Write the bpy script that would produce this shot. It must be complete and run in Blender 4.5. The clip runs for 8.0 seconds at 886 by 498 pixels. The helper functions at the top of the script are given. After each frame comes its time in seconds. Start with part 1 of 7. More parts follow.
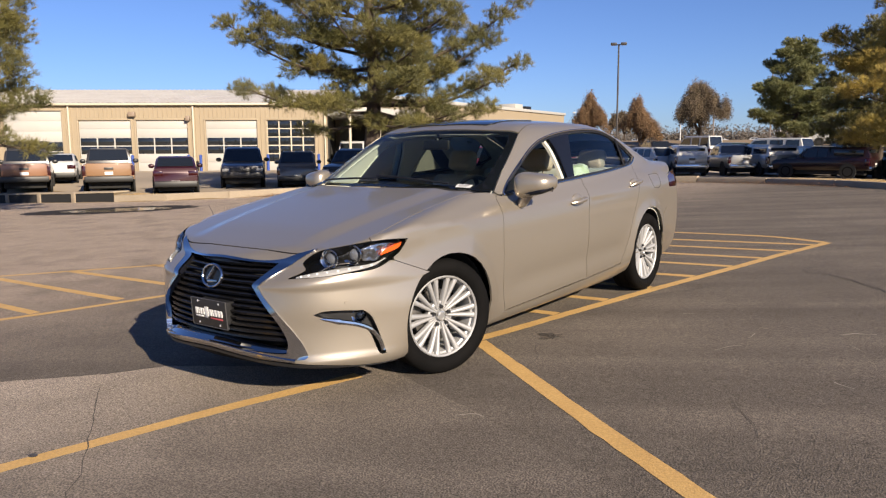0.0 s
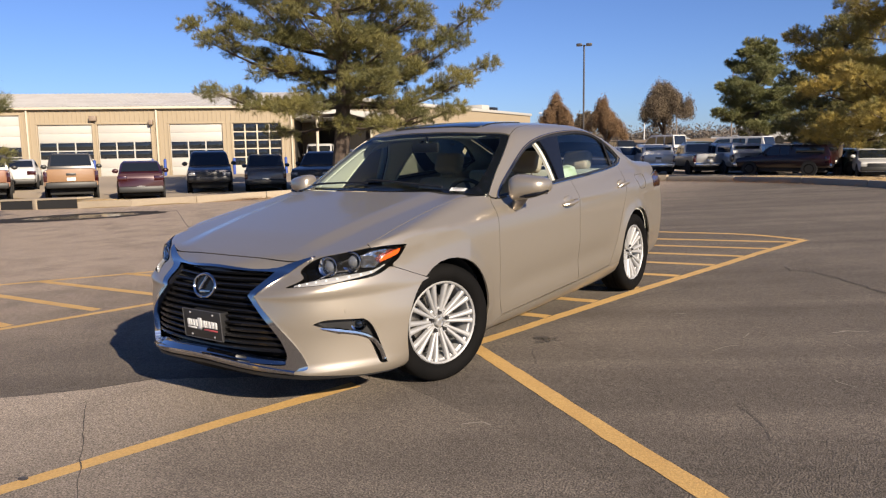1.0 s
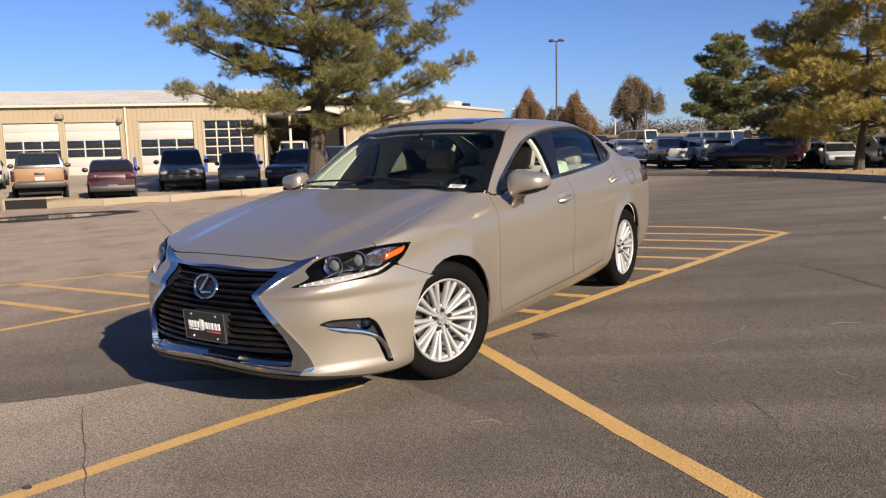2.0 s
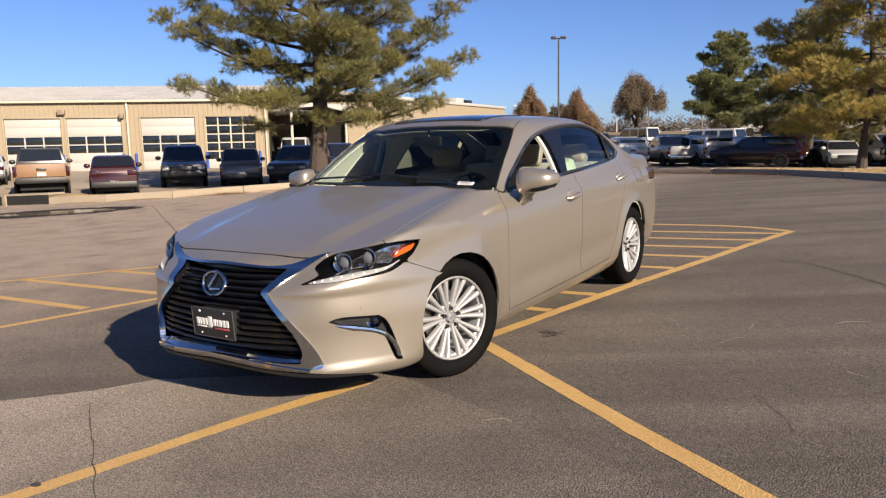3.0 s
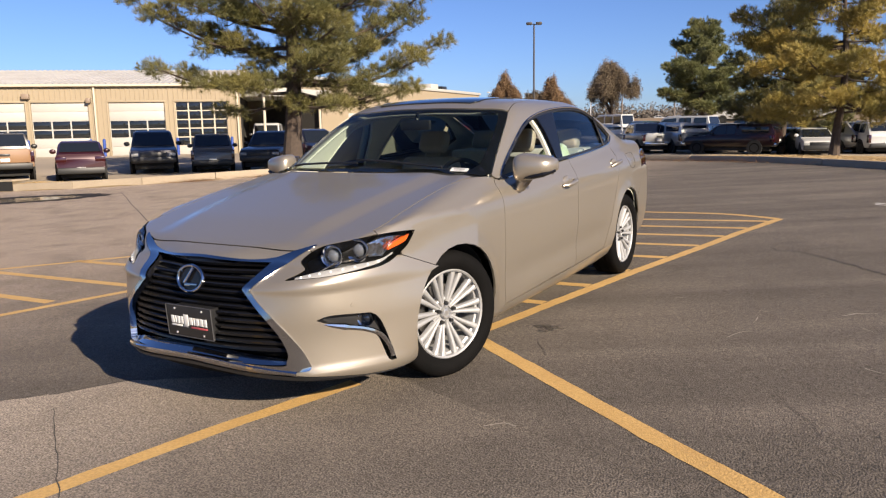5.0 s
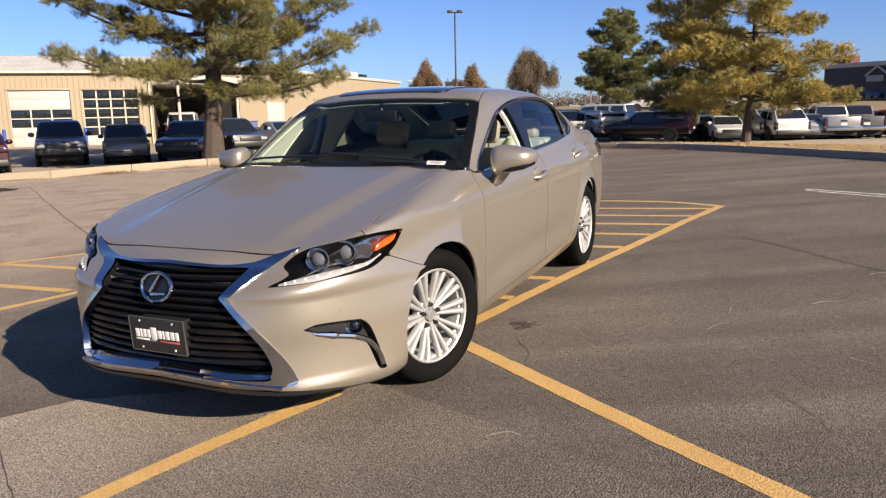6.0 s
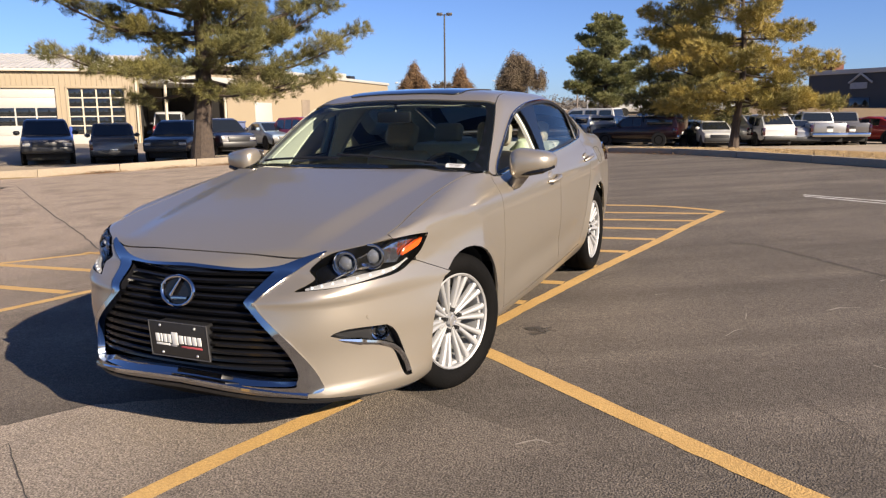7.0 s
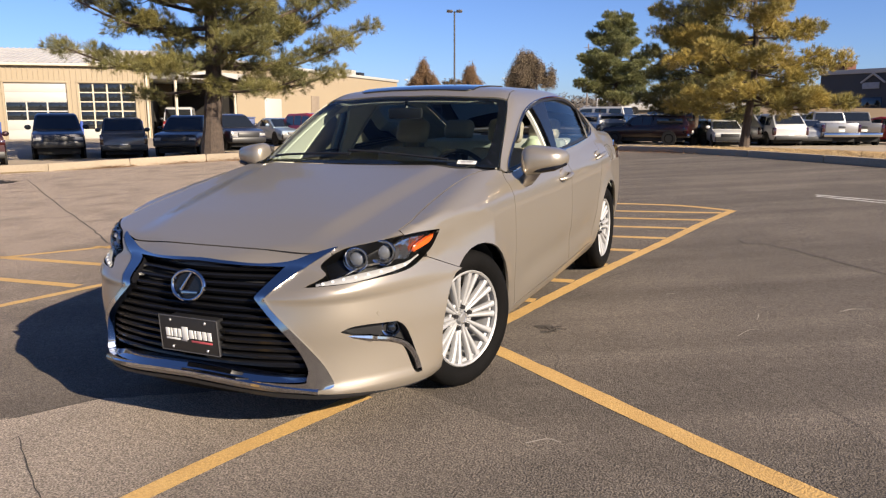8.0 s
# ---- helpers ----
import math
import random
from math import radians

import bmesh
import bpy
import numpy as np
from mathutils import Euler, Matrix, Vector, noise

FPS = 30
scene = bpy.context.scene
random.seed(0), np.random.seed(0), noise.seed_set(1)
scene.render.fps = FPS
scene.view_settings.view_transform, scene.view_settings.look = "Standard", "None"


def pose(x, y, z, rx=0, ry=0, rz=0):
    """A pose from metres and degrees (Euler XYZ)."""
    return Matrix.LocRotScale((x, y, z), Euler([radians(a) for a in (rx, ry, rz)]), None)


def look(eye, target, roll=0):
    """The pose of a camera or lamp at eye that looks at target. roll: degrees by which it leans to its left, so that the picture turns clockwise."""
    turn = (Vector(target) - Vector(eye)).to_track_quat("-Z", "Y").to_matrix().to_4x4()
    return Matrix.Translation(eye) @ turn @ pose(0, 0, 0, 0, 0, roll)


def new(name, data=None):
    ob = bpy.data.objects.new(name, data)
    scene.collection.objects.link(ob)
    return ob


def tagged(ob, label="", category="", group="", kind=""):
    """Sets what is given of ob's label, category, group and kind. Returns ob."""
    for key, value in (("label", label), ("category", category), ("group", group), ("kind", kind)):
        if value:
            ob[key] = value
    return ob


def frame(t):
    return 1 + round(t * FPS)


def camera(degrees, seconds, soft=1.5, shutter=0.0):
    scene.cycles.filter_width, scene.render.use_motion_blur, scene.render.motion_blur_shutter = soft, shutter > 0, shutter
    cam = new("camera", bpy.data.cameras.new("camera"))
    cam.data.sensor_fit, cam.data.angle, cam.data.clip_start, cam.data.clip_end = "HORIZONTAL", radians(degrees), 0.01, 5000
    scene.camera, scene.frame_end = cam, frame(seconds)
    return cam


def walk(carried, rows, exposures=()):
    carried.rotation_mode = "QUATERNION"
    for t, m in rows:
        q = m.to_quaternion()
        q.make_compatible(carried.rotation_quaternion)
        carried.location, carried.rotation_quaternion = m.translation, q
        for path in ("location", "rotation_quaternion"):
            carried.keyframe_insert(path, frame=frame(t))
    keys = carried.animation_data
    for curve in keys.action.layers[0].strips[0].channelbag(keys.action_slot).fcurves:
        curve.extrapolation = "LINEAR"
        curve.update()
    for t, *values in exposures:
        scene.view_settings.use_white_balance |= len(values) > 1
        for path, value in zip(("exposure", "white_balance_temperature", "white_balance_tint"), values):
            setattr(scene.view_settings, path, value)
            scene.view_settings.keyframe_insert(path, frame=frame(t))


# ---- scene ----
cam = camera(61.6, 8.0, 1.25)
PATH = [
    (0, (3.426, -3.283, 1.263), (2.202, -1.722, 1.006), -2.7),
    (0.5, (3.39, -3.278, 1.264), (2.168, -1.715, 1.01), -2.8),
    (1, (3.245, -3.322, 1.283), (2.091, -1.709, 1.025), -3.3),
    (1.5, (3.148, -3.374, 1.293), (2.053, -1.722, 1.025), -3.8),
    (3, (3.046, -3.402, 1.298), (1.951, -1.752, 1.018), -3.5),
    (3.5, (3.027, -3.404, 1.297), (1.955, -1.74, 1.012), -3.4),
    (4, (2.99, -3.392, 1.292), (1.935, -1.717, 1.009), -3.1),
    (5.5, (2.633, -3.182, 1.291), (1.644, -1.479, 0.944), -3.6),
    (6, (2.425, -3.187, 1.318), (1.578, -1.412, 0.957), -3.5),
    (6.5, (2.294, -3.21, 1.326), (1.5, -1.409, 0.968), -3.3),
    (7, (2.237, -3.207, 1.326), (1.425, -1.414, 0.969), -2.9),
    (7.5, (2.216, -3.212, 1.326), (1.387, -1.429, 0.959), -2.8),
    (8, (2.216, -3.197, 1.321), (1.385, -1.414, 0.958), -2.5),
]
# the lot slopes: the car and the asphalt round it lean against the vertical
UP = Vector((0.0347, 0.0214, 0.9992)).normalized()
BASE = UP.rotation_difference(Vector((0, 0, 1))).to_matrix().to_4x4()
walk(cam, [(t, BASE @ look(eye, target, roll)) for t, eye, target, roll in PATH], [(0, 1.12), (1.5, 1.13), (4, 1.19), (5.5, 1.26), (6.5, 1.34), (8, 1.33)])

from mathutils.geometry import delaunay_2d_cdt

SUN = (BASE.to_3x3() @ Vector((2.13, -0.76, 1.0))).normalized()
world = bpy.data.worlds.new("sky")
scene.world = world
world.use_nodes = True
wn = world.node_tree
sky = wn.nodes.new("ShaderNodeTexSky")
sky.sky_type, sky.sun_disc = "NISHITA", False
sky.sun_elevation, sky.sun_rotation = math.asin(SUN.z), math.atan2(SUN.x, SUN.y)
sky.air_density, sky.dust_density, sky.ozone_density, sky.altitude = 1.0, 1.6, 2.5, 1500
hue = wn.nodes.new("ShaderNodeMix")
hue.data_type, hue.blend_type = "RGBA", "MULTIPLY"
hue.inputs[0].default_value, hue.inputs[7].default_value = 1.0, (0.74, 0.88, 1.28, 1)
wn.links.new(sky.outputs[0], hue.inputs[6])
wn.links.new(hue.outputs[2], wn.nodes["Background"].inputs[0])
wn.nodes["Background"].inputs[1].default_value = 0.046
sun = new("sun", bpy.data.lights.new("sun", "SUN"))
sun.data.energy, sun.data.angle, sun.data.color = 5.0, radians(0.53), (1.0, 0.85, 0.665)
sun.matrix_world = look(SUN * 60, (0, 0, 0))


# ---- materials ----
def mat(name, base, rough=0.6, metal=0.0, vary=0.0, scale=6.0, bump=0.0, bump_scale=40.0, coat=0.0, spec=0.5, random_tone=0.0, island=0.0, fine=0.0, fine_scale=120.0, transmission=0.0, tint=None):
    """A surface with tone that varies at two scales, fine relief and an optional clear coat."""
    m = bpy.data.materials.new(name)
    m.use_nodes = True
    t = m.node_tree
    b = t.nodes["Principled BSDF"]
    b.inputs["Roughness"].default_value, b.inputs["Metallic"].default_value = rough, metal
    b.inputs["Coat Weight"].default_value, b.inputs["Coat Roughness"].default_value = coat, 0.04
    b.inputs["Specular IOR Level"].default_value = spec
    b.inputs["Transmission Weight"].default_value = transmission
    co = t.nodes.new("ShaderNodeTexCoord")
    last = None

    def mix(first, second, fac, blend="MIX"):
        n = t.nodes.new("ShaderNodeMix")
        n.data_type, n.blend_type = "RGBA", blend
        for sock, v in ((n.inputs[6], first), (n.inputs[7], second)):
            if isinstance(v, tuple):
                sock.default_value = (*v, 1)
            else:
                t.links.new(v, sock)
        if isinstance(fac, float):
            n.inputs[0].default_value = fac
        else:
            t.links.new(fac, n.inputs[0])
        return n.outputs[2]

    def wave(sc, detail=4.0):
        n = t.nodes.new("ShaderNodeTexNoise")
        n.inputs["Scale"].default_value, n.inputs["Detail"].default_value = sc, detail
        t.links.new(co.outputs["Object"], n.inputs["Vector"])
        r = t.nodes.new("ShaderNodeMapRange")
        r.inputs[1].default_value, r.inputs[2].default_value = 0.3, 0.7
        t.links.new(n.outputs["Fac"], r.inputs[0])
        return r.outputs[0]

    col = tuple(base)
    other = tuple(tint) if tint else tuple(c * 0.7 for c in base)
    if vary:
        f = t.nodes.new("ShaderNodeMath")
        f.operation = "MULTIPLY"
        t.links.new(wave(scale), f.inputs[0])
        f.inputs[1].default_value = vary
        col = mix(col, other, f.outputs[0])
    if fine:
        g = t.nodes.new("ShaderNodeMath")
        g.operation = "MULTIPLY"
        t.links.new(wave(fine_scale, 2.0), g.inputs[0])
        g.inputs[1].default_value = fine
        col = mix(col, tuple(c * 0.45 for c in base), g.outputs[0])
    if random_tone or island:
        src = t.nodes.new("ShaderNodeObjectInfo").outputs["Random"] if random_tone else t.nodes.new("ShaderNodeNewGeometry").outputs["Random Per Island"]
        g = t.nodes.new("ShaderNodeMath")
        g.operation = "MULTIPLY"
        t.links.new(src, g.inputs[0])
        g.inputs[1].default_value = random_tone or island
        col = mix(col, other, g.outputs[0])
    if isinstance(col, tuple):
        b.inputs["Base Color"].default_value = (*col, 1)
    else:
        t.links.new(col, b.inputs["Base Color"])
    if bump:
        n = t.nodes.new("ShaderNodeBump")
        n.inputs["Strength"].default_value, n.inputs["Distance"].default_value = bump, 0.01
        t.links.new(wave(bump_scale, 3.0), n.inputs["Height"])
        t.links.new(n.outputs[0], b.inputs["Normal"])
    return m


def glass(name, base, opacity, ior=1.52):
    """Thin tinted glass: a clear sheet with a mirror-like skin."""
    m = bpy.data.materials.new(name)
    m.use_nodes = True
    t = m.node_tree
    t.nodes.remove(t.nodes["Principled BSDF"])
    out = t.nodes["Material Output"]
    clear, gloss, mixer, fres = (t.nodes.new("ShaderNode" + k) for k in ("BsdfTransparent", "BsdfGlossy", "MixShader", "Fresnel"))
    clear.inputs[0].default_value = (*[c * (1 - opacity) for c in base], 1)
    gloss.inputs["Roughness"].default_value = 0.01
    fres.inputs[0].default_value = ior
    t.links.new(fres.outputs[0], mixer.inputs[0])
    t.links.new(clear.outputs[0], mixer.inputs[1])
    t.links.new(gloss.outputs[0], mixer.inputs[2])
    t.links.new(mixer.outputs[0], out.inputs[0])
    return m


PAINT = mat("beige metallic paint", (0.305, 0.270, 0.223), 0.32, 0.62, coat=0.55, vary=0.05, scale=1.5, fine=0.06, fine_scale=900)
CHROME = mat("chrome", (0.50, 0.50, 0.51), 0.05, 1.0, vary=0.08, scale=9)
ALLOY = mat("bright silver alloy", (0.33, 0.33, 0.333), 0.5, 0.4, coat=0.1, vary=0.12, scale=18)
FACET = mat("faceted chrome", (0.40, 0.43, 0.48), 0.18, 1.0, bump=0.5, bump_scale=22, vary=0.5, scale=30)
SATIN = mat("satin alloy", (0.60, 0.60, 0.60), 0.28, 0.85, coat=0.4, vary=0.1, scale=20)
BLACK = mat("black plastic", (0.012, 0.012, 0.013), 0.42, vary=0.3, scale=14)
GLOSS_BLACK = mat("gloss black", (0.006, 0.006, 0.007), 0.16, spec=0.35)
RUBBER = mat("tyre rubber", (0.004, 0.004, 0.004), 0.75, vary=0.4, scale=9, tint=(0.008, 0.007, 0.007), bump=0.2, bump_scale=160, spec=0.05)
BRAKE = mat("brake disc", (0.16, 0.15, 0.14), 0.45, 0.9, vary=0.4, scale=30)
WELL = mat("wheel well", (0.012, 0.012, 0.012), 0.9, vary=0.4, scale=10)
LENS = glass("clear lens", (1.0, 1.0, 1.0), 0.02, 1.22)
SCREEN = glass("windscreen glass", (0.80, 0.95, 0.90), 0.30, 1.22)
CLEAR_GLASS = glass("clear side glass", (0.86, 0.93, 0.90), 0.06)
SIDE_GLASS = glass("side glass", (0.74, 0.82, 0.84), 0.14)
ORANGE = mat("amber reflector", (0.5924, 0.08364, 0.01045), 0.15, coat=0.8, vary=0.15, scale=60)
LED = mat("led lens", (0.5924, 0.6064, 0.6273), 0.12, coat=0.7)
RED_LENS = mat("red lamp lens", (0.025, 0.002, 0.003), 0.1, coat=1.0)
LEATHER = mat("beige leather", (0.3624, 0.3136, 0.237), 0.5, vary=0.15, scale=7, bump=0.25, bump_scale=220)
TRIM = mat("beige trim", (0.48, 0.48, 0.42), 0.7, vary=0.1, scale=5)
DASH = mat("dark dashboard", (0.02, 0.019, 0.018), 0.6, vary=0.25, scale=8, bump=0.2, bump_scale=200)
WHITE = mat("white card", (0.5576, 0.5576, 0.5437), 0.6, vary=0.05)
INK = mat("printed grey", (0.18, 0.18, 0.19), 0.6)
RED_INK = mat("printed red", (0.34, 0.06, 0.07), 0.5)
LAMP_BLACK = mat("black lamp housing", (0.002, 0.002, 0.002), 0.45, vary=0.3, scale=20, spec=0.12)
PROJECTOR = mat("projector glass", (0.085, 0.09, 0.10), 0.04, coat=1.0)
ROOF_GLASS = mat("tinted roof glass", (0.006, 0.008, 0.012), 0.02, coat=1.0)


STREAK = 0.8


def asphalt(name, base, dark, light, grain, contrast, pale_side=None):
    """Worn asphalt: broad blotches, tyre-polished streaks, and an aggregate of pale and dark stones."""
    m = mat(name, base, 0.9, vary=0.55, scale=0.25, tint=dark, spec=0.3)
    t = m.node_tree
    b = t.nodes["Principled BSDF"]
    col = b.inputs["Base Color"].links[0].from_socket
    co = t.nodes.new("ShaderNodeTexCoord")

    def noise_of(scale, detail, lo, hi, stretch=None):
        n = t.nodes.new("ShaderNodeTexNoise")
        n.inputs["Scale"].default_value, n.inputs["Detail"].default_value = scale, detail
        v = co.outputs["Object"]
        if stretch:
            mp = t.nodes.new("ShaderNodeMapping")
            mp.vector_type = "TEXTURE"
            mp.inputs["Scale"].default_value, mp.inputs["Rotation"].default_value = [1 / c for c in stretch], (0, 0, radians(27))
            t.links.new(v, mp.inputs[0])
            v = mp.outputs[0]
        t.links.new(v, n.inputs["Vector"])
        r = t.nodes.new("ShaderNodeMapRange")
        r.inputs[1].default_value, r.inputs[2].default_value = lo, hi
        t.links.new(n.outputs["Fac"], r.inputs[0])
        return r.outputs[0]

    def over(first, second, fac, amount):
        k = t.nodes.new("ShaderNodeMath")
        k.operation = "MULTIPLY"
        t.links.new(fac, k.inputs[0])
        k.inputs[1].default_value = amount
        n = t.nodes.new("ShaderNodeMix")
        n.data_type = "RGBA"
        t.links.new(k.outputs[0], n.inputs[0])
        t.links.new(first, n.inputs[6])
        n.inputs[7].default_value = (*second, 1)
        return n.outputs[2]

    col = over(col, light, noise_of(1.0, 5.0, 0.44, 0.68, (0.10, 1.9, 1)), STREAK)
    col = over(col, tuple(c * 0.75 for c in dark), noise_of(1.0, 6.0, 0.52, 0.70, (0.07, 1.1, 1.3)), 0.55)
    if pale_side:
        # the colour grades paler along x, from the first value to the second
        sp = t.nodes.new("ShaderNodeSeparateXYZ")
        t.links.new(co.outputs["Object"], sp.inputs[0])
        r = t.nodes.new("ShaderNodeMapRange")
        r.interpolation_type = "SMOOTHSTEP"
        r.inputs[1].default_value, r.inputs[2].default_value = pale_side[0], pale_side[1]
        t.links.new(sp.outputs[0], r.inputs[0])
        col = over(col, pale_side[2], r.outputs[0], 0.85)
    col = over(col, tuple(c * 0.8 for c in dark), noise_of(1.7, 8.0, 0.46, 0.74), 0.45)
    def grains(scale, detail, lo, hi, weak, strong):
        r = noise_of(scale, detail, lo, hi).node
        r.inputs[3].default_value, r.inputs[4].default_value = weak, strong
        return r.outputs[0]

    k = t.nodes.new("ShaderNodeMath")
    k.operation = "MULTIPLY"
    t.links.new(grains(grain, 1.5, 0.36, 0.66, 1 - 0.55 * contrast, 1 + 0.75 * contrast), k.inputs[0])
    t.links.new(grains(grain * 0.3, 4.0, 0.3, 0.7, 0.80, 1.2), k.inputs[1])
    sc = t.nodes.new("ShaderNodeVectorMath")
    sc.operation = "SCALE"
    t.links.new(col, sc.inputs[0])
    t.links.new(k.outputs[0], sc.inputs[3])
    col = sc.outputs[0]
    t.links.new(col, b.inputs["Base Color"])
    n = t.nodes.new("ShaderNodeBump")
    n.inputs["Strength"].default_value, n.inputs["Distance"].default_value = 0.7, 0.006
    t.links.new(noise_of(grain, 2.0, 0.3, 0.7), n.inputs["Height"])
    t.links.new(n.outputs[0], b.inputs["Normal"])
    return m


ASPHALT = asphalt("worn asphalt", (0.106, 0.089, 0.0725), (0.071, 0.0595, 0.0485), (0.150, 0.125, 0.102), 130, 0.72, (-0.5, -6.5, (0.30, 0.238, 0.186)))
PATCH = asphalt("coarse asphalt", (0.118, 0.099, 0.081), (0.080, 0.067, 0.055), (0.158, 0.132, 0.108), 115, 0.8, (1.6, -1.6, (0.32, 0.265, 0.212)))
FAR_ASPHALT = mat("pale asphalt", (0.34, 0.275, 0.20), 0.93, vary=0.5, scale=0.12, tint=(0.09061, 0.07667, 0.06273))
DRY_GRASS = mat("dry grass", (0.2509, 0.1777, 0.09061), 0.95, vary=0.8, scale=0.35, tint=(0.1742, 0.122, 0.06273), fine=0.6, fine_scale=7, bump=1.0, bump_scale=14)
FIELD = mat("dry field", (0.237, 0.1638, 0.08712), 0.95, vary=0.7, scale=0.04, tint=(0.1533, 0.1115, 0.05924), fine=0.4, fine_scale=1.1)
CONCRETE = mat("kerb concrete", (0.3067, 0.2509, 0.1812), 0.9, vary=0.5, scale=1.1, tint=(0.2091, 0.1673, 0.1185), fine=0.3, fine_scale=25, bump=0.4, bump_scale=30)
YELLOW = mat("yellow road paint", (0.57, 0.36, 0.125), 0.75, vary=0.55, scale=5, tint=(0.4321, 0.2509, 0.07667), fine=0.5, fine_scale=70, bump=0.3, bump_scale=110)
WHITE_PAINT = mat("worn white road paint", (0.62, 0.60, 0.56), 0.8, vary=0.8, scale=6, tint=(0.1394, 0.1255, 0.1115))
OIL = mat("oil stain", (0.055, 0.047, 0.039), 0.55, vary=0.6, scale=14, tint=(0.05924, 0.05367, 0.04879))
def soaked(m, scale, lo, hi):
    """Lets a stain thin out in uneven patches."""
    t = m.node_tree
    n, r, co = (t.nodes.new("ShaderNode" + k) for k in ("TexNoise", "MapRange", "TexCoord"))
    n.inputs["Scale"].default_value, n.inputs["Detail"].default_value = scale, 5.0
    r.inputs[1].default_value, r.inputs[2].default_value = lo, hi
    t.links.new(co.outputs["Object"], n.inputs["Vector"])
    t.links.new(n.outputs["Fac"], r.inputs[0])
    t.links.new(r.outputs[0], t.nodes["Principled BSDF"].inputs["Alpha"])


soaked(OIL, 13, 0.34, 0.56)
CRACK = mat("crack", (0.048, 0.042, 0.036), 0.95, vary=0.3)
PALE = mat("scuffed asphalt", (0.26, 0.228, 0.195), 0.9, vary=0.5, scale=20)
WATER = mat("puddle water", (0.012, 0.014, 0.017), 0.03, spec=0.6, bump=0.3, bump_scale=3.0)
WET = mat("wet asphalt", (0.030, 0.026, 0.023), 0.85, vary=0.4, scale=2, spec=0.1)


# ---- helpers of the place ----
def mesh_of(name, bm, material, smooth=30):
    me = bpy.data.meshes.new(name)
    bm.normal_update()
    bm.to_mesh(me)
    bm.free()
    for m in material if isinstance(material, (list, tuple)) else (material,):
        me.materials.append(m)
    if smooth:
        me.shade_smooth()
        me.set_sharp_from_angle(angle=radians(smooth))
    return me


def part(name, bm, material, parent=None, label="", smooth=30):
    """Links a bmesh as one mesh object under a thing or a part."""
    ob = new(name, mesh_of(name, bm, material, smooth))
    if parent:
        ob.parent = parent
    if label:
        ob["label"] = label
    return ob


def thing(name, label, category, m=None, group="", kind=""):
    ob = new(name)
    ob.matrix_world = m if m is not None else Matrix()
    return tagged(ob, label, category, group, kind)


def box(bm, lo, hi, bevel=0.0, m=None, seg=2):
    lo, hi = Vector(lo), Vector(hi)
    r = bmesh.ops.create_cube(bm, size=1, matrix=Matrix.LocRotScale((lo + hi) / 2, None, hi - lo))
    vs = r["verts"]
    if bevel:
        r = bmesh.ops.bevel(bm, geom=list({e for v in vs for e in v.link_edges}), offset=bevel, segments=seg, affect="EDGES", profile=0.5)
        vs = list({v for f in r["faces"] for v in f.verts} | {v for v in vs if v.is_valid})
    if m is not None:
        bmesh.ops.transform(bm, matrix=m, verts=vs)
    return vs


def tube(bm, pts, radii, n=8, cap=True, flat=1.0):
    """A tapered tube along points."""
    pts = [Vector(p) for p in pts]
    rings = []
    side = None
    for i, p in enumerate(pts):
        d = (pts[min(i + 1, len(pts) - 1)] - pts[max(i - 1, 0)]).normalized()
        if side is None:
            side = d.orthogonal().normalized()
        side = (side - d * side.dot(d)).normalized()
        up = d.cross(side)
        r = radii[i] if isinstance(radii, (list, tuple)) else radii
        rings.append([bm.verts.new(p + side * math.cos(a) * r + up * math.sin(a) * r * flat) for a in (2 * math.pi * k / n for k in range(n))])
    for a, b in zip(rings, rings[1:]):
        for k in range(n):
            bm.faces.new((a[k], a[(k + 1) % n], b[(k + 1) % n], b[k]))
    if cap:
        bm.faces.new(rings[0][::-1])
        bm.faces.new(rings[-1])


def lathe(bm, profile, n=48, axis="X", flip=False):
    """Turns (radius, along) points round an axis through the origin."""
    rings = []
    for r, a in profile:
        ring = []
        for k in range(n):
            c, s = r * math.cos(2 * math.pi * k / n), r * math.sin(2 * math.pi * k / n)
            ring.append(bm.verts.new((a, c, s) if axis == "X" else (c, s, a)))
        rings.append(ring)
    for a, b in zip(rings, rings[1:]):
        for k in range(n):
            f = (a[k], a[(k + 1) % n], b[(k + 1) % n], b[k])
            bm.faces.new(f if not flip else f[::-1])
    return rings


def smooth_line(pts, n=8, closed=False):
    """A Catmull-Rom curve through points."""
    P = np.array(pts, float)
    k = len(P)
    out = []
    for i in range(k if closed else k - 1):
        a, b, c, d = (P[(i + j) % k] if closed else P[min(max(i + j, 0), k - 1)] for j in (-1, 0, 1, 2))
        for s in np.arange(n) / n:
            out.append(0.5 * (2 * b + (c - a) * s + (2 * a - 5 * b + 4 * c - d) * s**2 + (3 * b - a - 3 * c + d) * s**3))
    if not closed:
        out.append(P[-1])
    return np.array(out)


def outline(*runs, n=8):
    """A closed outline from smooth runs that meet in corners."""
    out = []
    for r in runs:
        c = smooth_line(r, n)
        out.extend(c[:-1] if np.linalg.norm(c[-1] - np.array(runs[(runs.index(r) + 1) % len(runs)][0])) < 1e-6 else c)
    return np.array(out)


def inside(P, loops):
    """Even-odd test of points against loops, in two dimensions."""
    hit = np.zeros(len(P), bool)
    for L in loops:
        a, b = L, np.roll(L, -1, 0)
        for (x0, y0), (x1, y1) in zip(a, b):
            if y0 != y1:
                c = ((P[:, 1] < y0) != (P[:, 1] < y1)) & (P[:, 0] < (x1 - x0) * (P[:, 1] - y0) / (y1 - y0) + x0)
                hit ^= c
    return hit


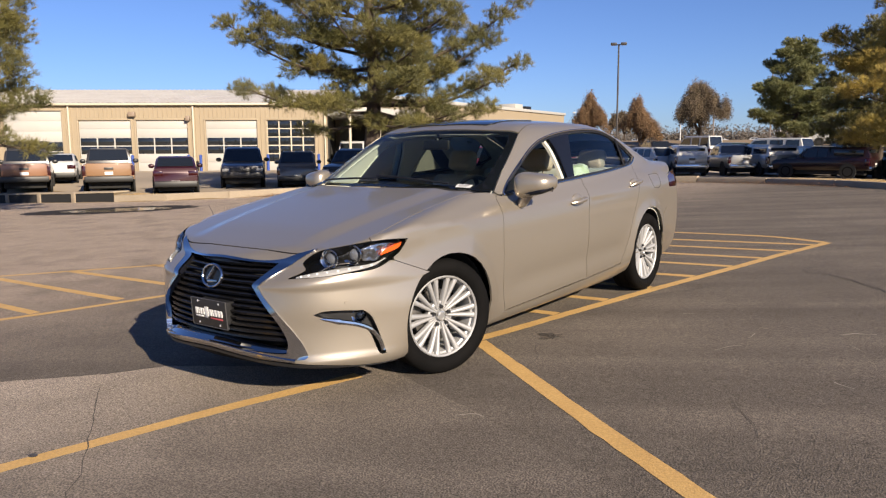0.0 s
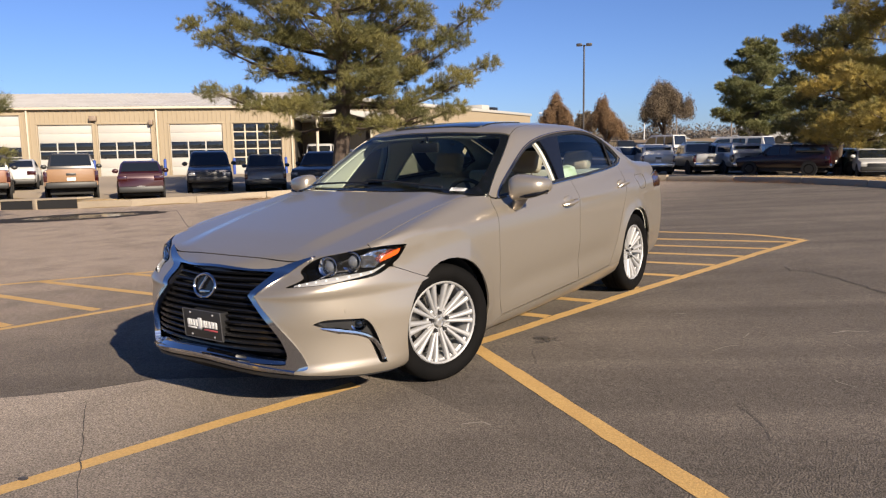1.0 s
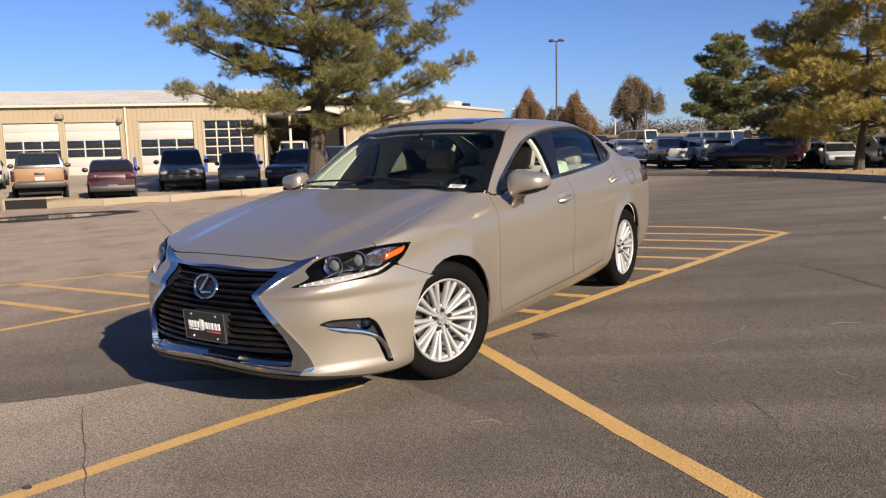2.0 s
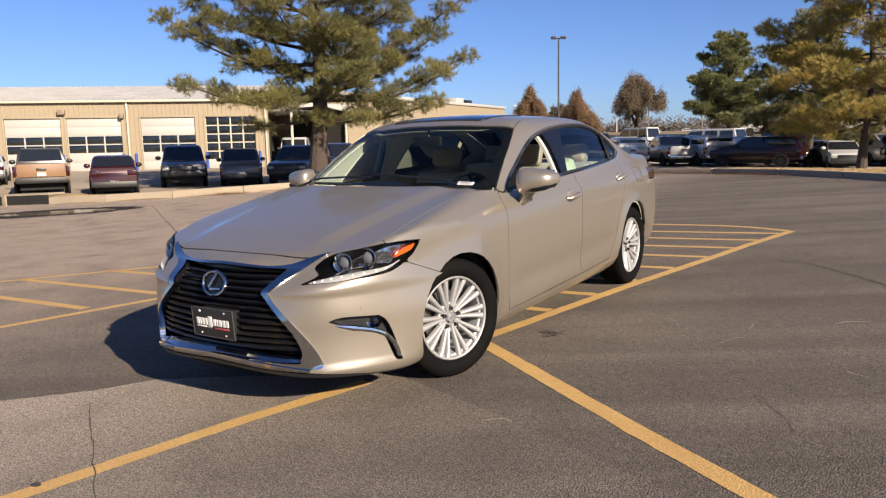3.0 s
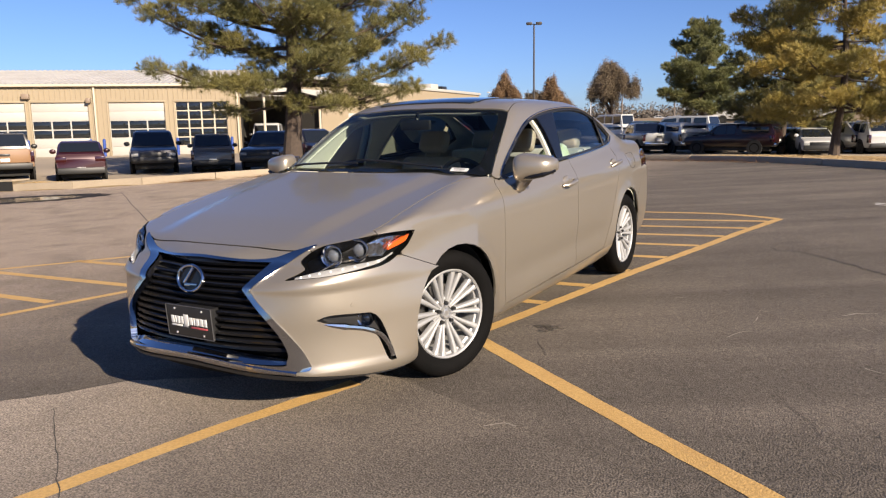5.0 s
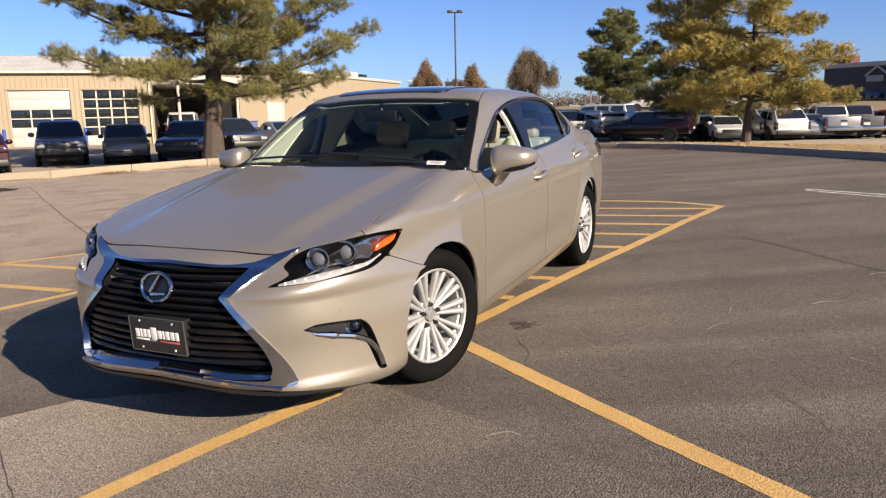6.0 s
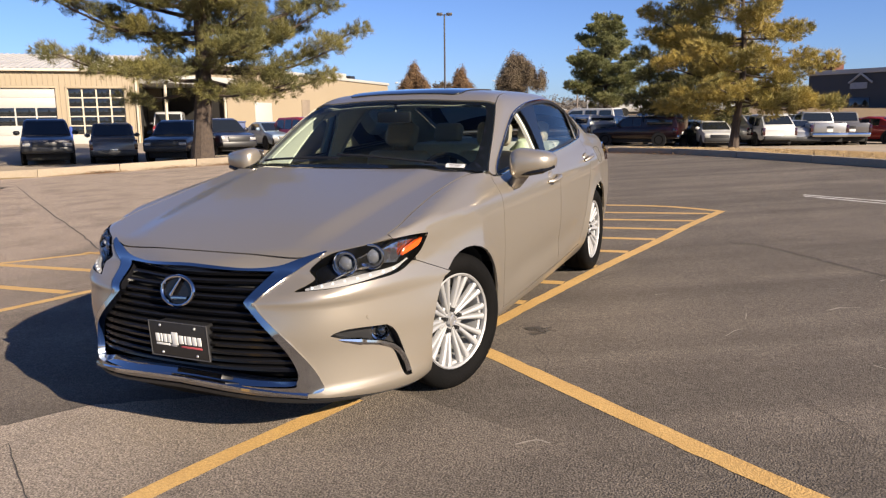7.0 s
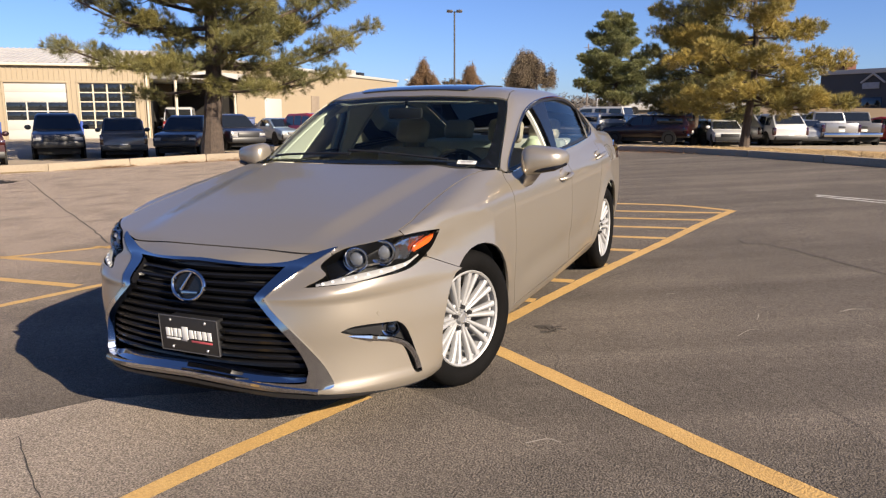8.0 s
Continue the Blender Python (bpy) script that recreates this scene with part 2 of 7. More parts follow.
def fill(loops, gap):
    """Triangles over an outline with holes: points, faces."""
    pts, edges, k = [], [], 0
    for L in loops:
        pts.extend(L)
        edges += [(k + i, k + (i + 1) % len(L)) for i in range(len(L))]
        k += len(L)
    rim = np.array(pts)
    lo, hi = rim.min(0), rim.max(0)
    g = np.array([(x + (j % 2) * gap / 2, y) for j, y in enumerate(np.arange(lo[1], hi[1], gap * 0.87)) for x in np.arange(lo[0], hi[0], gap)])
    if len(g):
        g = g[inside(g, loops)]
        near = np.array([np.min(np.hypot(*(rim - p).T)) for p in g]) if len(g) else np.zeros(0)
        g = g[near > gap * 0.5] if len(g) else g
    allp = [Vector(p) for p in rim] + [Vector(p) for p in g]
    v, _, f, _, _, _ = delaunay_2d_cdt(allp, edges, [], 0, 1e-6)
    v = np.array([tuple(p) for p in v])
    f = np.array([t for t in f if len(t) == 3])
    mid = v[f].mean(1)
    return v, f[inside(mid, loops)]


def spl(xs, ys):
    """A smooth curve through a few stations (monotone cubic)."""
    xs, ys = np.array(xs, float), np.array(ys, float)
    h, d = np.diff(xs), np.diff(ys) / np.diff(xs)
    m = np.zeros(len(xs))
    m[0], m[-1] = d[0], d[-1]
    for i in range(1, len(xs) - 1):
        if d[i - 1] * d[i] > 0:
            a, b = 2 * h[i] + h[i - 1], h[i] + 2 * h[i - 1]
            m[i] = (a + b) / (a / d[i - 1] + b / d[i])

    def curve(v):
        v = np.clip(v, xs[0], xs[-1])
        i = np.clip(np.searchsorted(xs, v, side="right") - 1, 0, len(h) - 1)
        s = (v - xs[i]) / h[i]
        return ((2 * s**3 - 3 * s**2 + 1) * ys[i] + (s**3 - 2 * s**2 + s) * h[i] * m[i]
                + (3 * s**2 - 2 * s**3) * ys[i + 1] + (s**3 - s**2) * h[i] * m[i + 1])
    return curve


def smax(a, b, k):
    h = np.maximum(k - np.abs(a - b), 0) / k
    return np.maximum(a, b) + h * h * k / 4


def smin(a, b, k):
    return -smax(-a, -b, k)


def step(v, a, b):
    s = np.clip((v - a) / (b - a), 0, 1)
    return s * s * (3 - 2 * s)


# the sedan's body in metres: x to its left, y to its tail from the front axle, z up from the asphalt
nose = spl((0.15, 0.2, 0.3, 0.45, 0.6, 0.7, 0.78, 0.84), (-0.90, -0.955, -0.985, -0.99, -0.945, -0.912, -0.885, -0.86))
sweep_c = spl((0.2, 0.45, 0.6, 0.7, 0.8), (0.967, 0.993, 1.147, 1.61, 2.71))
sweep_p = spl((0.2, 0.45, 0.6, 0.7, 0.8), (4.1, 3.7, 4.4, 7.5, 11.0))
tail = spl((0.2, 0.35, 0.55, 0.7, 0.9, 1.05), (3.80, 3.90, 3.95, 3.945, 3.93, 3.95))
width = spl((-0.9, -0.45, 0, 0.6, 1.5, 2.4, 2.85, 3.3, 3.7, 3.95), (0.895, 0.902, 0.912, 0.905, 0.91, 0.91, 0.905, 0.87, 0.825, 0.80))
inset = spl((0.15, 0.2, 0.27, 0.36, 0.5, 0.62, 0.78, 0.875, 0.93, 1.0, 1.1, 1.25),
            (0.10, 0.065, 0.03, 0.013, 0.003, 0, 0.006, 0.02, 0.048, 0.10, 0.19, 0.33))
crease = spl((-0.6, 0.2, 1.5, 2.6, 3.6), (-0.06, -0.02, 0, 0.03, 0.045))
shoulder = spl((-0.3, 0.35, 0.56, 1.3, 2.0, 2.7, 3.3), (0.842, 0.925, 0.938, 0.968, 0.995, 1.03, 1.02))
bonnet = spl((-0.95, -0.85, -0.75, -0.6, -0.3, 0, 0.3, 0.5, 0.8, 2.9, 3.2, 3.7, 3.95), (0.70, 0.745, 0.785, 0.825, 0.895, 0.955, 1.01, 1.045, 1.09, 1.13, 1.105, 1.085, 1.05))
belt = spl((0.3, 0.6, 1.0, 1.5, 2.0, 2.6, 3.0, 3.4), (0.755, 0.79, 0.825, 0.84, 0.838, 0.812, 0.78, 0.73))
roof = spl((0.6, 0.9, 1.2, 1.5, 1.8, 2.2, 2.6, 3.0, 3.4), (1.36, 1.42, 1.46, 1.474, 1.474, 1.462, 1.432, 1.375, 1.28))


def body(x, y, z):
    """Below zero inside the bodywork."""
    X = np.abs(x)
    ring = np.minimum(np.hypot(y, z - 0.334), np.hypot(y - 2.82, z - 0.334))
    zz = z - crease(y)
    ledge = 0.011 * step(z, shoulder(y) + 0.028, shoulder(y) - 0.022) * step(y, -0.35, 0.0) * step(y, 3.3, 2.8)
    scallop = 0.012 * np.exp(-((z - 0.41 - 0.02 * y) / 0.075) ** 2) * step(y, 0.45, 0.8) * step(y, 2.45, 2.1)
    side = X - (width(y) - inset(zz) - 0.006 + ledge - scallop + 0.020 * np.exp(-((ring - 0.37) / 0.07) ** 2) * step(z, 0.2, 0.4))
    beak = 0.13 * step(z, 0.62, 0.72) * (1 - np.exp(-((X / 0.30) ** 2)))
    chin = 0.022 * np.exp(-(((z - 0.232) / 0.03) ** 2)) * step(X, 0.50, 0.64)
    front = (nose(z) + beak - chin + sweep_c(z) * np.minimum(X, 0.95) ** sweep_p(z) - 0.04 * np.exp(-((X - 0.70) / 0.17) ** 2 - ((z - 0.56) / 0.14) ** 2) - y) * 0.8
    rear = (y - tail(z) + 0.42 * np.minimum(X, 0.95) ** 4) * 0.8
    swell = 0.022 * step(X - 0.10 * y, 0.62, 0.46) * step(y, -0.85, -0.45) * step(y, 0.9, 0.3)
    top = (z - bonnet(y) - swell + 0.005 * (X / 0.8) ** 3) * 0.95
    under = 0.17 + 0.05 * step(y, 3.2, 3.9) - z
    low = smax(smax(smax(side, front, 0.05), rear, 0.08), smax(top, under, 0.02), 0.055)
    glass_side = (X - belt(y) + (z - 1.0) * 0.36 + 0.22 * np.maximum(z - 1.0, 0) ** 2) * 0.9
    screen = ((z - 1.05) * 1.80 + 0.40 + 0.11 * (X / 0.6) ** 2 - 0.25 * np.maximum(z - 1.05, 0) * np.maximum(1.43 - z, 0) - y) * 0.48
    back = (y - 3.52 + (z - 1.1) * 2.9 + 0.15 * (X / 0.6) ** 2) * 0.33
    lid = z - roof(y) + 0.035 * (X / 0.6) ** 2.5
    cabin = smax(smax(glass_side, lid, 0.085), smax(screen, back, 0.02), 0.06)
    return smin(low, smax(cabin, 0.9 - z, 0.01), 0.035)


def strike(eye, way, near=0.0, far=8.0, n=400):
    """Where rays first meet the bodywork; eye and way are rows of three."""
    eye, way = np.atleast_2d(eye).astype(float), np.atleast_2d(way).astype(float)
    way = way / np.linalg.norm(way, axis=1)[:, None]
    lo = np.full(len(eye), float(near))
    hi, hit = lo.copy(), np.zeros(len(eye), bool)
    fine = (far - near) / n
    live = np.arange(len(eye))
    d = lo.copy()
    while len(live):
        q = eye[live] + way[live] * d[live, None]
        v = body(q[:, 0], q[:, 1], q[:, 2])
        inn = v < 0
        hit[live[inn]] = True
        hi[live[inn]] = d[live[inn]]
        live, v = live[~inn], v[~inn]
        lo[live] = d[live]
        d[live] += np.clip(0.3 * v, fine, 0.12)
        live = live[d[live] < far]
    for _ in range(22):
        mid = (lo + hi) / 2
        q = eye + way * mid[:, None]
        inn = body(q[:, 0], q[:, 1], q[:, 2]) < 0
        hi = np.where(inn, mid, hi)
        lo = np.where(inn, lo, mid)
    return eye + way * hi[:, None], hit


class Slant:
    """A parallel view onto the bodywork from a direction."""

    def __init__(self, *d):
        self.d = np.array(d, float) / np.linalg.norm(d)
        self.u = np.cross((0, 0, 1), self.d) if abs(self.d[2]) < 0.95 else np.array((1.0, 0, 0))
        self.u /= np.linalg.norm(self.u)
        self.v = np.cross(self.d, self.u)

    def flat(self, P):
        return np.stack((P @ self.u, P @ self.v), 1)

    def rays(self, Q):
        return Q[:, :1] * self.u + Q[:, 1:] * self.v + self.d * 5, np.repeat(-self.d[None], len(Q), 0)


class Round:
    """A view from all round an upright axis, for what wraps round a corner."""

    def __init__(self, y):
        self.y = y

    def flat(self, P):
        return np.stack((np.arctan2(P[:, 0], self.y - P[:, 1]) * 0.9, P[:, 2]), 1)

    def rays(self, Q):
        a = Q[:, 0] / 0.9
        d = np.stack((np.sin(a), -np.cos(a), 0 * a), 1)
        return np.stack((0 * a, 0 * a + self.y, Q[:, 1]), 1) + d * 3, -d


SIDE, TOP, FRONT, CORNER = Slant(0.8, 0, 0.6), Slant(0, -0.3, 1), Slant(0, -1, 0.12), Slant(0.62, -0.7, 0.35)
WRAP, ABEAM = Round(0.35), Slant(1, 0, 0.02)


def slope(P):
    e = 1e-3
    g = np.stack([body(*(P + d * e).T) - body(*(P - d * e).T) for d in np.eye(3)], 1)
    return g / np.linalg.norm(g, axis=1)[:, None]


def shrink(L, g):
    a, b = L - np.roll(L, 1, 0), np.roll(L, -1, 0) - L
    t = a / (np.linalg.norm(a, axis=1)[:, None] + 1e-9) + b / (np.linalg.norm(b, axis=1)[:, None] + 1e-9)
    n = np.stack((-t[:, 1], t[:, 0]), 1)
    n /= np.linalg.norm(n, axis=1)[:, None] + 1e-9
    area = np.sum(L[:, 0] * np.roll(L[:, 1], -1) - L[:, 1] * np.roll(L[:, 0], -1))
    return L + n * g * np.sign(area)


def sheet(loops, view, lift=0.0, thick=0.012, gap=0.035, seam=0.002, side=1, warp=None):
    """Mesh data of a panel that lies on the bodywork inside an outline, with a turned-in rim."""
    flat = [view.flat(np.array(L, float)) for L in loops]
    flat = [shrink(L, seam if i == 0 else -seam) for i, L in enumerate(flat)]
    q, f = fill(flat, gap)
    P, hit = strike(*view.rays(q), 0.0, 9.0, 700)
    f = f[hit[f].all(1)]
    N = slope(P)
    P = P + N * lift
    if warp:
        P, N = warp(P, N)
    V, F = [tuple(p) for p in P], []
    a, b, c = P[f[:, 0]], P[f[:, 1]], P[f[:, 2]]
    turn = np.einsum("ij,ij->i", np.cross(b - a, c - a), N[f[:, 0]]) < 0
    f[turn] = f[turn][:, ::-1]
    F = [tuple(int(i) for i in t) for t in f]
    root = list(range(len(V)))

    def find(i):
        while root[i] != i:
            root[i] = root[root[i]]
            i = root[i]
        return i
    for t in F:
        root[find(t[0])] = find(t[1])
        root[find(t[1])] = find(t[2])
    tally = {}
    for t in F:
        tally[find(t[0])] = tally.get(find(t[0]), 0) + 1
    main = max(tally, key=tally.get)
    F = [t for t in F if find(t[0]) == main]
    count = {}
    for t in F:
        for i in range(3):
            count[(t[i], t[(i + 1) % 3])] = 1
    rim = [(i, j) for i, j in count if (j, i) not in count]
    low, norm = {}, [tuple(n) for n in N]
    if thick:
        for i in {i for e in rim for i in e}:
            low[i] = (len(V), len(V) + 1)
            V += [V[i], tuple(P[i] - N[i] * thick)]
            norm += [(0, 0, 0)] * 2
        F += [(low[j][0], low[i][0], low[i][1], low[j][1]) for i, j in rim]
    if side < 0:
        V, F = [(-x, y, z) for x, y, z in V], [t[::-1] for t in F]
        norm = [(-x, y, z) for x, y, z in norm]
    return V, F, norm


def panel(name, loops, view, material, parent, label="", side=1, **how):
    V, F, norm = sheet(loops, view, side=side, **how)
    me = bpy.data.meshes.new(name)
    me.from_pydata(V, [], F)
    me.materials.append(material)
    me.shade_smooth()
    me.normals_split_custom_set_from_vertices(norm)
    ob = new(name, me)
    ob.parent = parent
    if label:
        ob["label"] = label
    return ob


def on(view, pts):
    """Points laid onto the bodywork along a view."""
    return strike(*view.rays(view.flat(np.array(pts, float))), 0.0, 9.0, 700)[0]


def arc(y, a, b, r=0.372, n=14, x=0.9, z=0.334):
    """Part of a wheel arch, by angles from the tail's side upward."""
    return [(x, y + r * math.cos(radians(t)), z + r * math.sin(radians(t))) for t in np.linspace(a, b, n)]


def both(half):
    """A whole outline from its left half, which runs from the middle to the middle."""
    h = np.array(half)
    m = h[::-1] * (-1, 1, 1)
    keep = [i for i in range(len(m)) if abs(m[i][0]) > 1e-6]
    return np.concatenate((h, m[keep]))


def line3(*p, n=8):
    return [tuple(q) for q in smooth_line(p, n)]


# ---- the sedan ----
# the body leans a little on its springs towards the driver's side
LEAN = 1.6
STAND = BASE @ Matrix.Translation((0.77, 0, 0.45)) @ Matrix.Rotation(radians(LEAN), 4, "Y") @ Matrix.Translation((-0.77, 0, -0.45))
sedan = thing("sedan", "beige metallic four-door sedan parked across yellow lines on asphalt", "car", STAND)

J = (0.745, -0.499, 0.809)
HOOD_FRONT = line3((0, -0.772, 0.784), (0.25, -0.77, 0.783), (0.45, -0.757, 0.780), (0.53, -0.73, 0.783), (0.598, -0.686, 0.788), (0.672, -0.605, 0.798), J)
HOOD_SIDE = line3(J, (0.757, -0.40, 0.855), (0.748, -0.27, 0.895), (0.738, 0.0, 0.955), (0.745, 0.22, 0.99), (0.768, 0.42, 1.012))
HOOD_REAR = line3((0.768, 0.42, 1.012), (0.60, 0.37, 1.03), (0.30, 0.335, 1.04), (0, 0.322, 1.04))
LAMP_TOP = line3((0.568, -0.732, 0.768), (0.60, -0.684, 0.787), (0.672, -0.605, 0.798), J, (0.811, -0.376, 0.819), (0.844, -0.304, 0.821))
LAMP_LOW = line3((0.844, -0.304, 0.821), (0.842, -0.345, 0.78), (0.827, -0.385, 0.740), (0.782, -0.494, 0.679), (0.688, -0.639, 0.655), (0.593, -0.746, 0.645), (0.491, -0.828, 0.647))
LAMP_IN = line3((0.491, -0.828, 0.647), (0.556, -0.770, 0.690), (0.540, -0.772, 0.732), (0.568, -0.732, 0.768))
WING_SEAM = line3((0.823, -0.395, 0.716), (0.852, -0.325, 0.687), (0.881, -0.261, 0.660), (0.908, -0.200, 0.634))
DOOR_FRONT = line3((0.87, 0.575, 0.25), (0.895, 0.53, 0.40), (0.90, 0.532, 0.70), (0.87, 0.558, 0.88), (0.833, 0.574, 0.945), (0.80, 0.60, 0.985))
DOOR_MID = line3((0.85, 1.70, 1.035), (0.88, 1.71, 0.90), (0.905, 1.675, 0.76), (0.90, 1.66, 0.50), (0.88, 1.672, 0.28))
DOOR_REAR = line3((0.760, 2.74, 1.105), (0.83, 2.66, 0.95), (0.89, 2.555, 0.80), (0.90, 2.45, 0.65), (0.895, 2.37, 0.48), (0.883, 2.26, 0.305))
WAIST = line3((0.815, 0.655, 0.976), (0.827, 1.03, 1.0), (0.829, 1.60, 1.029), (0.815, 2.1, 1.05), (0.783, 2.60, 1.08), (0.755, 2.76, 1.105), (0.735, 2.835, 1.145))
DLO_TOP = line3((0.735, 2.835, 1.145), (0.703, 2.69, 1.249), (0.662, 2.46, 1.352), (0.648, 2.18, 1.386), (0.672, 1.72, 1.374), (0.697, 1.36, 1.328), (0.728, 1.12, 1.25), (0.78, 0.80, 1.083), (0.815, 0.655, 0.976))
SCREEN_SIDE = line3((0.79, 0.60, 1.003), (0.755, 0.72, 1.09), (0.70, 0.94, 1.24), (0.635, 1.14, 1.36))
RAIL = line3((0.635, 1.14, 1.36), (0.585, 1.35, 1.40), (0.57, 1.7, 1.42), (0.575, 2.2, 1.405), (0.60, 2.5, 1.36))
BACK_SIDE = line3((0.60, 2.5, 1.36), (0.64, 2.8, 1.28), (0.665, 3.1, 1.17), (0.68, 3.3, 1.10))
BOOT_SIDE = line3((0.68, 3.3, 1.10), (0.685, 3.5, 1.08), (0.67, 3.72, 1.06))



def snap(view, pts):
    return [tuple(p) for p in on(view, pts)]


HOOD_FRONT, HOOD_SIDE, HOOD_REAR = (snap(Slant(0.15, -0.35, 0.9), c) for c in (HOOD_FRONT, HOOD_SIDE, HOOD_REAR))
LAMP_TOP, LAMP_LOW, LAMP_IN, WING_SEAM = (snap(CORNER, c) for c in (LAMP_TOP, LAMP_LOW, LAMP_IN, WING_SEAM))
DOOR_FRONT, DOOR_MID, DOOR_REAR, WAIST, DLO_TOP = (snap(Slant(0.95, 0, 0.3), c) for c in (DOOR_FRONT, DOOR_MID, DOOR_REAR, WAIST, DLO_TOP))
SCREEN_SIDE, RAIL, BACK_SIDE, BOOT_SIDE = (snap(Slant(0.5, 0, 0.85), c) for c in (SCREEN_SIDE, RAIL, BACK_SIDE, BOOT_SIDE))
for c in (HOOD_FRONT, HOOD_REAR):
    i = 0 if c is HOOD_FRONT else -1
    c[i] = (0.0, c[i][1], c[i][2])
joint = HOOD_FRONT[-1]
k_joint = min(range(len(LAMP_TOP)), key=lambda i: (Vector(LAMP_TOP[i]) - Vector(joint)).length)
joint = HOOD_SIDE[0] = LAMP_TOP[k_joint]
HOOD_FRONT = [p for p in HOOD_FRONT if p[0] < LAMP_TOP[0][0] - 0.03] + LAMP_TOP[:k_joint + 1]

# bonnet, wings and doors
hood = panel("hood", [both(HOOD_FRONT + HOOD_SIDE[1:] + HOOD_REAR[1:])], TOP, PAINT, sedan, gap=0.03, seam=0.0045)
for sd in (1, -1):
    k_seam = min(range(len(LAMP_LOW)), key=lambda i: (Vector(LAMP_LOW[i]) - Vector(WING_SEAM[0])).length)
    wing = LAMP_TOP[k_joint:] + LAMP_LOW[1:k_seam] + WING_SEAM \
        + snap(ABEAM, arc(0, 124.5, -16)) + [(0.885, 0.46, 0.235)] + DOOR_FRONT[:-1] + [(0.80, 0.60, 0.992), (0.785, 0.52, 1.006)] + HOOD_SIDE[::-1][:-1]
    panel("fender", [wing], SIDE, PAINT, sedan, side=sd, gap=0.028, seam=0.0012)
    low1 = line3((0.88, 1.672, 0.28), (0.874, 0.95, 0.26), (0.87, 0.575, 0.25))
    waist1 = [p for p in WAIST if p[1] < 1.68]
    door = panel("front_door", [DOOR_FRONT + [(0.806, 0.63, 0.978)] + waist1 + DOOR_MID + low1[1:-1]], SIDE, PAINT, sedan, side=sd, gap=0.03, seam=0.003)
    waist2 = [p for p in WAIST if 1.72 < p[1] < 2.75]
    low2 = line3((0.883, 2.26, 0.305), (0.882, 1.95, 0.29), (0.88, 1.672, 0.28))
    door2 = panel("rear_door", [DOOR_MID[::-1] + waist2 + DOOR_REAR + low2[1:-1]], SIDE, PAINT, sedan, side=sd, gap=0.03, seam=0.003)
    ring = SCREEN_SIDE + RAIL[1:] + BACK_SIDE[1:] + BOOT_SIDE[1:] + line3((0.67, 3.72, 1.06), (0.745, 3.62, 0.99), (0.80, 3.45, 0.96)) \
        + line3((0.80, 3.45, 0.96), (0.845, 3.42, 0.86), (0.86, 3.38, 0.74), (0.865, 3.22, 0.62))[1:] + arc(2.82, 22, 186, x=0.9) \
        + DOOR_REAR[::-1] + DLO_TOP[1:-1] + [(0.806, 0.63, 0.985)]
    panel("body_side", [ring], SIDE, PAINT, sedan, side=sd, gap=0.028)
    panel("rocker_panel", [arc(0, -20, -16, n=2) + [(0.885, 0.46, 0.235)] + low1[::-1] + low2[::-1] + arc(2.82, 184, 196, n=3) + line3((0.84, 2.28, 0.185), (0.85, 1.2, 0.185), (0.85, 0.40, 0.185))],
          Slant(1, 0, 0.05), PAINT, sedan, side=sd, gap=0.04)
    # window surround, glazing, pillars
    trim = smooth_line(WAIST[1:-1:4] + DLO_TOP[:-1:4], 2, True)
    tr = on(SIDE, trim)
    bm = bmesh.new()
    tp = tr + slope(tr) * 0.004
    tube(bm, [(p[0] * sd, p[1], p[2]) for p in np.concatenate((tp, tp[:1]))], 0.0065, 6, cap=False)
    part("window_trim", bm, CHROME, sedan, "bright chrome window surround")
    sealed = WAIST[1:-1] + DLO_TOP
    small = on(SIDE, sealed)
    sq = SIDE.flat(small)
    inner_loop = np.array([SIDE.u * a + SIDE.v * b for a, b in shrink(sq, 0.022)]) + SIDE.d * 1.0
    panel("window_seal", [sealed, inner_loop], SIDE, BLACK, sedan, side=sd, lift=-0.002, gap=0.05, thick=0.015, seam=0.0, label="black rubber window seal")
    B1 = line3((0.834, 1.512, 1.022), (0.742, 1.492, 1.237), (0.685, 1.44, 1.345))
    B2 = line3((0.66, 1.80, 1.376), (0.742, 1.70, 1.22), (0.827, 1.612, 1.03))
    top_mid = [p for p in DLO_TOP if 1.44 < p[1] < 1.80][::-1]
    panel("pillar_cover", [B1 + top_mid + B2 + [(0.831, 1.56, 1.027)]], SIDE, GLOSS_BLACK, sedan, side=sd, lift=-0.003, gap=0.05, label="gloss black pillar cover")
    rear_top = [p for p in DLO_TOP if 1.80 <= p[1] < 2.60]
    rear_low = [p for p in WAIST if 1.62 < p[1] < 2.60]
    panel("rear_door_glass", [rear_top + B2 + rear_low], SIDE, SIDE_GLASS, sedan, side=sd, lift=-0.008, gap=0.06, thick=0, label="tinted side glass")
    qt = [p for p in DLO_TOP if p[1] >= 2.63]
    ql = [p for p in WAIST[:-1] if p[1] >= 2.63]
    panel("quarter_glass", [qt + ql], SIDE, SIDE_GLASS, sedan, side=sd, lift=-0.008, gap=0.05, thick=0)
    if len(qt) > 2:
        bm = bmesh.new()
        a, b = np.array(rear_top[0]), np.array(rear_low[-1])
        s3 = on(SIDE, [a + (b - a) * k / 6 for k in range(7)])
        tube(bm, [(p[0] * sd, p[1], p[2]) for p in s3], 0.011, 6)
        part("window_divider", bm, GLOSS_BLACK, sedan)
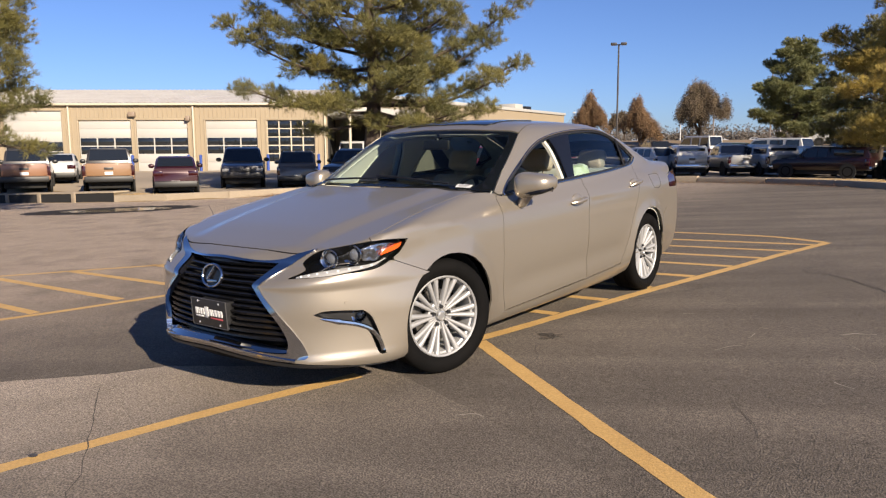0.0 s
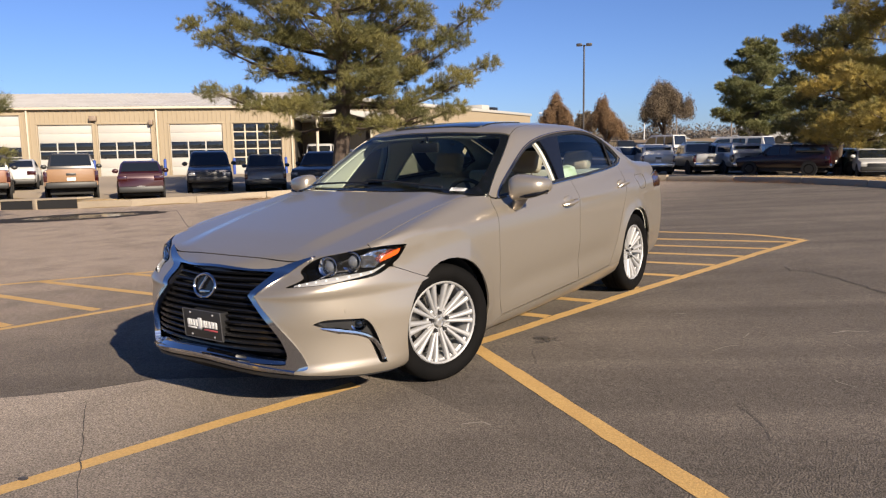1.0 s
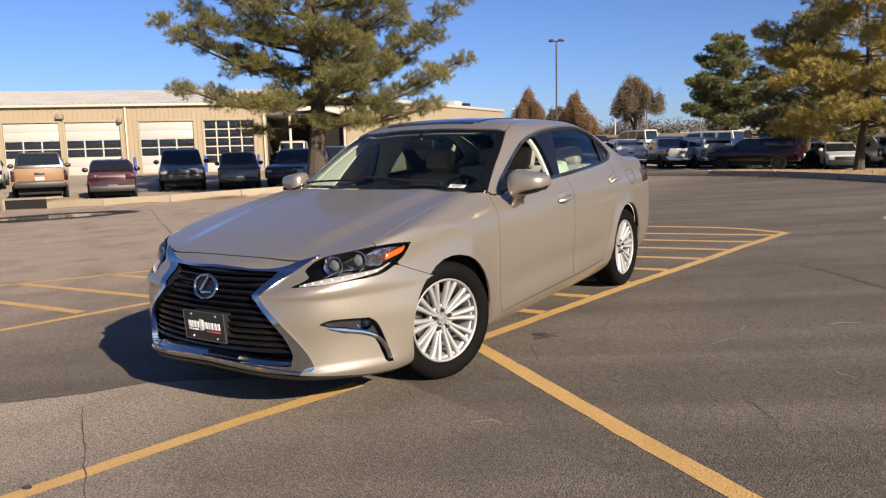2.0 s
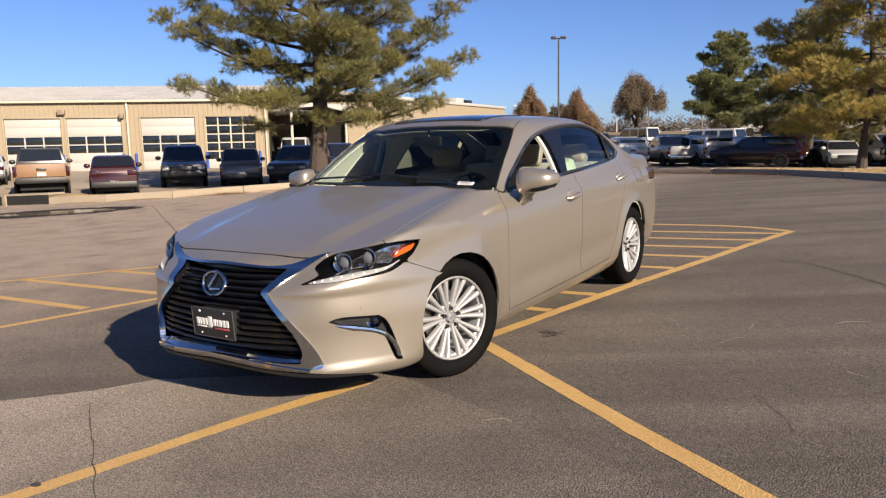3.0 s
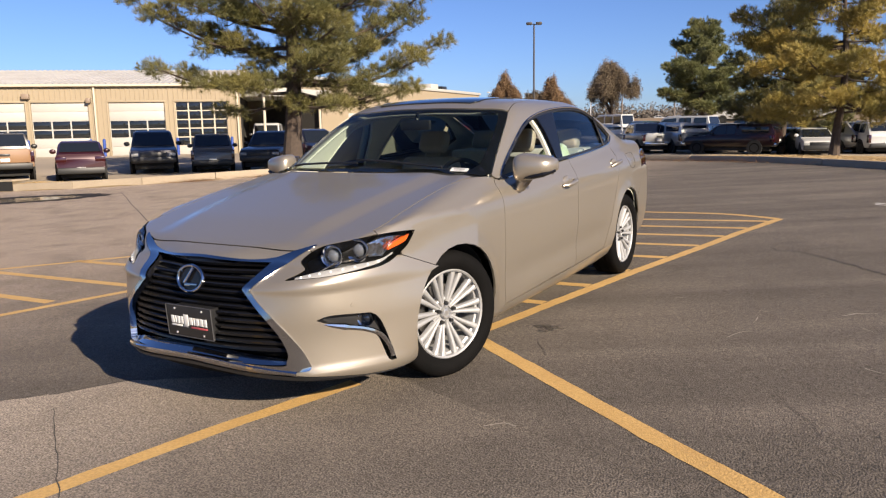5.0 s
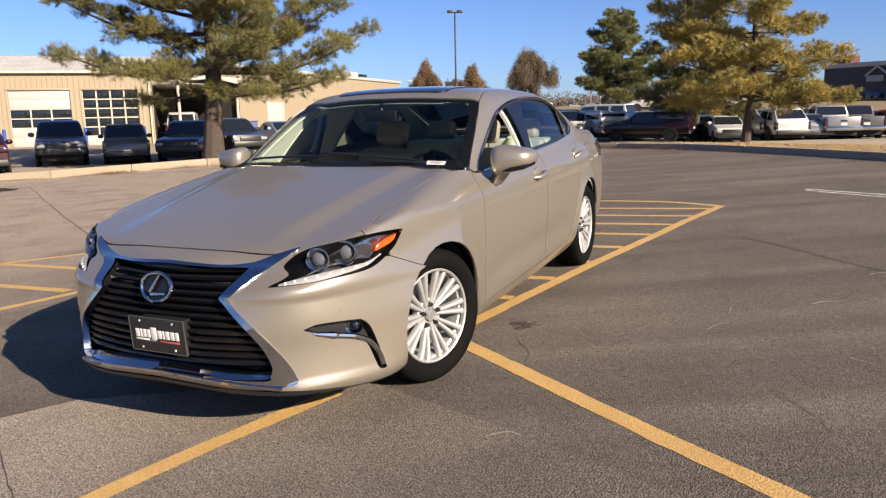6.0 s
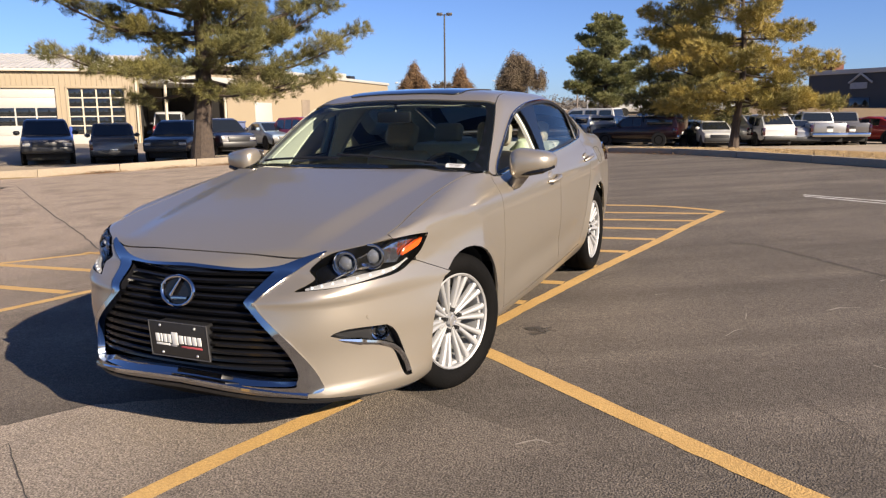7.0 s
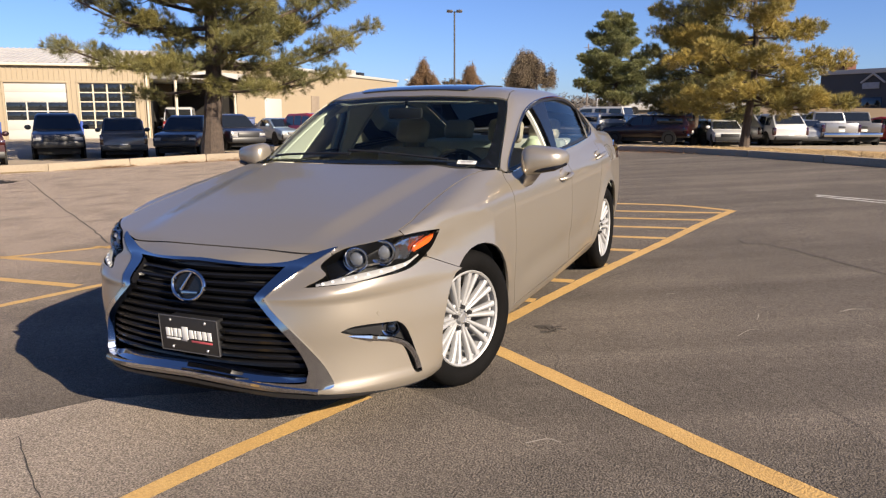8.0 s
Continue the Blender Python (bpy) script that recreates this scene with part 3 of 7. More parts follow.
    if sd < 0:
        ft = [p for p in DLO_TOP if p[1] <= 1.44]
        fl = [p for p in WAIST if p[1] < 1.51]
        panel("front_door_glass", [ft + fl[1:] + B1], SIDE, CLEAR_GLASS, sedan, side=sd, lift=-0.008, gap=0.06, thick=0)
    if sd < 0:
        panel("front_pillar_trim", [SCREEN_SIDE + line3((0.64, 1.29, 1.36), (0.70, 1.16, 1.24), (0.755, 1.03, 1.09), (0.80, 0.95, 1.0))], SIDE, TRIM, sedan, side=sd, lift=-0.045, gap=0.05, thick=0.01, seam=0.0, label="pale pillar trim")
    # inside skins
    panel("door_card", [DOOR_FRONT + [(0.806, 0.63, 0.978)] + waist1 + DOOR_MID + low1[1:-1]], SIDE, LEATHER, sedan, side=sd, lift=-0.07, gap=0.07, thick=0, label="beige door card")
    panel("rear_door_card", [DOOR_MID[::-1] + waist2 + DOOR_REAR + low2[1:-1]], SIDE, LEATHER, sedan, side=sd, lift=-0.07, gap=0.07, thick=0, label="beige door card")
    panel("pillar_lining", [ring], SIDE, TRIM, sedan, side=sd, lift=-0.03, gap=0.06, thick=0, seam=-0.012, label="beige pillar lining")
    panel("pillar_trim", [B1 + top_mid + B2 + [(0.831, 1.56, 1.027)]], SIDE, TRIM, sedan, side=sd, lift=-0.035, gap=0.05, thick=0.02, seam=-0.025, label="beige pillar trim")
    # handles and caps
    for name, y, z, own in (("door_handle", 1.525, 0.875, "front"), ("door_handle", 2.56, 0.937, "rear")):
        cup = on(SIDE, [(0.89, y, z)])[0]
        nn = slope(cup[None])[0]
        bm = bmesh.new()
        pts = []
        for k in np.linspace(-1, 1, 9):
            p = on(SIDE, [(0.89, y + 0.105 * k, z + 0.012 * k)])[0] + nn * (0.036 * (1 - k**4) + 0.002)
            pts.append((p[0] * sd, p[1], p[2]))
        tube(bm, pts, [0.011, 0.016, 0.019, 0.019, 0.019, 0.019, 0.019, 0.016, 0.011], 10, flat=0.8)
        handle = part(name, bm, PAINT, sedan, "body-coloured door handle")
        bm = bmesh.new()
        bmesh.ops.create_uvsphere(bm, u_segments=16, v_segments=8, radius=1, matrix=Matrix.Translation((cup[0] * sd - 0.012 * sd, cup[1], cup[2])) @ Matrix.Diagonal((0.020, 0.082, 0.052, 1)))
        part("handle_cup", bm, PAINT, handle)
    # mirrors
    bm = bmesh.new()
    bmesh.ops.create_uvsphere(bm, u_segments=28, v_segments=16, radius=1)
    for v in bm.verts:
        x, y, z = v.co
        x = math.copysign(abs(x) ** 0.55, x)
        z = math.copysign(abs(z) ** 0.6, z)
        y = math.copysign(abs(y) ** 0.8, y) * (0.95 if y < 0 else 0.5)
        v.co = (0.99 + 0.122 * x, 0.795 + 0.12 * y + 0.03 * x, 1.045 + (0.072 - 0.026 * x) * z + 0.008 * x)
        v.co.x *= sd
    if sd < 0:
        bmesh.ops.reverse_faces(bm, faces=bm.faces[:])
    mirror = part("door_mirror", bm, PAINT, sedan, "body-coloured door mirror")
    bm = bmesh.new()
    tube(bm, [(sd * 0.855, 0.795, 0.912), (sd * 0.885, 0.79, 0.93), (sd * 0.91, 0.785, 0.965), (sd * 0.935, 0.79, 1.0)], [0.034, 0.045, 0.05, 0.05], 14, flat=0.8)
    part("mirror_foot", bm, PAINT, mirror)
    bm = bmesh.new()
    tube(bm, [(sd * x, 0.80 + 0.03 * (x - 0.96) / 0.118 - dy, 0.985 + dz) for x, dy, dz in ((0.95, 0.10, 0), (1.0, 0.115, 0.006), (1.06, 0.105, 0.018), (1.106, 0.045, 0.036))], [0.006, 0.013, 0.015, 0.009], 8)
    part("mirror_lamp", bm, GLOSS_BLACK, mirror, "dark indicator strip")
    bm = bmesh.new()
    box(bm, (sd * 0.98 - 0.095, 0.842, 0.995), (sd * 0.98 + 0.095, 0.85, 1.105), 0.003)
    part("mirror_glass", bm, CHROME, mirror)
    # headlamp
    lamp_loop = LAMP_TOP + LAMP_LOW[1:] + LAMP_IN[1:-1]
    lamp = panel("headlight", [lamp_loop], CORNER, LENS, sedan, side=sd, lift=0.003, gap=0.03, thick=0, seam=0.003, label="clear headlight with dark housing")
    lamp.visible_shadow = False
    panel("headlight_housing", [lamp_loop], CORNER, LAMP_BLACK, lamp, side=sd, lift=-0.045, gap=0.03, thick=0, seam=0.001, label="black housing")
    edge = on(CORNER, smooth_line(lamp_loop[::4], 2, True))
    ne = slope(edge)
    bm = bmesh.new()
    ra = [bm.verts.new((p[0] * sd, p[1], p[2])) for p in edge]
    rb = [bm.verts.new((p[0] * sd, p[1], p[2])) for p in edge - ne * 0.05]
    for k in range(len(ra)):
        bm.faces.new((ra[k], ra[(k + 1) % len(ra)], rb[(k + 1) % len(ra)], rb[k]))
    part("headlight_wall", bm, LAMP_BLACK, lamp)
    for c, r in (((0.636, -0.675, 0.742), 0.044), ((0.72, -0.57, 0.742), 0.046)):
        c = on(CORNER, [c])[0]
        way = np.array((0.30, -0.95, 0.05))
        c = c - slope(c[None])[0] * 0.035
        m = Matrix.Translation((c[0] * sd, c[1], c[2])) @ Vector((way[0] * sd, way[1], way[2])).to_track_quat("X", "Z").to_matrix().to_4x4()
        bm = bmesh.new()
        lathe(bm, [(r * 0.55, -0.02), (r * 0.78, 0.0), (r * 0.98, 0.014), (r * 1.12, 0.020), (r * 1.16, 0.016), (r * 0.9, -0.03)], 32)
        bmesh.ops.transform(bm, matrix=m, verts=bm.verts)
        part("reflector_ring", bm, CHROME, lamp)
        bm = bmesh.new()
        bmesh.ops.create_uvsphere(bm, u_segments=24, v_segments=12, radius=r * 0.72, matrix=m @ Matrix.Translation((-0.012, 0, 0)) @ Matrix.Diagonal((0.7, 1, 1, 1)))
        part("projector_lens", bm, PROJECTOR, lamp, "grey glass projector lens")
    am = line3((0.835, -0.328, 0.807), (0.830, -0.36, 0.772), (0.792, -0.455, 0.738)) + line3((0.792, -0.455, 0.738), (0.797, -0.43, 0.766), (0.835, -0.328, 0.807))[1:-1]
    panel("amber_reflector", [am], CORNER, ORANGE, lamp, side=sd, lift=-0.010, gap=0.03, thick=0.015, label="amber indicator reflector")
    cl = line3((0.790, -0.475, 0.712), (0.806, -0.42, 0.760), (0.822, -0.36, 0.802)) + line3((0.822, -0.36, 0.802), (0.765, -0.455, 0.795), (0.735, -0.530, 0.77), (0.745, -0.535, 0.71))[1:]
    panel("indicator_bowl", [cl], CORNER, FACET, lamp, side=sd, lift=-0.028, gap=0.03, thick=0.01)
    strip = line3((0.52, -0.80, 0.650), (0.59, -0.738, 0.660), (0.68, -0.635, 0.672), (0.765, -0.505, 0.693), (0.80, -0.43, 0.725), n=8)
    s3 = on(CORNER, strip) - slope(on(CORNER, strip)) * 0.008
    bm = bmesh.new()
    tube(bm, [(p[0] * sd, p[1], p[2]) for p in s3], [0.004 + 0.014 * math.sin(math.pi * min(k / (len(s3) - 1) + 0.12, 1)) for k in range(len(s3))], 8, flat=0.6)
    part("daytime_strip", bm, ALLOY, lamp, "slim bright strip")
    for k in range(3, len(s3) - 6, 3):
        bm = bmesh.new()
        p = s3[k] + slope(s3[k][None])[0] * 0.006
        bmesh.ops.create_uvsphere(bm, u_segments=10, v_segments=6, radius=0.0075, matrix=Matrix.Translation((p[0] * sd, p[1], p[2])))
        part("led", bm, LED, lamp)
    tip = line3((0.545, -0.765, 0.668), (0.62, -0.68, 0.690), (0.70, -0.59, 0.700))
    t3 = on(CORNER, tip) - slope(on(CORNER, tip)) * 0.02
    bm = bmesh.new()
    tube(bm, [(p[0] * sd, p[1], p[2]) for p in t3], 0.005, 6)
    part("inner_trim", bm, CHROME, lamp)

# roof, screens, boot
ROOF_FRONT = line3((0.635, 1.14, 1.36), (0.40, 1.075, 1.385), (0, 1.045, 1.40))
roof_rear = line3((0.60, 2.5, 1.36), (0.35, 2.56, 1.385), (0, 2.58, 1.39))
sun_hole = line3((0.0, 1.135, 1.43), (0.36, 1.15, 1.43)) + line3((0.40, 1.19, 1.43), (0.41, 1.7, 1.43)) + line3((0.37, 1.75, 1.44), (0, 1.76, 1.45))
panel("roof_panel", [both(ROOF_FRONT[::-1] + RAIL[1:] + roof_rear[1:]), both(sun_hole)], Slant(0, 0, 1), PAINT, sedan, gap=0.045)
panel("sunroof", [both(sun_hole)], Slant(0, 0, 1), ROOF_GLASS, sedan, "dark tinted sunroof glass", gap=0.05, lift=0.007)
panel("headliner", [both(ROOF_FRONT[::-1] + RAIL[1:] + roof_rear[1:])], Slant(0, 0, 1), TRIM, sedan, "beige headliner", lift=-0.04, gap=0.09, thick=0, seam=-0.02)
SCREEN_LOW = line3((0.79, 0.60, 1.003), (0.75, 0.475, 1.014), (0.60, 0.41, 1.035), (0.30, 0.36, 1.05), (0, 0.347, 1.055))
scr = both(SCREEN_LOW[::-1] + SCREEN_SIDE[1:] + ROOF_FRONT[1:])
ws = panel("windscreen", [scr], TOP, SCREEN, sedan, "clear windscreen", gap=0.06, thick=0, lift=-0.003)
ws.visible_shadow = False
inner = both(line3((0, 0.405, 1.08), (0.30, 0.42, 1.075), (0.60, 0.48, 1.06), (0.70, 0.535, 1.05)) + line3((0.715, 0.60, 1.06), (0.685, 0.80, 1.17), (0.635, 1.0, 1.29), (0.60, 1.075, 1.335)) + line3((0.56, 1.075, 1.345), (0.35, 1.035, 1.365), (0, 1.015, 1.375)))
panel("windscreen_border", [scr, inner], TOP, GLOSS_BLACK, ws, "black ceramic border", gap=0.05, thick=0, lift=-0.006)
cowl = both(HOOD_REAR[::-1] + [(0.785, 0.52, 1.006), (0.79, 0.60, 1.003)] + SCREEN_LOW[1:])
panel("cowl", [cowl], TOP, BLACK, sedan, "black plastic cowl below the windscreen", gap=0.05, lift=-0.012)
back_loop = both(roof_rear[::-1] + BACK_SIDE[1:] + line3((0.68, 3.3, 1.10), (0.4, 3.40, 1.105), (0, 3.43, 1.105))[1:])
bk = panel("rear_window", [back_loop], TOP, SIDE_GLASS, sedan, "tinted rear window", gap=0.07, thick=0)
boot = both(line3((0, 3.435, 1.105), (0.4, 3.405, 1.105), (0.68, 3.3, 1.10)) + BOOT_SIDE[1:] + line3((0.67, 3.72, 1.06), (0.55, 3.87, 1.05), (0, 3.92, 1.05))[1:])
panel("boot_lid", [boot], Slant(0, 0.15, 1), PAINT, sedan, gap=0.06)


# front bumper with its grille and fog lamps
GR_OUT = line3((0, -0.842, 0.735), (0.256, -0.842, 0.731), (0.40, -0.801, 0.741), (0.474, -0.739, 0.763), (0.555, -0.665, 0.785)) \
    + line3((0.555, -0.665, 0.785), (0.465, -0.81, 0.716), (0.352, -0.90, 0.614))[1:] + line3((0.352, -0.90, 0.614), (0.388, -0.90, 0.566), (0.495, -0.86, 0.447), (0.565, -0.82, 0.341), (0.595, -0.80, 0.266))[1:] \
    + line3((0.595, -0.80, 0.266), (0.575, -0.81, 0.246), (0.44, -0.889, 0.250), (0.133, -0.979, 0.285), (0, -0.985, 0.288))[1:]
GR_IN = line3((0, -0.855, 0.732), (0.205, -0.857, 0.729), (0.405, -0.82, 0.730)) + line3((0.405, -0.82, 0.730), (0.37, -0.87, 0.68), (0.321, -0.913, 0.616))[1:] \
    + line3((0.321, -0.913, 0.616), (0.375, -0.90, 0.55), (0.475, -0.87, 0.432), (0.517, -0.853, 0.342), (0.516, -0.86, 0.296), (0.486, -0.875, 0.271), (0.234, -0.967, 0.286), (0.11, -0.98, 0.296), (0, -0.985, 0.300))[1:]
EYE_LINE = Slant(0.45, -0.86, 0.2)
GR_OUT, GR_IN = ([(0.0 if i in (0, len(c) - 1) else p[0], p[1], p[2]) for i, p in enumerate(snap(EYE_LINE, c))] for c in (GR_OUT, GR_IN))
FOG = line3((0.619, -0.76, 0.468), (0.665, -0.713, 0.484), (0.776, -0.585, 0.478)) + line3((0.776, -0.585, 0.478), (0.806, -0.555, 0.43), (0.850, -0.515, 0.246))[1:] \
    + line3((0.850, -0.515, 0.246), (0.832, -0.548, 0.258), (0.80, -0.58, 0.37), (0.76, -0.622, 0.402), (0.69, -0.69, 0.432), (0.619, -0.76, 0.468))[1:-1]
FOG = snap(EYE_LINE, FOG)
BUMP = [p for p in HOOD_FRONT if p[0] < 0.565] + LAMP_IN[::-1] + LAMP_LOW[::-1][1:-k_seam - 1] + WING_SEAM \
    + snap(ABEAM, arc(0, 124.5, 205))[1:] + line3((0.86, -0.40, 0.185), (0.77, -0.60, 0.193), (0.69, -0.71, 0.211), (0.59, -0.82, 0.230), (0.42, -0.92, 0.243), (0.22, -0.965, 0.254), (0, -0.98, 0.262))
bumper = panel("front_bumper", [both(BUMP), both(GR_OUT), np.array(FOG), np.array(FOG)[::-1] * (-1, 1, 1)], WRAP, PAINT, sedan, gap=0.025, thick=0.02)
panel("bumper_lip", [both(line3((0, -0.98, 0.257), (0.22, -0.965, 0.249), (0.42, -0.92, 0.238), (0.59, -0.82, 0.225), (0.69, -0.71, 0.206), (0.77, -0.60, 0.188), (0.86, -0.40, 0.180)) + line3((0.84, -0.40, 0.172), (0.6, -0.78, 0.200), (0.3, -0.93, 0.225), (0, -0.96, 0.235)))],
      WRAP, BLACK, sedan, gap=0.05)
grille = panel("grille_surround", [both(GR_OUT), both(GR_IN)], FRONT, CHROME, sedan, "chrome spindle-shaped grille surround", gap=0.02, lift=0.006, thick=0.03, seam=-0.003)
# the surround's foot is a blade that faces up and forward
bm = bmesh.new()
rows = []
for x in np.linspace(-0.575, 0.575, 41):
    k = abs(x) / 0.575
    p = on(FRONT, [(x, -0.9, 0.282 - 0.034 * k ** 2)])[0]
    deep, rise = 0.050 + 0.010 * k, 0.044 + 0.014 * k ** 4
    rows.append([bm.verts.new((p[0], p[1] + dy, p[2] + dz)) for dy, dz in ((deep, rise), (0.012, rise * 0.52), (-0.014, 0.004), (-0.013, -0.008), (0.02, -0.016))])
for a, b in zip(rows, rows[1:]):
    for j in range(4):
        bm.faces.new((a[j], b[j], b[j + 1], a[j + 1]))
bmesh.ops.recalc_face_normals(bm, faces=bm.faces[:])
part("surround_foot", bm, CHROME, grille, "chrome blade below the grille", smooth=45)
panel("grille_backing", [both(GR_OUT)], FRONT, RUBBER, grille, "black mesh behind the bars", lift=-0.065, gap=0.05, thick=0, seam=0.0)
rim_in = on(FRONT, both(GR_IN))
rim_in = rim_in + slope(rim_in) * 0.004
bm = bmesh.new()
ra, rb = ([bm.verts.new((p[0] * k, p[1] + d, p[2])) for p in rim_in] for d, k in ((0.0, 1.0), (0.05, 0.992)))
for k in range(len(ra)):
    bm.faces.new((ra[k], ra[(k + 1) % len(ra)], rb[(k + 1) % len(ra)], rb[k]))
bmesh.ops.recalc_face_normals(bm, faces=bm.faces[:])
part("surround_wall", bm, GLOSS_BLACK, grille, "black inner wall of the surround")
gi = np.array(GR_IN)


def grille_half(z):
    """How far the opening reaches from the middle at a height."""
    a, b = gi[:-1], gi[1:]
    best = 0
    for p, q in zip(a, b):
        if (p[2] - z) * (q[2] - z) <= 0 and p[2] != q[2]:
            best = max(best, p[0] + (q[0] - p[0]) * (z - p[2]) / (q[2] - p[2]))
    return best


for k in range(13):
    z = 0.712 - k * 0.0312
    h = grille_half(z) - 0.010 - 0.02 * (k > 8)
    xs = np.linspace(-h, h, 25)
    top = on(FRONT, [(x, -0.9, z) for x in xs])
    bm = bmesh.new()
    rows = []
    for p in top:
        dz = -0.006 * math.cos(p[0] * 5.5)
        rows.append([bm.verts.new((p[0], p[1] + dy, p[2] + dz + dd)) for dy, dd in ((0.034, 0.0105), (0.028, 0.006), (0.034, -0.007), (0.05, -0.009), (0.05, 0.012))])
    for a, b in zip(rows, rows[1:]):
        for j in range(5):
            bm.faces.new((a[j], a[(j + 1) % 5], b[(j + 1) % 5], b[j]))
    part("grille_bar", bm, GLOSS_BLACK, grille)
# badge: an oval ring with a slanted stroke
bm = bmesh.new()
c = Vector(on(FRONT, [(0.0, -0.93, 0.646)])[0])
tilt = Matrix.Translation(c + Vector((0, -0.012, 0))) @ Euler((radians(-14), 0, 0)).to_matrix().to_4x4()
tube(bm, [tilt @ Vector((0.083 * math.cos(a), 0, 0.060 * math.sin(a))) for a in np.linspace(0, 2 * math.pi, 41)], 0.0075, 8, cap=False)
badge = part("badge_ring", bm, CHROME, grille, "chrome oval badge ring")
bm = bmesh.new()
tube(bm, [tilt @ Vector((0.018, -0.004, 0.052)), tilt @ Vector((-0.028, -0.004, -0.022)), tilt @ Vector((-0.02, -0.004, -0.03)), tilt @ Vector((0.058, -0.004, -0.026))], [0.006, 0.009, 0.009, 0.006], 8)
part("badge_stroke", bm, CHROME, badge)
bm = bmesh.new()
bmesh.ops.create_cone(bm, cap_ends=True, segments=32, radius1=1, radius2=1, depth=0.012, matrix=tilt @ Matrix.Translation((0, 0.012, 0)) @ Matrix.Diagonal((0.08, 1, 0.057, 1)) @ Euler((radians(90), 0, 0)).to_matrix().to_4x4())
part("badge_plate", bm, GLOSS_BLACK, badge)
CAR_FRAME = mat("dark plate frame", (0.05, 0.05, 0.052), 0.3)
# front plate with blocked-out lettering
pc = Matrix.Translation((0.048, -1.004, 0.458)) @ Euler((radians(3), 0, 0)).to_matrix().to_4x4()
bm = bmesh.new()
box(bm, (-0.152, -0.006, -0.076), (0.152, 0.006, 0.076), 0.004, pc)
plate = part("front_plate", bm, BLACK, sedan, "black plate with white and red bars")
# each blocked-out character is a white bar; a rule and a red line run below
bars, x = [], -0.120
for wide, tall in ((0.020, 0), (0.009, 0), (0.017, 0), (0.017, 0), (0.030, 0.011), (0.022, 0), (0.009, 0), (0.021, 0), (0.021, 0), (0.019, 0)):
    bars.append((x, x + wide, -0.013 - tall * 0.6, 0.022 + tall, WHITE))
    x += wide + 0.0058
bars += [(-0.120, -0.048, -0.026, -0.018, WHITE), (-0.043, -0.012, -0.028, -0.020, INK), (0.012, 0.118, -0.029, -0.021, RED_INK)]
for x0, x1, z0, z1, m in bars:
    bm = bmesh.new()
    box(bm, (x0, -0.0085, z0), (x1, -0.005, z1), 0.001, pc)
    part("plate_bar", bm, m, plate)
bm = bmesh.new()
for a, b in (((-0.15, 0.074), (0.15, 0.074)), ((-0.15, -0.074), (0.15, -0.074))):
    tube(bm, [pc @ Vector((a[0], -0.006, a[1])), pc @ Vector((b[0], -0.006, b[1]))], 0.0025, 6)
for a in (-0.15, 0.15):
    tube(bm, [pc @ Vector((a, -0.006, -0.074)), pc @ Vector((a, -0.006, 0.074))], 0.0025, 6)
part("plate_frame", bm, CAR_FRAME, plate)
for x in (-0.09, 0.09):
    for z in (-0.058, 0.058):
        bm = bmesh.new()
        bmesh.ops.create_uvsphere(bm, u_segments=10, v_segments=6, radius=0.006, matrix=pc @ Matrix.Translation((x, -0.006, z)))
        part("plate_screw", bm, SATIN, plate)
bm = bmesh.new()
box(bm, (-0.09, -0.985, 0.40), (0.16, -0.93, 0.52), 0.004)
part("plate_bracket", bm, BLACK, plate)
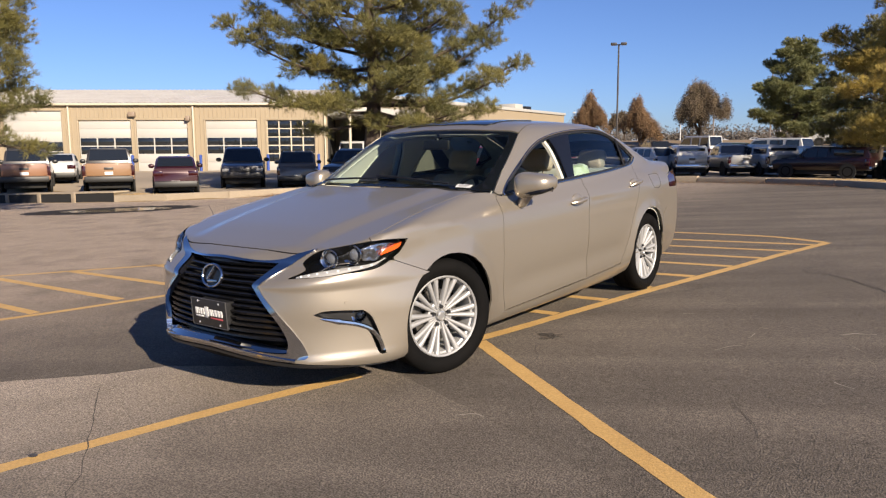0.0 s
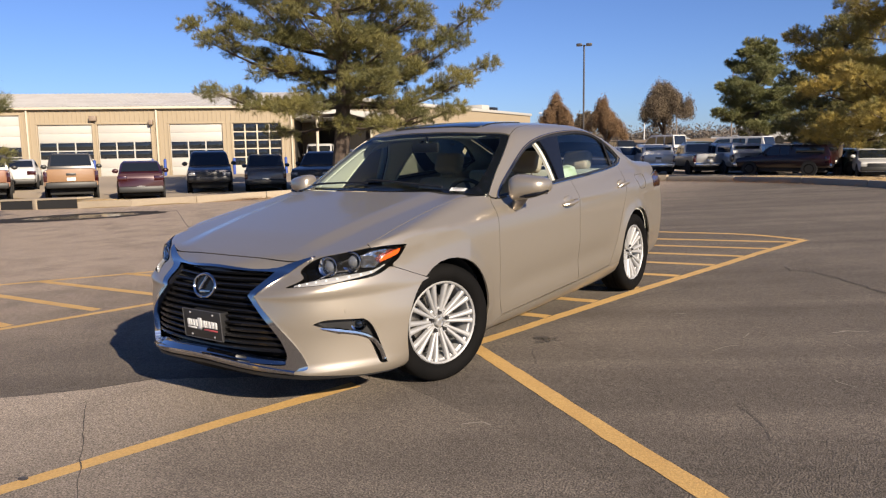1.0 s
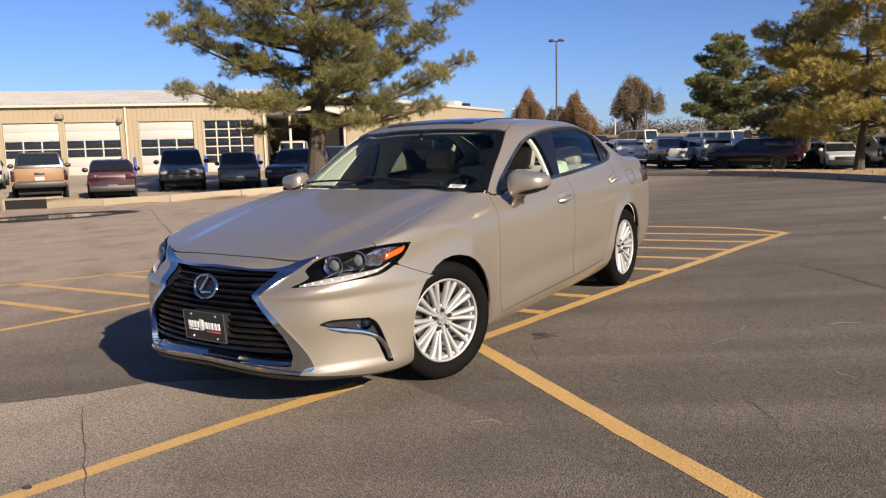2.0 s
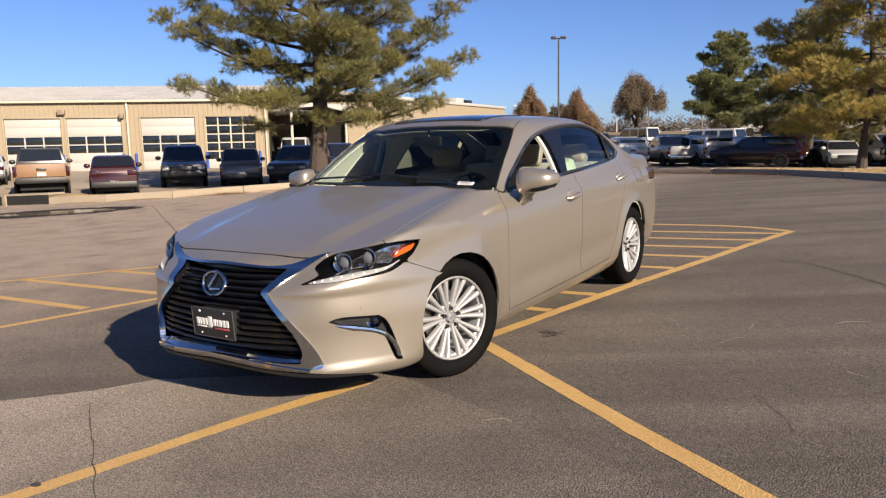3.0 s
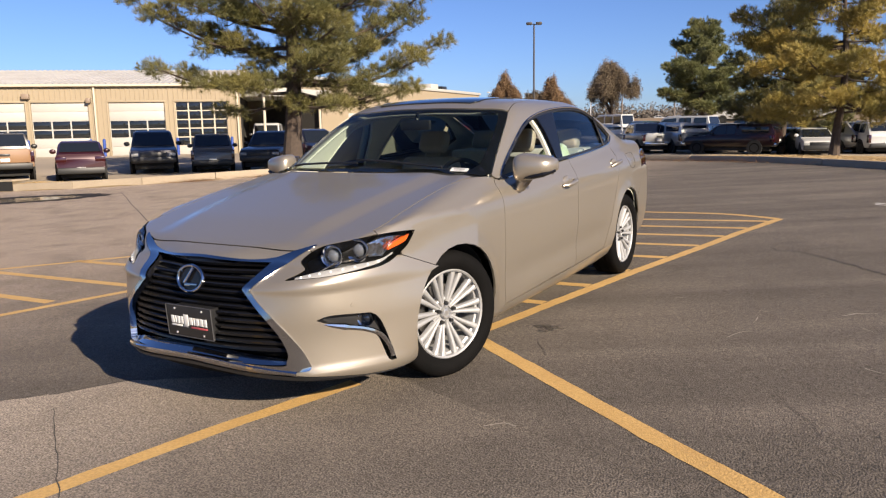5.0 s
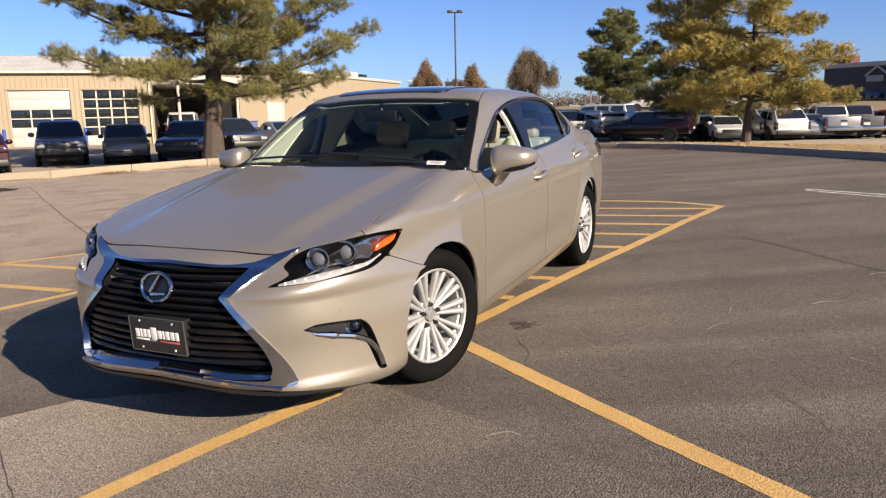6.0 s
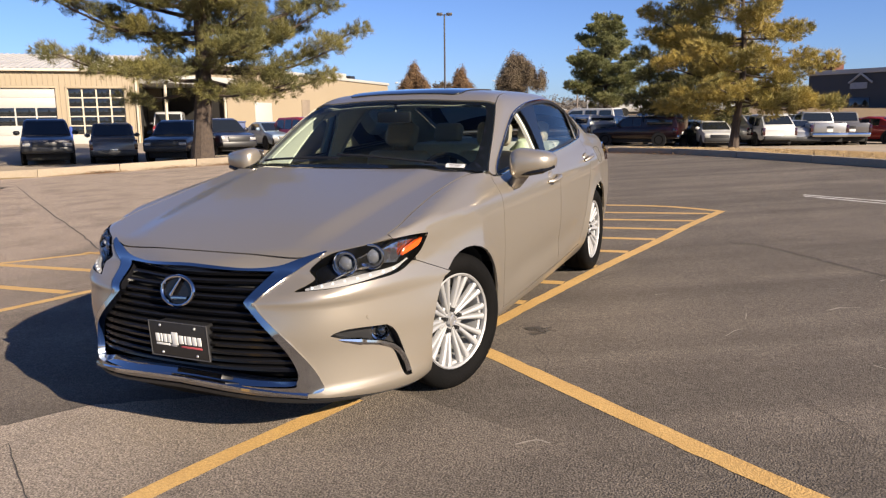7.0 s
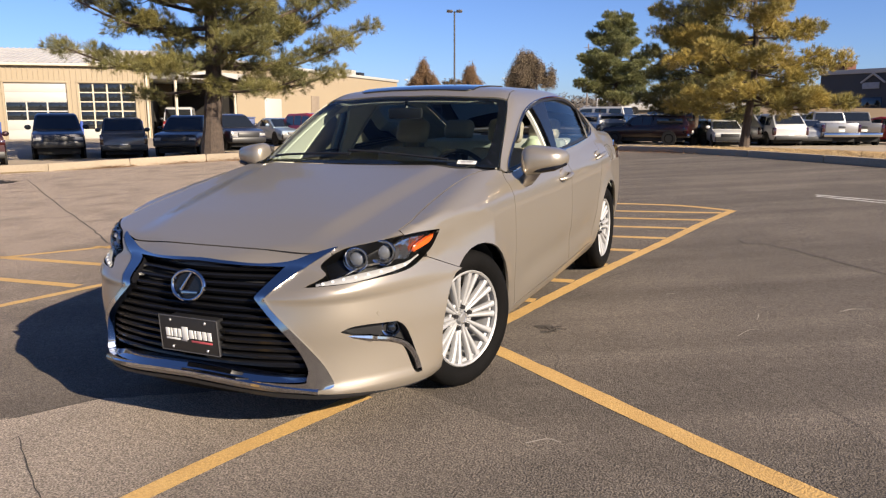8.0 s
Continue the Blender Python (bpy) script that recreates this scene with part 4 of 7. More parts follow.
# fog lamp pockets
for sd in (1, -1):
    fog = panel("fog_pocket", [FOG], WRAP, BLACK, sedan, side=sd, lift=-0.04, gap=0.03, thick=0, seam=-0.004, label="black fog lamp pocket")
    e3 = on(WRAP, FOG)
    nn = slope(e3)
    bm = bmesh.new()
    ra = [bm.verts.new((p[0] * sd, p[1], p[2])) for p in e3]
    rb = [bm.verts.new((p[0] * sd, p[1], p[2])) for p in e3 - nn * 0.045]
    for k in range(len(ra)):
        bm.faces.new((ra[k], ra[(k + 1) % len(ra)], rb[(k + 1) % len(ra)], rb[k]))
    part("pocket_wall", bm, BLACK, fog)
    run = line3((0.625, -0.755, 0.462), (0.70, -0.68, 0.434), (0.765, -0.617, 0.408), (0.812, -0.57, 0.37), (0.838, -0.54, 0.31), (0.846, -0.525, 0.255))
    r3 = on(WRAP, run)
    r3 = r3 + slope(r3) * -0.006
    bm = bmesh.new()
    tube(bm, [(p[0] * sd, p[1], p[2]) for p in r3], [0.003 + 0.0022 * i for i in range(9)] + [0.0165] * (len(r3) - 10) + [0.006], 8, flat=0.75)
    part("fog_trim", bm, CHROME, fog, "chrome hooked trim")
    c = on(WRAP, [(0.755, -0.60, 0.452)])[0]
    m = Matrix.Translation(((c[0] - 0.02) * sd, c[1] + 0.022, c[2])) @ Vector((0.35 * sd, -0.93, 0)).to_track_quat("X", "Z").to_matrix().to_4x4()
    bm = bmesh.new()
    lathe(bm, [(0.001, -0.005), (0.02, -0.01), (0.033, 0.012), (0.037, 0.016), (0.038, 0.0), (0.03, -0.02)], 24)
    bmesh.ops.transform(bm, matrix=m, verts=bm.verts)
    part("fog_lamp", bm, CHROME, fog)
    bm = bmesh.new()
    bmesh.ops.create_uvsphere(bm, u_segments=16, v_segments=8, radius=0.022, matrix=m @ Matrix.Diagonal((0.6, 1, 1, 1)))
    part("fog_lens", bm, ROOF_GLASS, fog)
    p = on(WRAP, [(0.715, -0.64, 0.534)])[0]
    n1 = slope(p[None])[0]
    bm = bmesh.new()
    bmesh.ops.create_cone(bm, cap_ends=True, segments=18, radius1=0.010, radius2=0.009, depth=0.004, matrix=Matrix.Translation((p[0] * sd, p[1], p[2])) @ Vector((n1[0] * sd, n1[1], n1[2])).to_track_quat("Z", "Y").to_matrix().to_4x4())
    part("parking_sensor", bm, PAINT, bumper)
    # tail lamp
    tl = line3((0.80, 3.45, 0.955), (0.845, 3.42, 0.86)) + line3((0.845, 3.42, 0.86), (0.80, 3.70, 0.85), (0.70, 3.85, 0.88), (0.60, 3.89, 0.95))[1:] + line3((0.60, 3.89, 0.95), (0.70, 3.78, 0.99), (0.745, 3.63, 0.985), (0.80, 3.45, 0.955))[1:-1]
    panel("tail_light", [tl], Slant(0.75, 0.6, 0.25), RED_LENS, sedan, side=sd, gap=0.04, label="red tail light")
    fl = line3((0.83, 2.93, 0.985), (0.815, 3.15, 0.99), (0.82, 3.19, 0.97), (0.865, 3.13, 0.88), (0.88, 2.96, 0.875), (0.86, 2.92, 0.93))
    if sd > 0:
        f3 = on(SIDE, fl + fl[:1])
        bm = bmesh.new()
        tube(bm, f3 + slope(f3) * -0.0005, 0.0025, 5, cap=False)
        part("fuel_flap_seam", bm, CRACK, sedan)
rear_b = both(line3((0, 3.92, 0.90), (0.55, 3.88, 0.90), (0.70, 3.84, 0.88), (0.80, 3.70, 0.85), (0.845, 3.42, 0.86)) + line3((0.86, 3.38, 0.74), (0.865, 3.22, 0.62), (0.86, 3.20, 0.32), (0.80, 3.45, 0.24)) + line3((0.6, 3.75, 0.23), (0, 3.85, 0.23)))
panel("rear_bumper", [np.array([(x, y, z) for x, y, z in rear_b])], Slant(0, 1, 0.05), PAINT, sedan, gap=0.06)
for sd in (1, -1):
    wrap = line3((0.845, 3.42, 0.86), (0.86, 3.38, 0.74), (0.865, 3.22, 0.62)) + arc(2.82, 22, -20)[1:] + line3((0.80, 3.3, 0.21), (0.72, 3.6, 0.22), (0.65, 3.75, 0.23)) + line3((0.66, 3.80, 0.5), (0.72, 3.80, 0.84), (0.80, 3.70, 0.85))
    panel("bumper_corner", [wrap], Slant(0.9, 0.4, 0.1), PAINT, sedan, side=sd, gap=0.04)
bm = bmesh.new()
box(bm, (-0.66, 3.70, 0.86), (0.66, 3.84, 1.04), 0.03)
part("boot_back", bm, PAINT, sedan)


# wheels
def wheel_parts(at, side, steer=0):
    """A wheel: tyre, rim, twin spokes, cap, nuts and brake disc; its axle points along x."""
    w = part("wheel", lathe_bm([(0.222, 0.06), (0.224, 0.078), (0.232, 0.085), (0.237, 0.080), (0.237, 0.060), (0.214, 0.045), (0.204, 0.0), (0.208, -0.12), (0.232, -0.13)], 64), ALLOY, sedan, "bright silver multi-spoke alloy wheel")
    w.matrix_local = Matrix.Translation(at) @ Matrix.Rotation(radians(steer), 4, "Z") @ (Matrix.Rotation(math.pi, 4, "Z") if side < 0 else Matrix())
    part("tyre", lathe_bm([(0.233, 0.074), (0.241, 0.086), (0.260, 0.099), (0.285, 0.104), (0.305, 0.099), (0.318, 0.092), (0.324, 0.086), (0.331, 0.076), (0.334, 0.05), (0.334, 0.018), (0.327, 0.016), (0.327, 0.008),
                           (0.334, 0.006), (0.334, -0.05), (0.327, -0.052), (0.327, -0.06), (0.333, -0.062), (0.331, -0.10), (0.318, -0.115), (0.285, -0.128), (0.222, -0.115)], 72), RUBBER, w, "black rubber tyre")
    part("brake_disc", lathe_bm([(0.001, -0.02), (0.148, -0.02), (0.15, -0.03), (0.15, -0.045), (0.001, -0.045)], 40), BRAKE, w)
    bm = bmesh.new()
    box(bm, (-0.06, -0.17, -0.04), (0.0, -0.095, 0.10), 0.015)
    part("brake_caliper", bm, BRAKE, w)
    part("wheel_back", lathe_bm([(0.001, -0.08), (0.2, -0.08)], 32), WELL, w)
    part("hub", lathe_bm([(0.001, 0.046), (0.030, 0.046), (0.034, 0.034), (0.068, 0.030), (0.074, 0.040), (0.084, 0.036), (0.088, 0.02), (0.085, 0.0)], 40), ALLOY, w)
    part("hub_cap", lathe_bm([(0.001, 0.054), (0.016, 0.054), (0.018, 0.052), (0.021, 0.056), (0.027, 0.055), (0.030, 0.046)], 28), SATIN, w)
    for k in range(10):
        for s in (-1, 1):
            bm = bmesh.new()
            rows = []
            for r, half, ang, x in ((0.040, 0.0075, 6.5, 0.040), (0.075, 0.0095, 6.2, 0.046), (0.11, 0.0105, 6.2, 0.052), (0.15, 0.0120, 6.3, 0.060), (0.195, 0.0138, 6.6, 0.068), (0.226, 0.0170, 6.9, 0.072)):
                a = radians(36 * k + s * ang)
                d, q = Vector((0, math.cos(a), math.sin(a))), Vector((0, -math.sin(a), math.cos(a)))
                p = d * r + Vector((x, 0, 0))
                rows.append([bm.verts.new(p + q * half + Vector((-0.026, 0, 0))), bm.verts.new(p + q * half * 0.9 + Vector((-0.004, 0, 0))), bm.verts.new(p + q * half * 0.35 + Vector((0.002, 0, 0))),
                             bm.verts.new(p - q * half * 0.35 + Vector((0.002, 0, 0))), bm.verts.new(p - q * half * 0.9 + Vector((-0.004, 0, 0))), bm.verts.new(p - q * half + Vector((-0.026, 0, 0)))])
            for a, b in zip(rows, rows[1:]):
                for j in range(5):
                    bm.faces.new((a[j], b[j], b[j + 1], a[j + 1]))
            part("spoke", bm, ALLOY, w, smooth=50)
    for k in range(5):
        a = radians(72 * k + 18)
        bm = bmesh.new()
        bmesh.ops.create_cone(bm, cap_ends=True, segments=8, radius1=0.0125, radius2=0.010, depth=0.030, matrix=Matrix.Translation((0.046, 0.054 * math.cos(a), 0.054 * math.sin(a))) @ Matrix.Rotation(math.pi / 2, 4, "Y"))
        part("wheel_nut", bm, BLACK, w)


def lathe_bm(profile, n):
    bm = bmesh.new()
    lathe(bm, profile, n)
    bmesh.ops.recalc_face_normals(bm, faces=bm.faces[:])
    return bm


for sd in (1, -1):
    for y in (0.0, 2.82):
        wheel_parts(((0.768 if y == 0 else 0.795) * sd, y + (0.02 if y == 0 else 0), 0.334 - (1.545 * math.sin(radians(LEAN)) if sd < 0 else 0)), sd, -17 if y == 0 else 0)
        bm = bmesh.new()
        n = 20
        ring = []
        for k in range(n + 1):
            a = radians(-12 + 204 * k / n)
            ring.append([bm.verts.new((sd * x, y + r * math.cos(a), 0.334 + r * math.sin(a))) for x, r in ((0.875, 0.374), (0.80, 0.385), (0.54, 0.385), (0.535, 0.0))])
        for a, b in zip(ring, ring[1:]):
            for j in range(3):
                bm.faces.new((a[j], b[j], b[j + 1], a[j + 1]))
        part("wheel_liner", bm, WELL, sedan, "black wheel-arch liner")

# underside and cabin
bm = bmesh.new()
box(bm, (-0.56, -0.80, 0.20), (0.56, 3.70, 0.24), 0.01)
for a, b in ((0.42, 2.40),):
    box(bm, (-0.80, a, 0.20), (0.80, b, 0.24), 0.01)
part("floor_pan", bm, WELL, sedan)
bm = bmesh.new()
plan = line3((0, -0.945, 0), (0.3, -0.91, 0), (0.58, -0.78, 0), (0.77, -0.555, 0), (0.84, -0.40, 0)) + [(0.5, -0.38, 0), (0.5, -0.1, 0)]
plan = [(p[0], p[1]) for p in plan]
plan = plan + [(-x, y) for x, y in plan[::-1] if x > 0]
for lo, hi in ((0.205, 0.252),):
    a, b = ([bm.verts.new((x, y, z)) for x, y in plan] for z in (lo, hi))
    bm.faces.new(a)
    bm.faces.new(b[::-1])
    for i in range(len(a)):
        bm.faces.new((a[i], b[i], b[(i + 1) % len(a)], a[(i + 1) % len(a)]))
bmesh.ops.recalc_face_normals(bm, faces=bm.faces[:])
part("undertray", bm, LAMP_BLACK, sedan, smooth=0)
# unseen dark block under the hood, added to stop light leaking through
bm = bmesh.new()
box(bm, (-0.62, -0.62, 0.45), (0.62, 0.36, 0.70), 0.05)
part("engine_cover", bm, WELL, sedan)
for nm, lo, hi in (("bumper_beam", (-0.40, -0.84, 0.25), (0.40, -0.70, 0.66)), ("bulkhead", (-0.70, 0.36, 0.24), (0.70, 0.40, 0.97)), ("boot_tub", (-0.66, 2.55, 0.24), (0.66, 3.60, 0.95))):
    bm = bmesh.new()
    box(bm, lo, hi, 0.02)
    part(nm, bm, WELL, sedan)
bm = bmesh.new()
rows = []
for x in np.linspace(-0.70, 0.70, 15):
    q = 0.02 * math.exp(-((x - 0.37) / 0.17) ** 2)
    rows.append([bm.verts.new((x, y, z + q * k)) for y, z, k in ((0.42, 0.985, 0), (0.60, 1.0, 1), (0.85, 0.99, 2), (0.95, 0.95, 1), (0.97, 0.84, 0), (0.90, 0.62, 0), (0.80, 0.5, 0))])
for a, b in zip(rows, rows[1:]):
    for j in range(6):
        bm.faces.new((a[j], b[j], b[j + 1], a[j + 1]))
dash = part("dashboard", bm, DASH, sedan, "dark grained dashboard")
bm = bmesh.new()
wc = Matrix.Translation((0.37, 1.06, 0.90)) @ Euler((radians(-68), 0, 0)).to_matrix().to_4x4()
tube(bm, [wc @ Vector((0.185 * math.cos(a), 0.185 * math.sin(a), 0)) for a in np.linspace(0, 2 * math.pi, 37)], 0.015, 8, cap=False)
for a in (0, 180, 270):
    tube(bm, [wc @ Vector((0.05 * math.cos(radians(a)), 0.05 * math.sin(radians(a)), 0.02)), wc @ Vector((0.18 * math.cos(radians(a)), 0.18 * math.sin(radians(a)), 0))], 0.016, 6, flat=0.6)
bmesh.ops.create_uvsphere(bm, u_segments=16, v_segments=8, radius=1, matrix=wc @ Matrix.Translation((0, 0, 0.02)) @ Matrix.Diagonal((0.075, 0.065, 0.025, 1)))
tube(bm, [wc @ Vector((0, 0, 0)), (0.37, 0.9, 0.86)], 0.035, 8)
part("steering_wheel", bm, DASH, sedan, "dark leather steering wheel")


def cushion(bm, lo, hi, m):
    box(bm, lo, hi, min(Vector(hi) - Vector(lo)) * 0.38, m, 4)


def seat(x, y, tilt, wide, head):
    bm = bmesh.new()
    cushion(bm, (-wide / 2, 0, 0), (wide / 2, 0.52, 0.17), Matrix.Translation((x, y, 0.38)))
    s = part("front_seat" if wide < 0.7 else "rear_seat", bm, LEATHER, sedan, "beige leather seat", smooth=60)
    bm = bmesh.new()
    cushion(bm, (-wide / 2, -0.07, 0), (wide / 2, 0.09, 0.62), Matrix.Translation((x, y + 0.50, 0.46)) @ Matrix.Rotation(radians(-tilt), 4, "X"))
    part("seat_back", bm, LEATHER, s, smooth=60)
    for hx in head:
        mh = Matrix.Translation((x + hx, y + 0.50, 0.46)) @ Matrix.Rotation(radians(-tilt), 4, "X")
        bm = bmesh.new()
        cushion(bm, (-0.125, -0.07, 0.66), (0.125, 0.04, 0.83), mh)
        tube(bm, [mh @ Vector((-0.06, -0.01, 0.58)), mh @ Vector((-0.06, -0.01, 0.70))], 0.007, 6)
        tube(bm, [mh @ Vector((0.06, -0.01, 0.58)), mh @ Vector((0.06, -0.01, 0.70))], 0.007, 6)
        part("headrest", bm, LEATHER, s, smooth=60)


seat(0.37, 1.10, 22, 0.52, (0,))
seat(-0.37, 1.10, 22, 0.52, (0,))
seat(0, 1.95, 27, 1.30, (-0.38, 0.38))
bm = bmesh.new()
box(bm, (-0.11, 0.9, 0.24), (0.11, 1.85, 0.62), 0.04)
part("centre_console", bm, DASH, sedan)
bm = bmesh.new()
box(bm, (-0.60, 2.50, 0.94), (0.60, 3.30, 1.06), 0.03)
part("parcel_shelf", bm, TRIM, sedan)
bm = bmesh.new()
box(bm, (-0.12, 1.02, 1.265), (0.12, 1.05, 1.335), 0.014)
tube(bm, [(0, 1.05, 1.31), (0, 1.06, 1.375)], 0.012, 6)
part("rear_view_mirror", bm, BLACK, sedan, "black rear-view mirror")
for x in (-0.36, 0.36):
    bm = bmesh.new()
    box(bm, (x - 0.2, 1.10, 1.352), (x + 0.2, 1.27, 1.368), 0.006)
    part("sun_visor", bm, TRIM, sedan)
# wipers and the card behind the windscreen
for x0, x1 in ((0.55, -0.08), (-0.05, -0.60)):
    bm = bmesh.new()
    pts = on(TOP, [(x0 + (x1 - x0) * k, 0.45 + 0.04 * k - 0.10 * abs(x0 + (x1 - x0) * k - 0.2) * 0, 1.05) for k in np.linspace(0, 1, 8)])
    pts = pts + slope(pts) * 0.012
    tube(bm, pts, 0.007, 6)
    part("wiper", bm, BLACK, sedan, "black wiper blade")
card_c = on(TOP, [(0.605, 0.445, 1.04), (0.705, 0.468, 1.035), (0.692, 0.515, 1.06), (0.592, 0.490, 1.065)]) - np.array((0, 0, 0.0))
cn = slope(card_c)
bm = bmesh.new()
vs = [bm.verts.new(p + n * 0.0008) for p, n in zip(card_c, cn)]
f = bm.faces.new(vs)
r = bmesh.ops.extrude_face_region(bm, geom=[f])
bmesh.ops.translate(bm, vec=(0, 0, 0.001), verts=[v for v in r["geom"] if isinstance(v, bmesh.types.BMVert)])
bmesh.ops.recalc_face_normals(bm, faces=bm.faces[:])
card = part("window_card", bm, WHITE, sedan, "white printed card in the windscreen corner")
bm = bmesh.new()
a, b, c2, d2 = [Vector(p) + Vector(n) * 0.0035 for p, n in zip(card_c, cn)]
for k0, k1, u0, u1 in ((0.52, 0.78, 0.15, 0.82), (0.2, 0.3, 0.2, 0.75)):
    q = [a.lerp(b, u).lerp(d2.lerp(c2, u), k) for u, k in ((u0, k0), (u1, k0), (u1, k1), (u0, k1))]
    bm.faces.new([bm.verts.new(p) for p in q])
part("card_print", bm, INK, card)
# a pale bag on the rear seat
bm = bmesh.new()
bmesh.ops.create_icosphere(bm, subdivisions=3, radius=1, matrix=Matrix.Translation((0.48, 2.28, 0.99)) @ Matrix.Diagonal((0.12, 0.15, 0.13, 1)))
for v in bm.verts:
    v.co += v.normal * 0.03 * noise.noise(v.co * 14)
bag = part("plastic_bag", bm, mat("pale green bag", (0.55, 0.66, 0.32), 0.5, vary=0.8, scale=14, tint=(0.75, 0.78, 0.72)), None)
bag.matrix_world = STAND.copy()
tagged(bag, "crumpled pale green and white bag on the rear seat", "bag")


# ---- the lot ----
PN = BASE.to_3x3() @ Vector((0, 0, 1))
EDGE = smooth_line([(-60, 6.5), (-40, 9.0), (-31, 10.2), (-25.2, 10.8), (-22.2, 11.4), (-19.6, 12.6), (-17.8, 14.2), (-16.0, 16.2), (-13.4, 17.8), (-9.0, 19.6), (-5.2, 19.6), (-1.5, 18.1), (1.0, 15.8), (3.85, 12.2), (8, 6.5), (14, -2), (24, -16), (40, -40)], 8)
EDGE2 = np.array(EDGE)


def edge_gap(P):
    """Distance from the lot's kerb, and how far along it."""
    a, b = EDGE2[:-1], EDGE2[1:]
    best, where = np.full(len(P), 1e9), np.zeros(len(P))
    for i, (p, q) in enumerate(zip(a, b)):
        d = q - p
        s = np.clip(((P - p) @ d) / (d @ d), 0, 1)
        g = np.hypot(*(P - p - s[:, None] * d).T)
        w = g < best
        best[w], where[w] = g[w], i + s[w]
    return best, where


LOT = np.concatenate((EDGE2, [(40, -70), (-60, -70)]))


def land(P):
    """Height of the ground, and its kind: 0 lot, 1 grass, 2 further lots, 3 field."""
    P = np.atleast_2d(np.array(P, float))
    plane = -(PN.x * P[:, 0] + PN.y * P[:, 1]) / PN.z
    d, s = edge_gap(P)
    ex, ey = (np.interp(s, np.arange(len(EDGE2)), EDGE2[:, k]) for k in (0, 1))
    rim = -(PN.x * ex + PN.y * ey) / PN.z
    within = inside(P, [LOT])
    R = np.hypot(P[:, 0] - 3, P[:, 1] + 3.4)
    az = np.degrees(np.arctan2(P[:, 0] - 3, P[:, 1] + 3.4))
    wr = step(az, -36, -27)
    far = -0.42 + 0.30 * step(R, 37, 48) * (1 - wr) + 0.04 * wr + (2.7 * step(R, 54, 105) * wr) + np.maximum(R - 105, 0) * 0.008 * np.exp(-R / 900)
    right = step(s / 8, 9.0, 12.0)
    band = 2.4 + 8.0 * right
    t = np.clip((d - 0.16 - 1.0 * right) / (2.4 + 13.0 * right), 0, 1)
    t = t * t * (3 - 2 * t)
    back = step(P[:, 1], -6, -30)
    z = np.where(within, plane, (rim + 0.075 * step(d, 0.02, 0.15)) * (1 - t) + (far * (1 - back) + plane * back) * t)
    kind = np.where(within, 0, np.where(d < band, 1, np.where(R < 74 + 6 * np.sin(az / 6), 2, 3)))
    return z, kind


def ground_z(x, y):
    return float(land([(x, y)])[0][0])


pts = [tuple(p) for p in EDGE2]
nrm = np.gradient(EDGE2, axis=0)
nrm = np.stack((-nrm[:, 1], nrm[:, 0]), 1)
nrm /= np.linalg.norm(nrm, axis=1)[:, None]
if inside((EDGE2[60:61] + nrm[60:61] * 0.5), [LOT])[0]:
    nrm = -nrm
edges = []
for off in (0.0, 0.16):
    k = len(pts)
    if off:
        pts += [tuple(p) for p in EDGE2 + nrm * off]
    else:
        k = 0
    edges += [(k + i, k + i + 1) for i in range(len(EDGE2) - 1)]
rings = [(x, y) for x in np.arange(-44, 30, 1.3) for y in np.arange(-20, 52, 1.3)]
for r, n in ((70, 90), (82, 90), (95, 90), (110, 90), (135, 80), (170, 72), (230, 60), (340, 50), (600, 48), (1200, 48), (3000, 48)):
    rings += [(3 + r * math.cos(2 * math.pi * k / n), -3.4 + r * math.sin(2 * math.pi * k / n)) for k in range(n)]
rings += [(3 + r * math.cos(a), -3.4 + r * math.sin(a)) for r in (54, 60, 65) for a in np.linspace(0, 2 * math.pi, 80)]
gp = np.array(rings)
gd, _ = edge_gap(gp)
gp = gp[gd > 0.4]
v2, _, f2, _, _, _ = delaunay_2d_cdt([Vector(p) for p in pts] + [Vector(p) for p in gp], edges, [], 0, 1e-6)
v2 = np.array([tuple(p) for p in v2])
f2 = np.array([t for t in f2 if len(t) == 3])
zz, _ = land(v2)
ed, _ = edge_gap(v2)
onedge = ed < 1e-3
zz[onedge] = (-(PN.x * v2[:, 0] + PN.y * v2[:, 1]) / PN.z)[onedge]
me = bpy.data.meshes.new("ground")
me.from_pydata([(*p, z) for p, z in zip(v2, zz)], [], [tuple(int(i) for i in t) for t in f2])
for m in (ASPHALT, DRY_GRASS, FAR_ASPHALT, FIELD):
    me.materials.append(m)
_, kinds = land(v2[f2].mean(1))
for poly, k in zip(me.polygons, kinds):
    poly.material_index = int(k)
me.shade_smooth()
tagged(new("ground", me), "worn grey asphalt lot with dry grass verge and field", "ground", kind="structure")

# kerb stones along the lot's edge
kerb = thing("kerb", "pale tan concrete kerb between asphalt and dry grass", "kerb", kind="structure")
walkway = EDGE2[8:118]
seg = np.hypot(*np.diff(walkway, axis=0).T)
along = np.concatenate(([0], np.cumsum(seg)))
total = along[-1]
INLETS = (-32.5, -22.6)


def kerb_at(s):
    return np.array((np.interp(s, along, walkway[:, 0]), np.interp(s, along, walkway[:, 1])))


def flat_z(p):
    return -(PN.x * p[0] + PN.y * p[1]) / PN.z


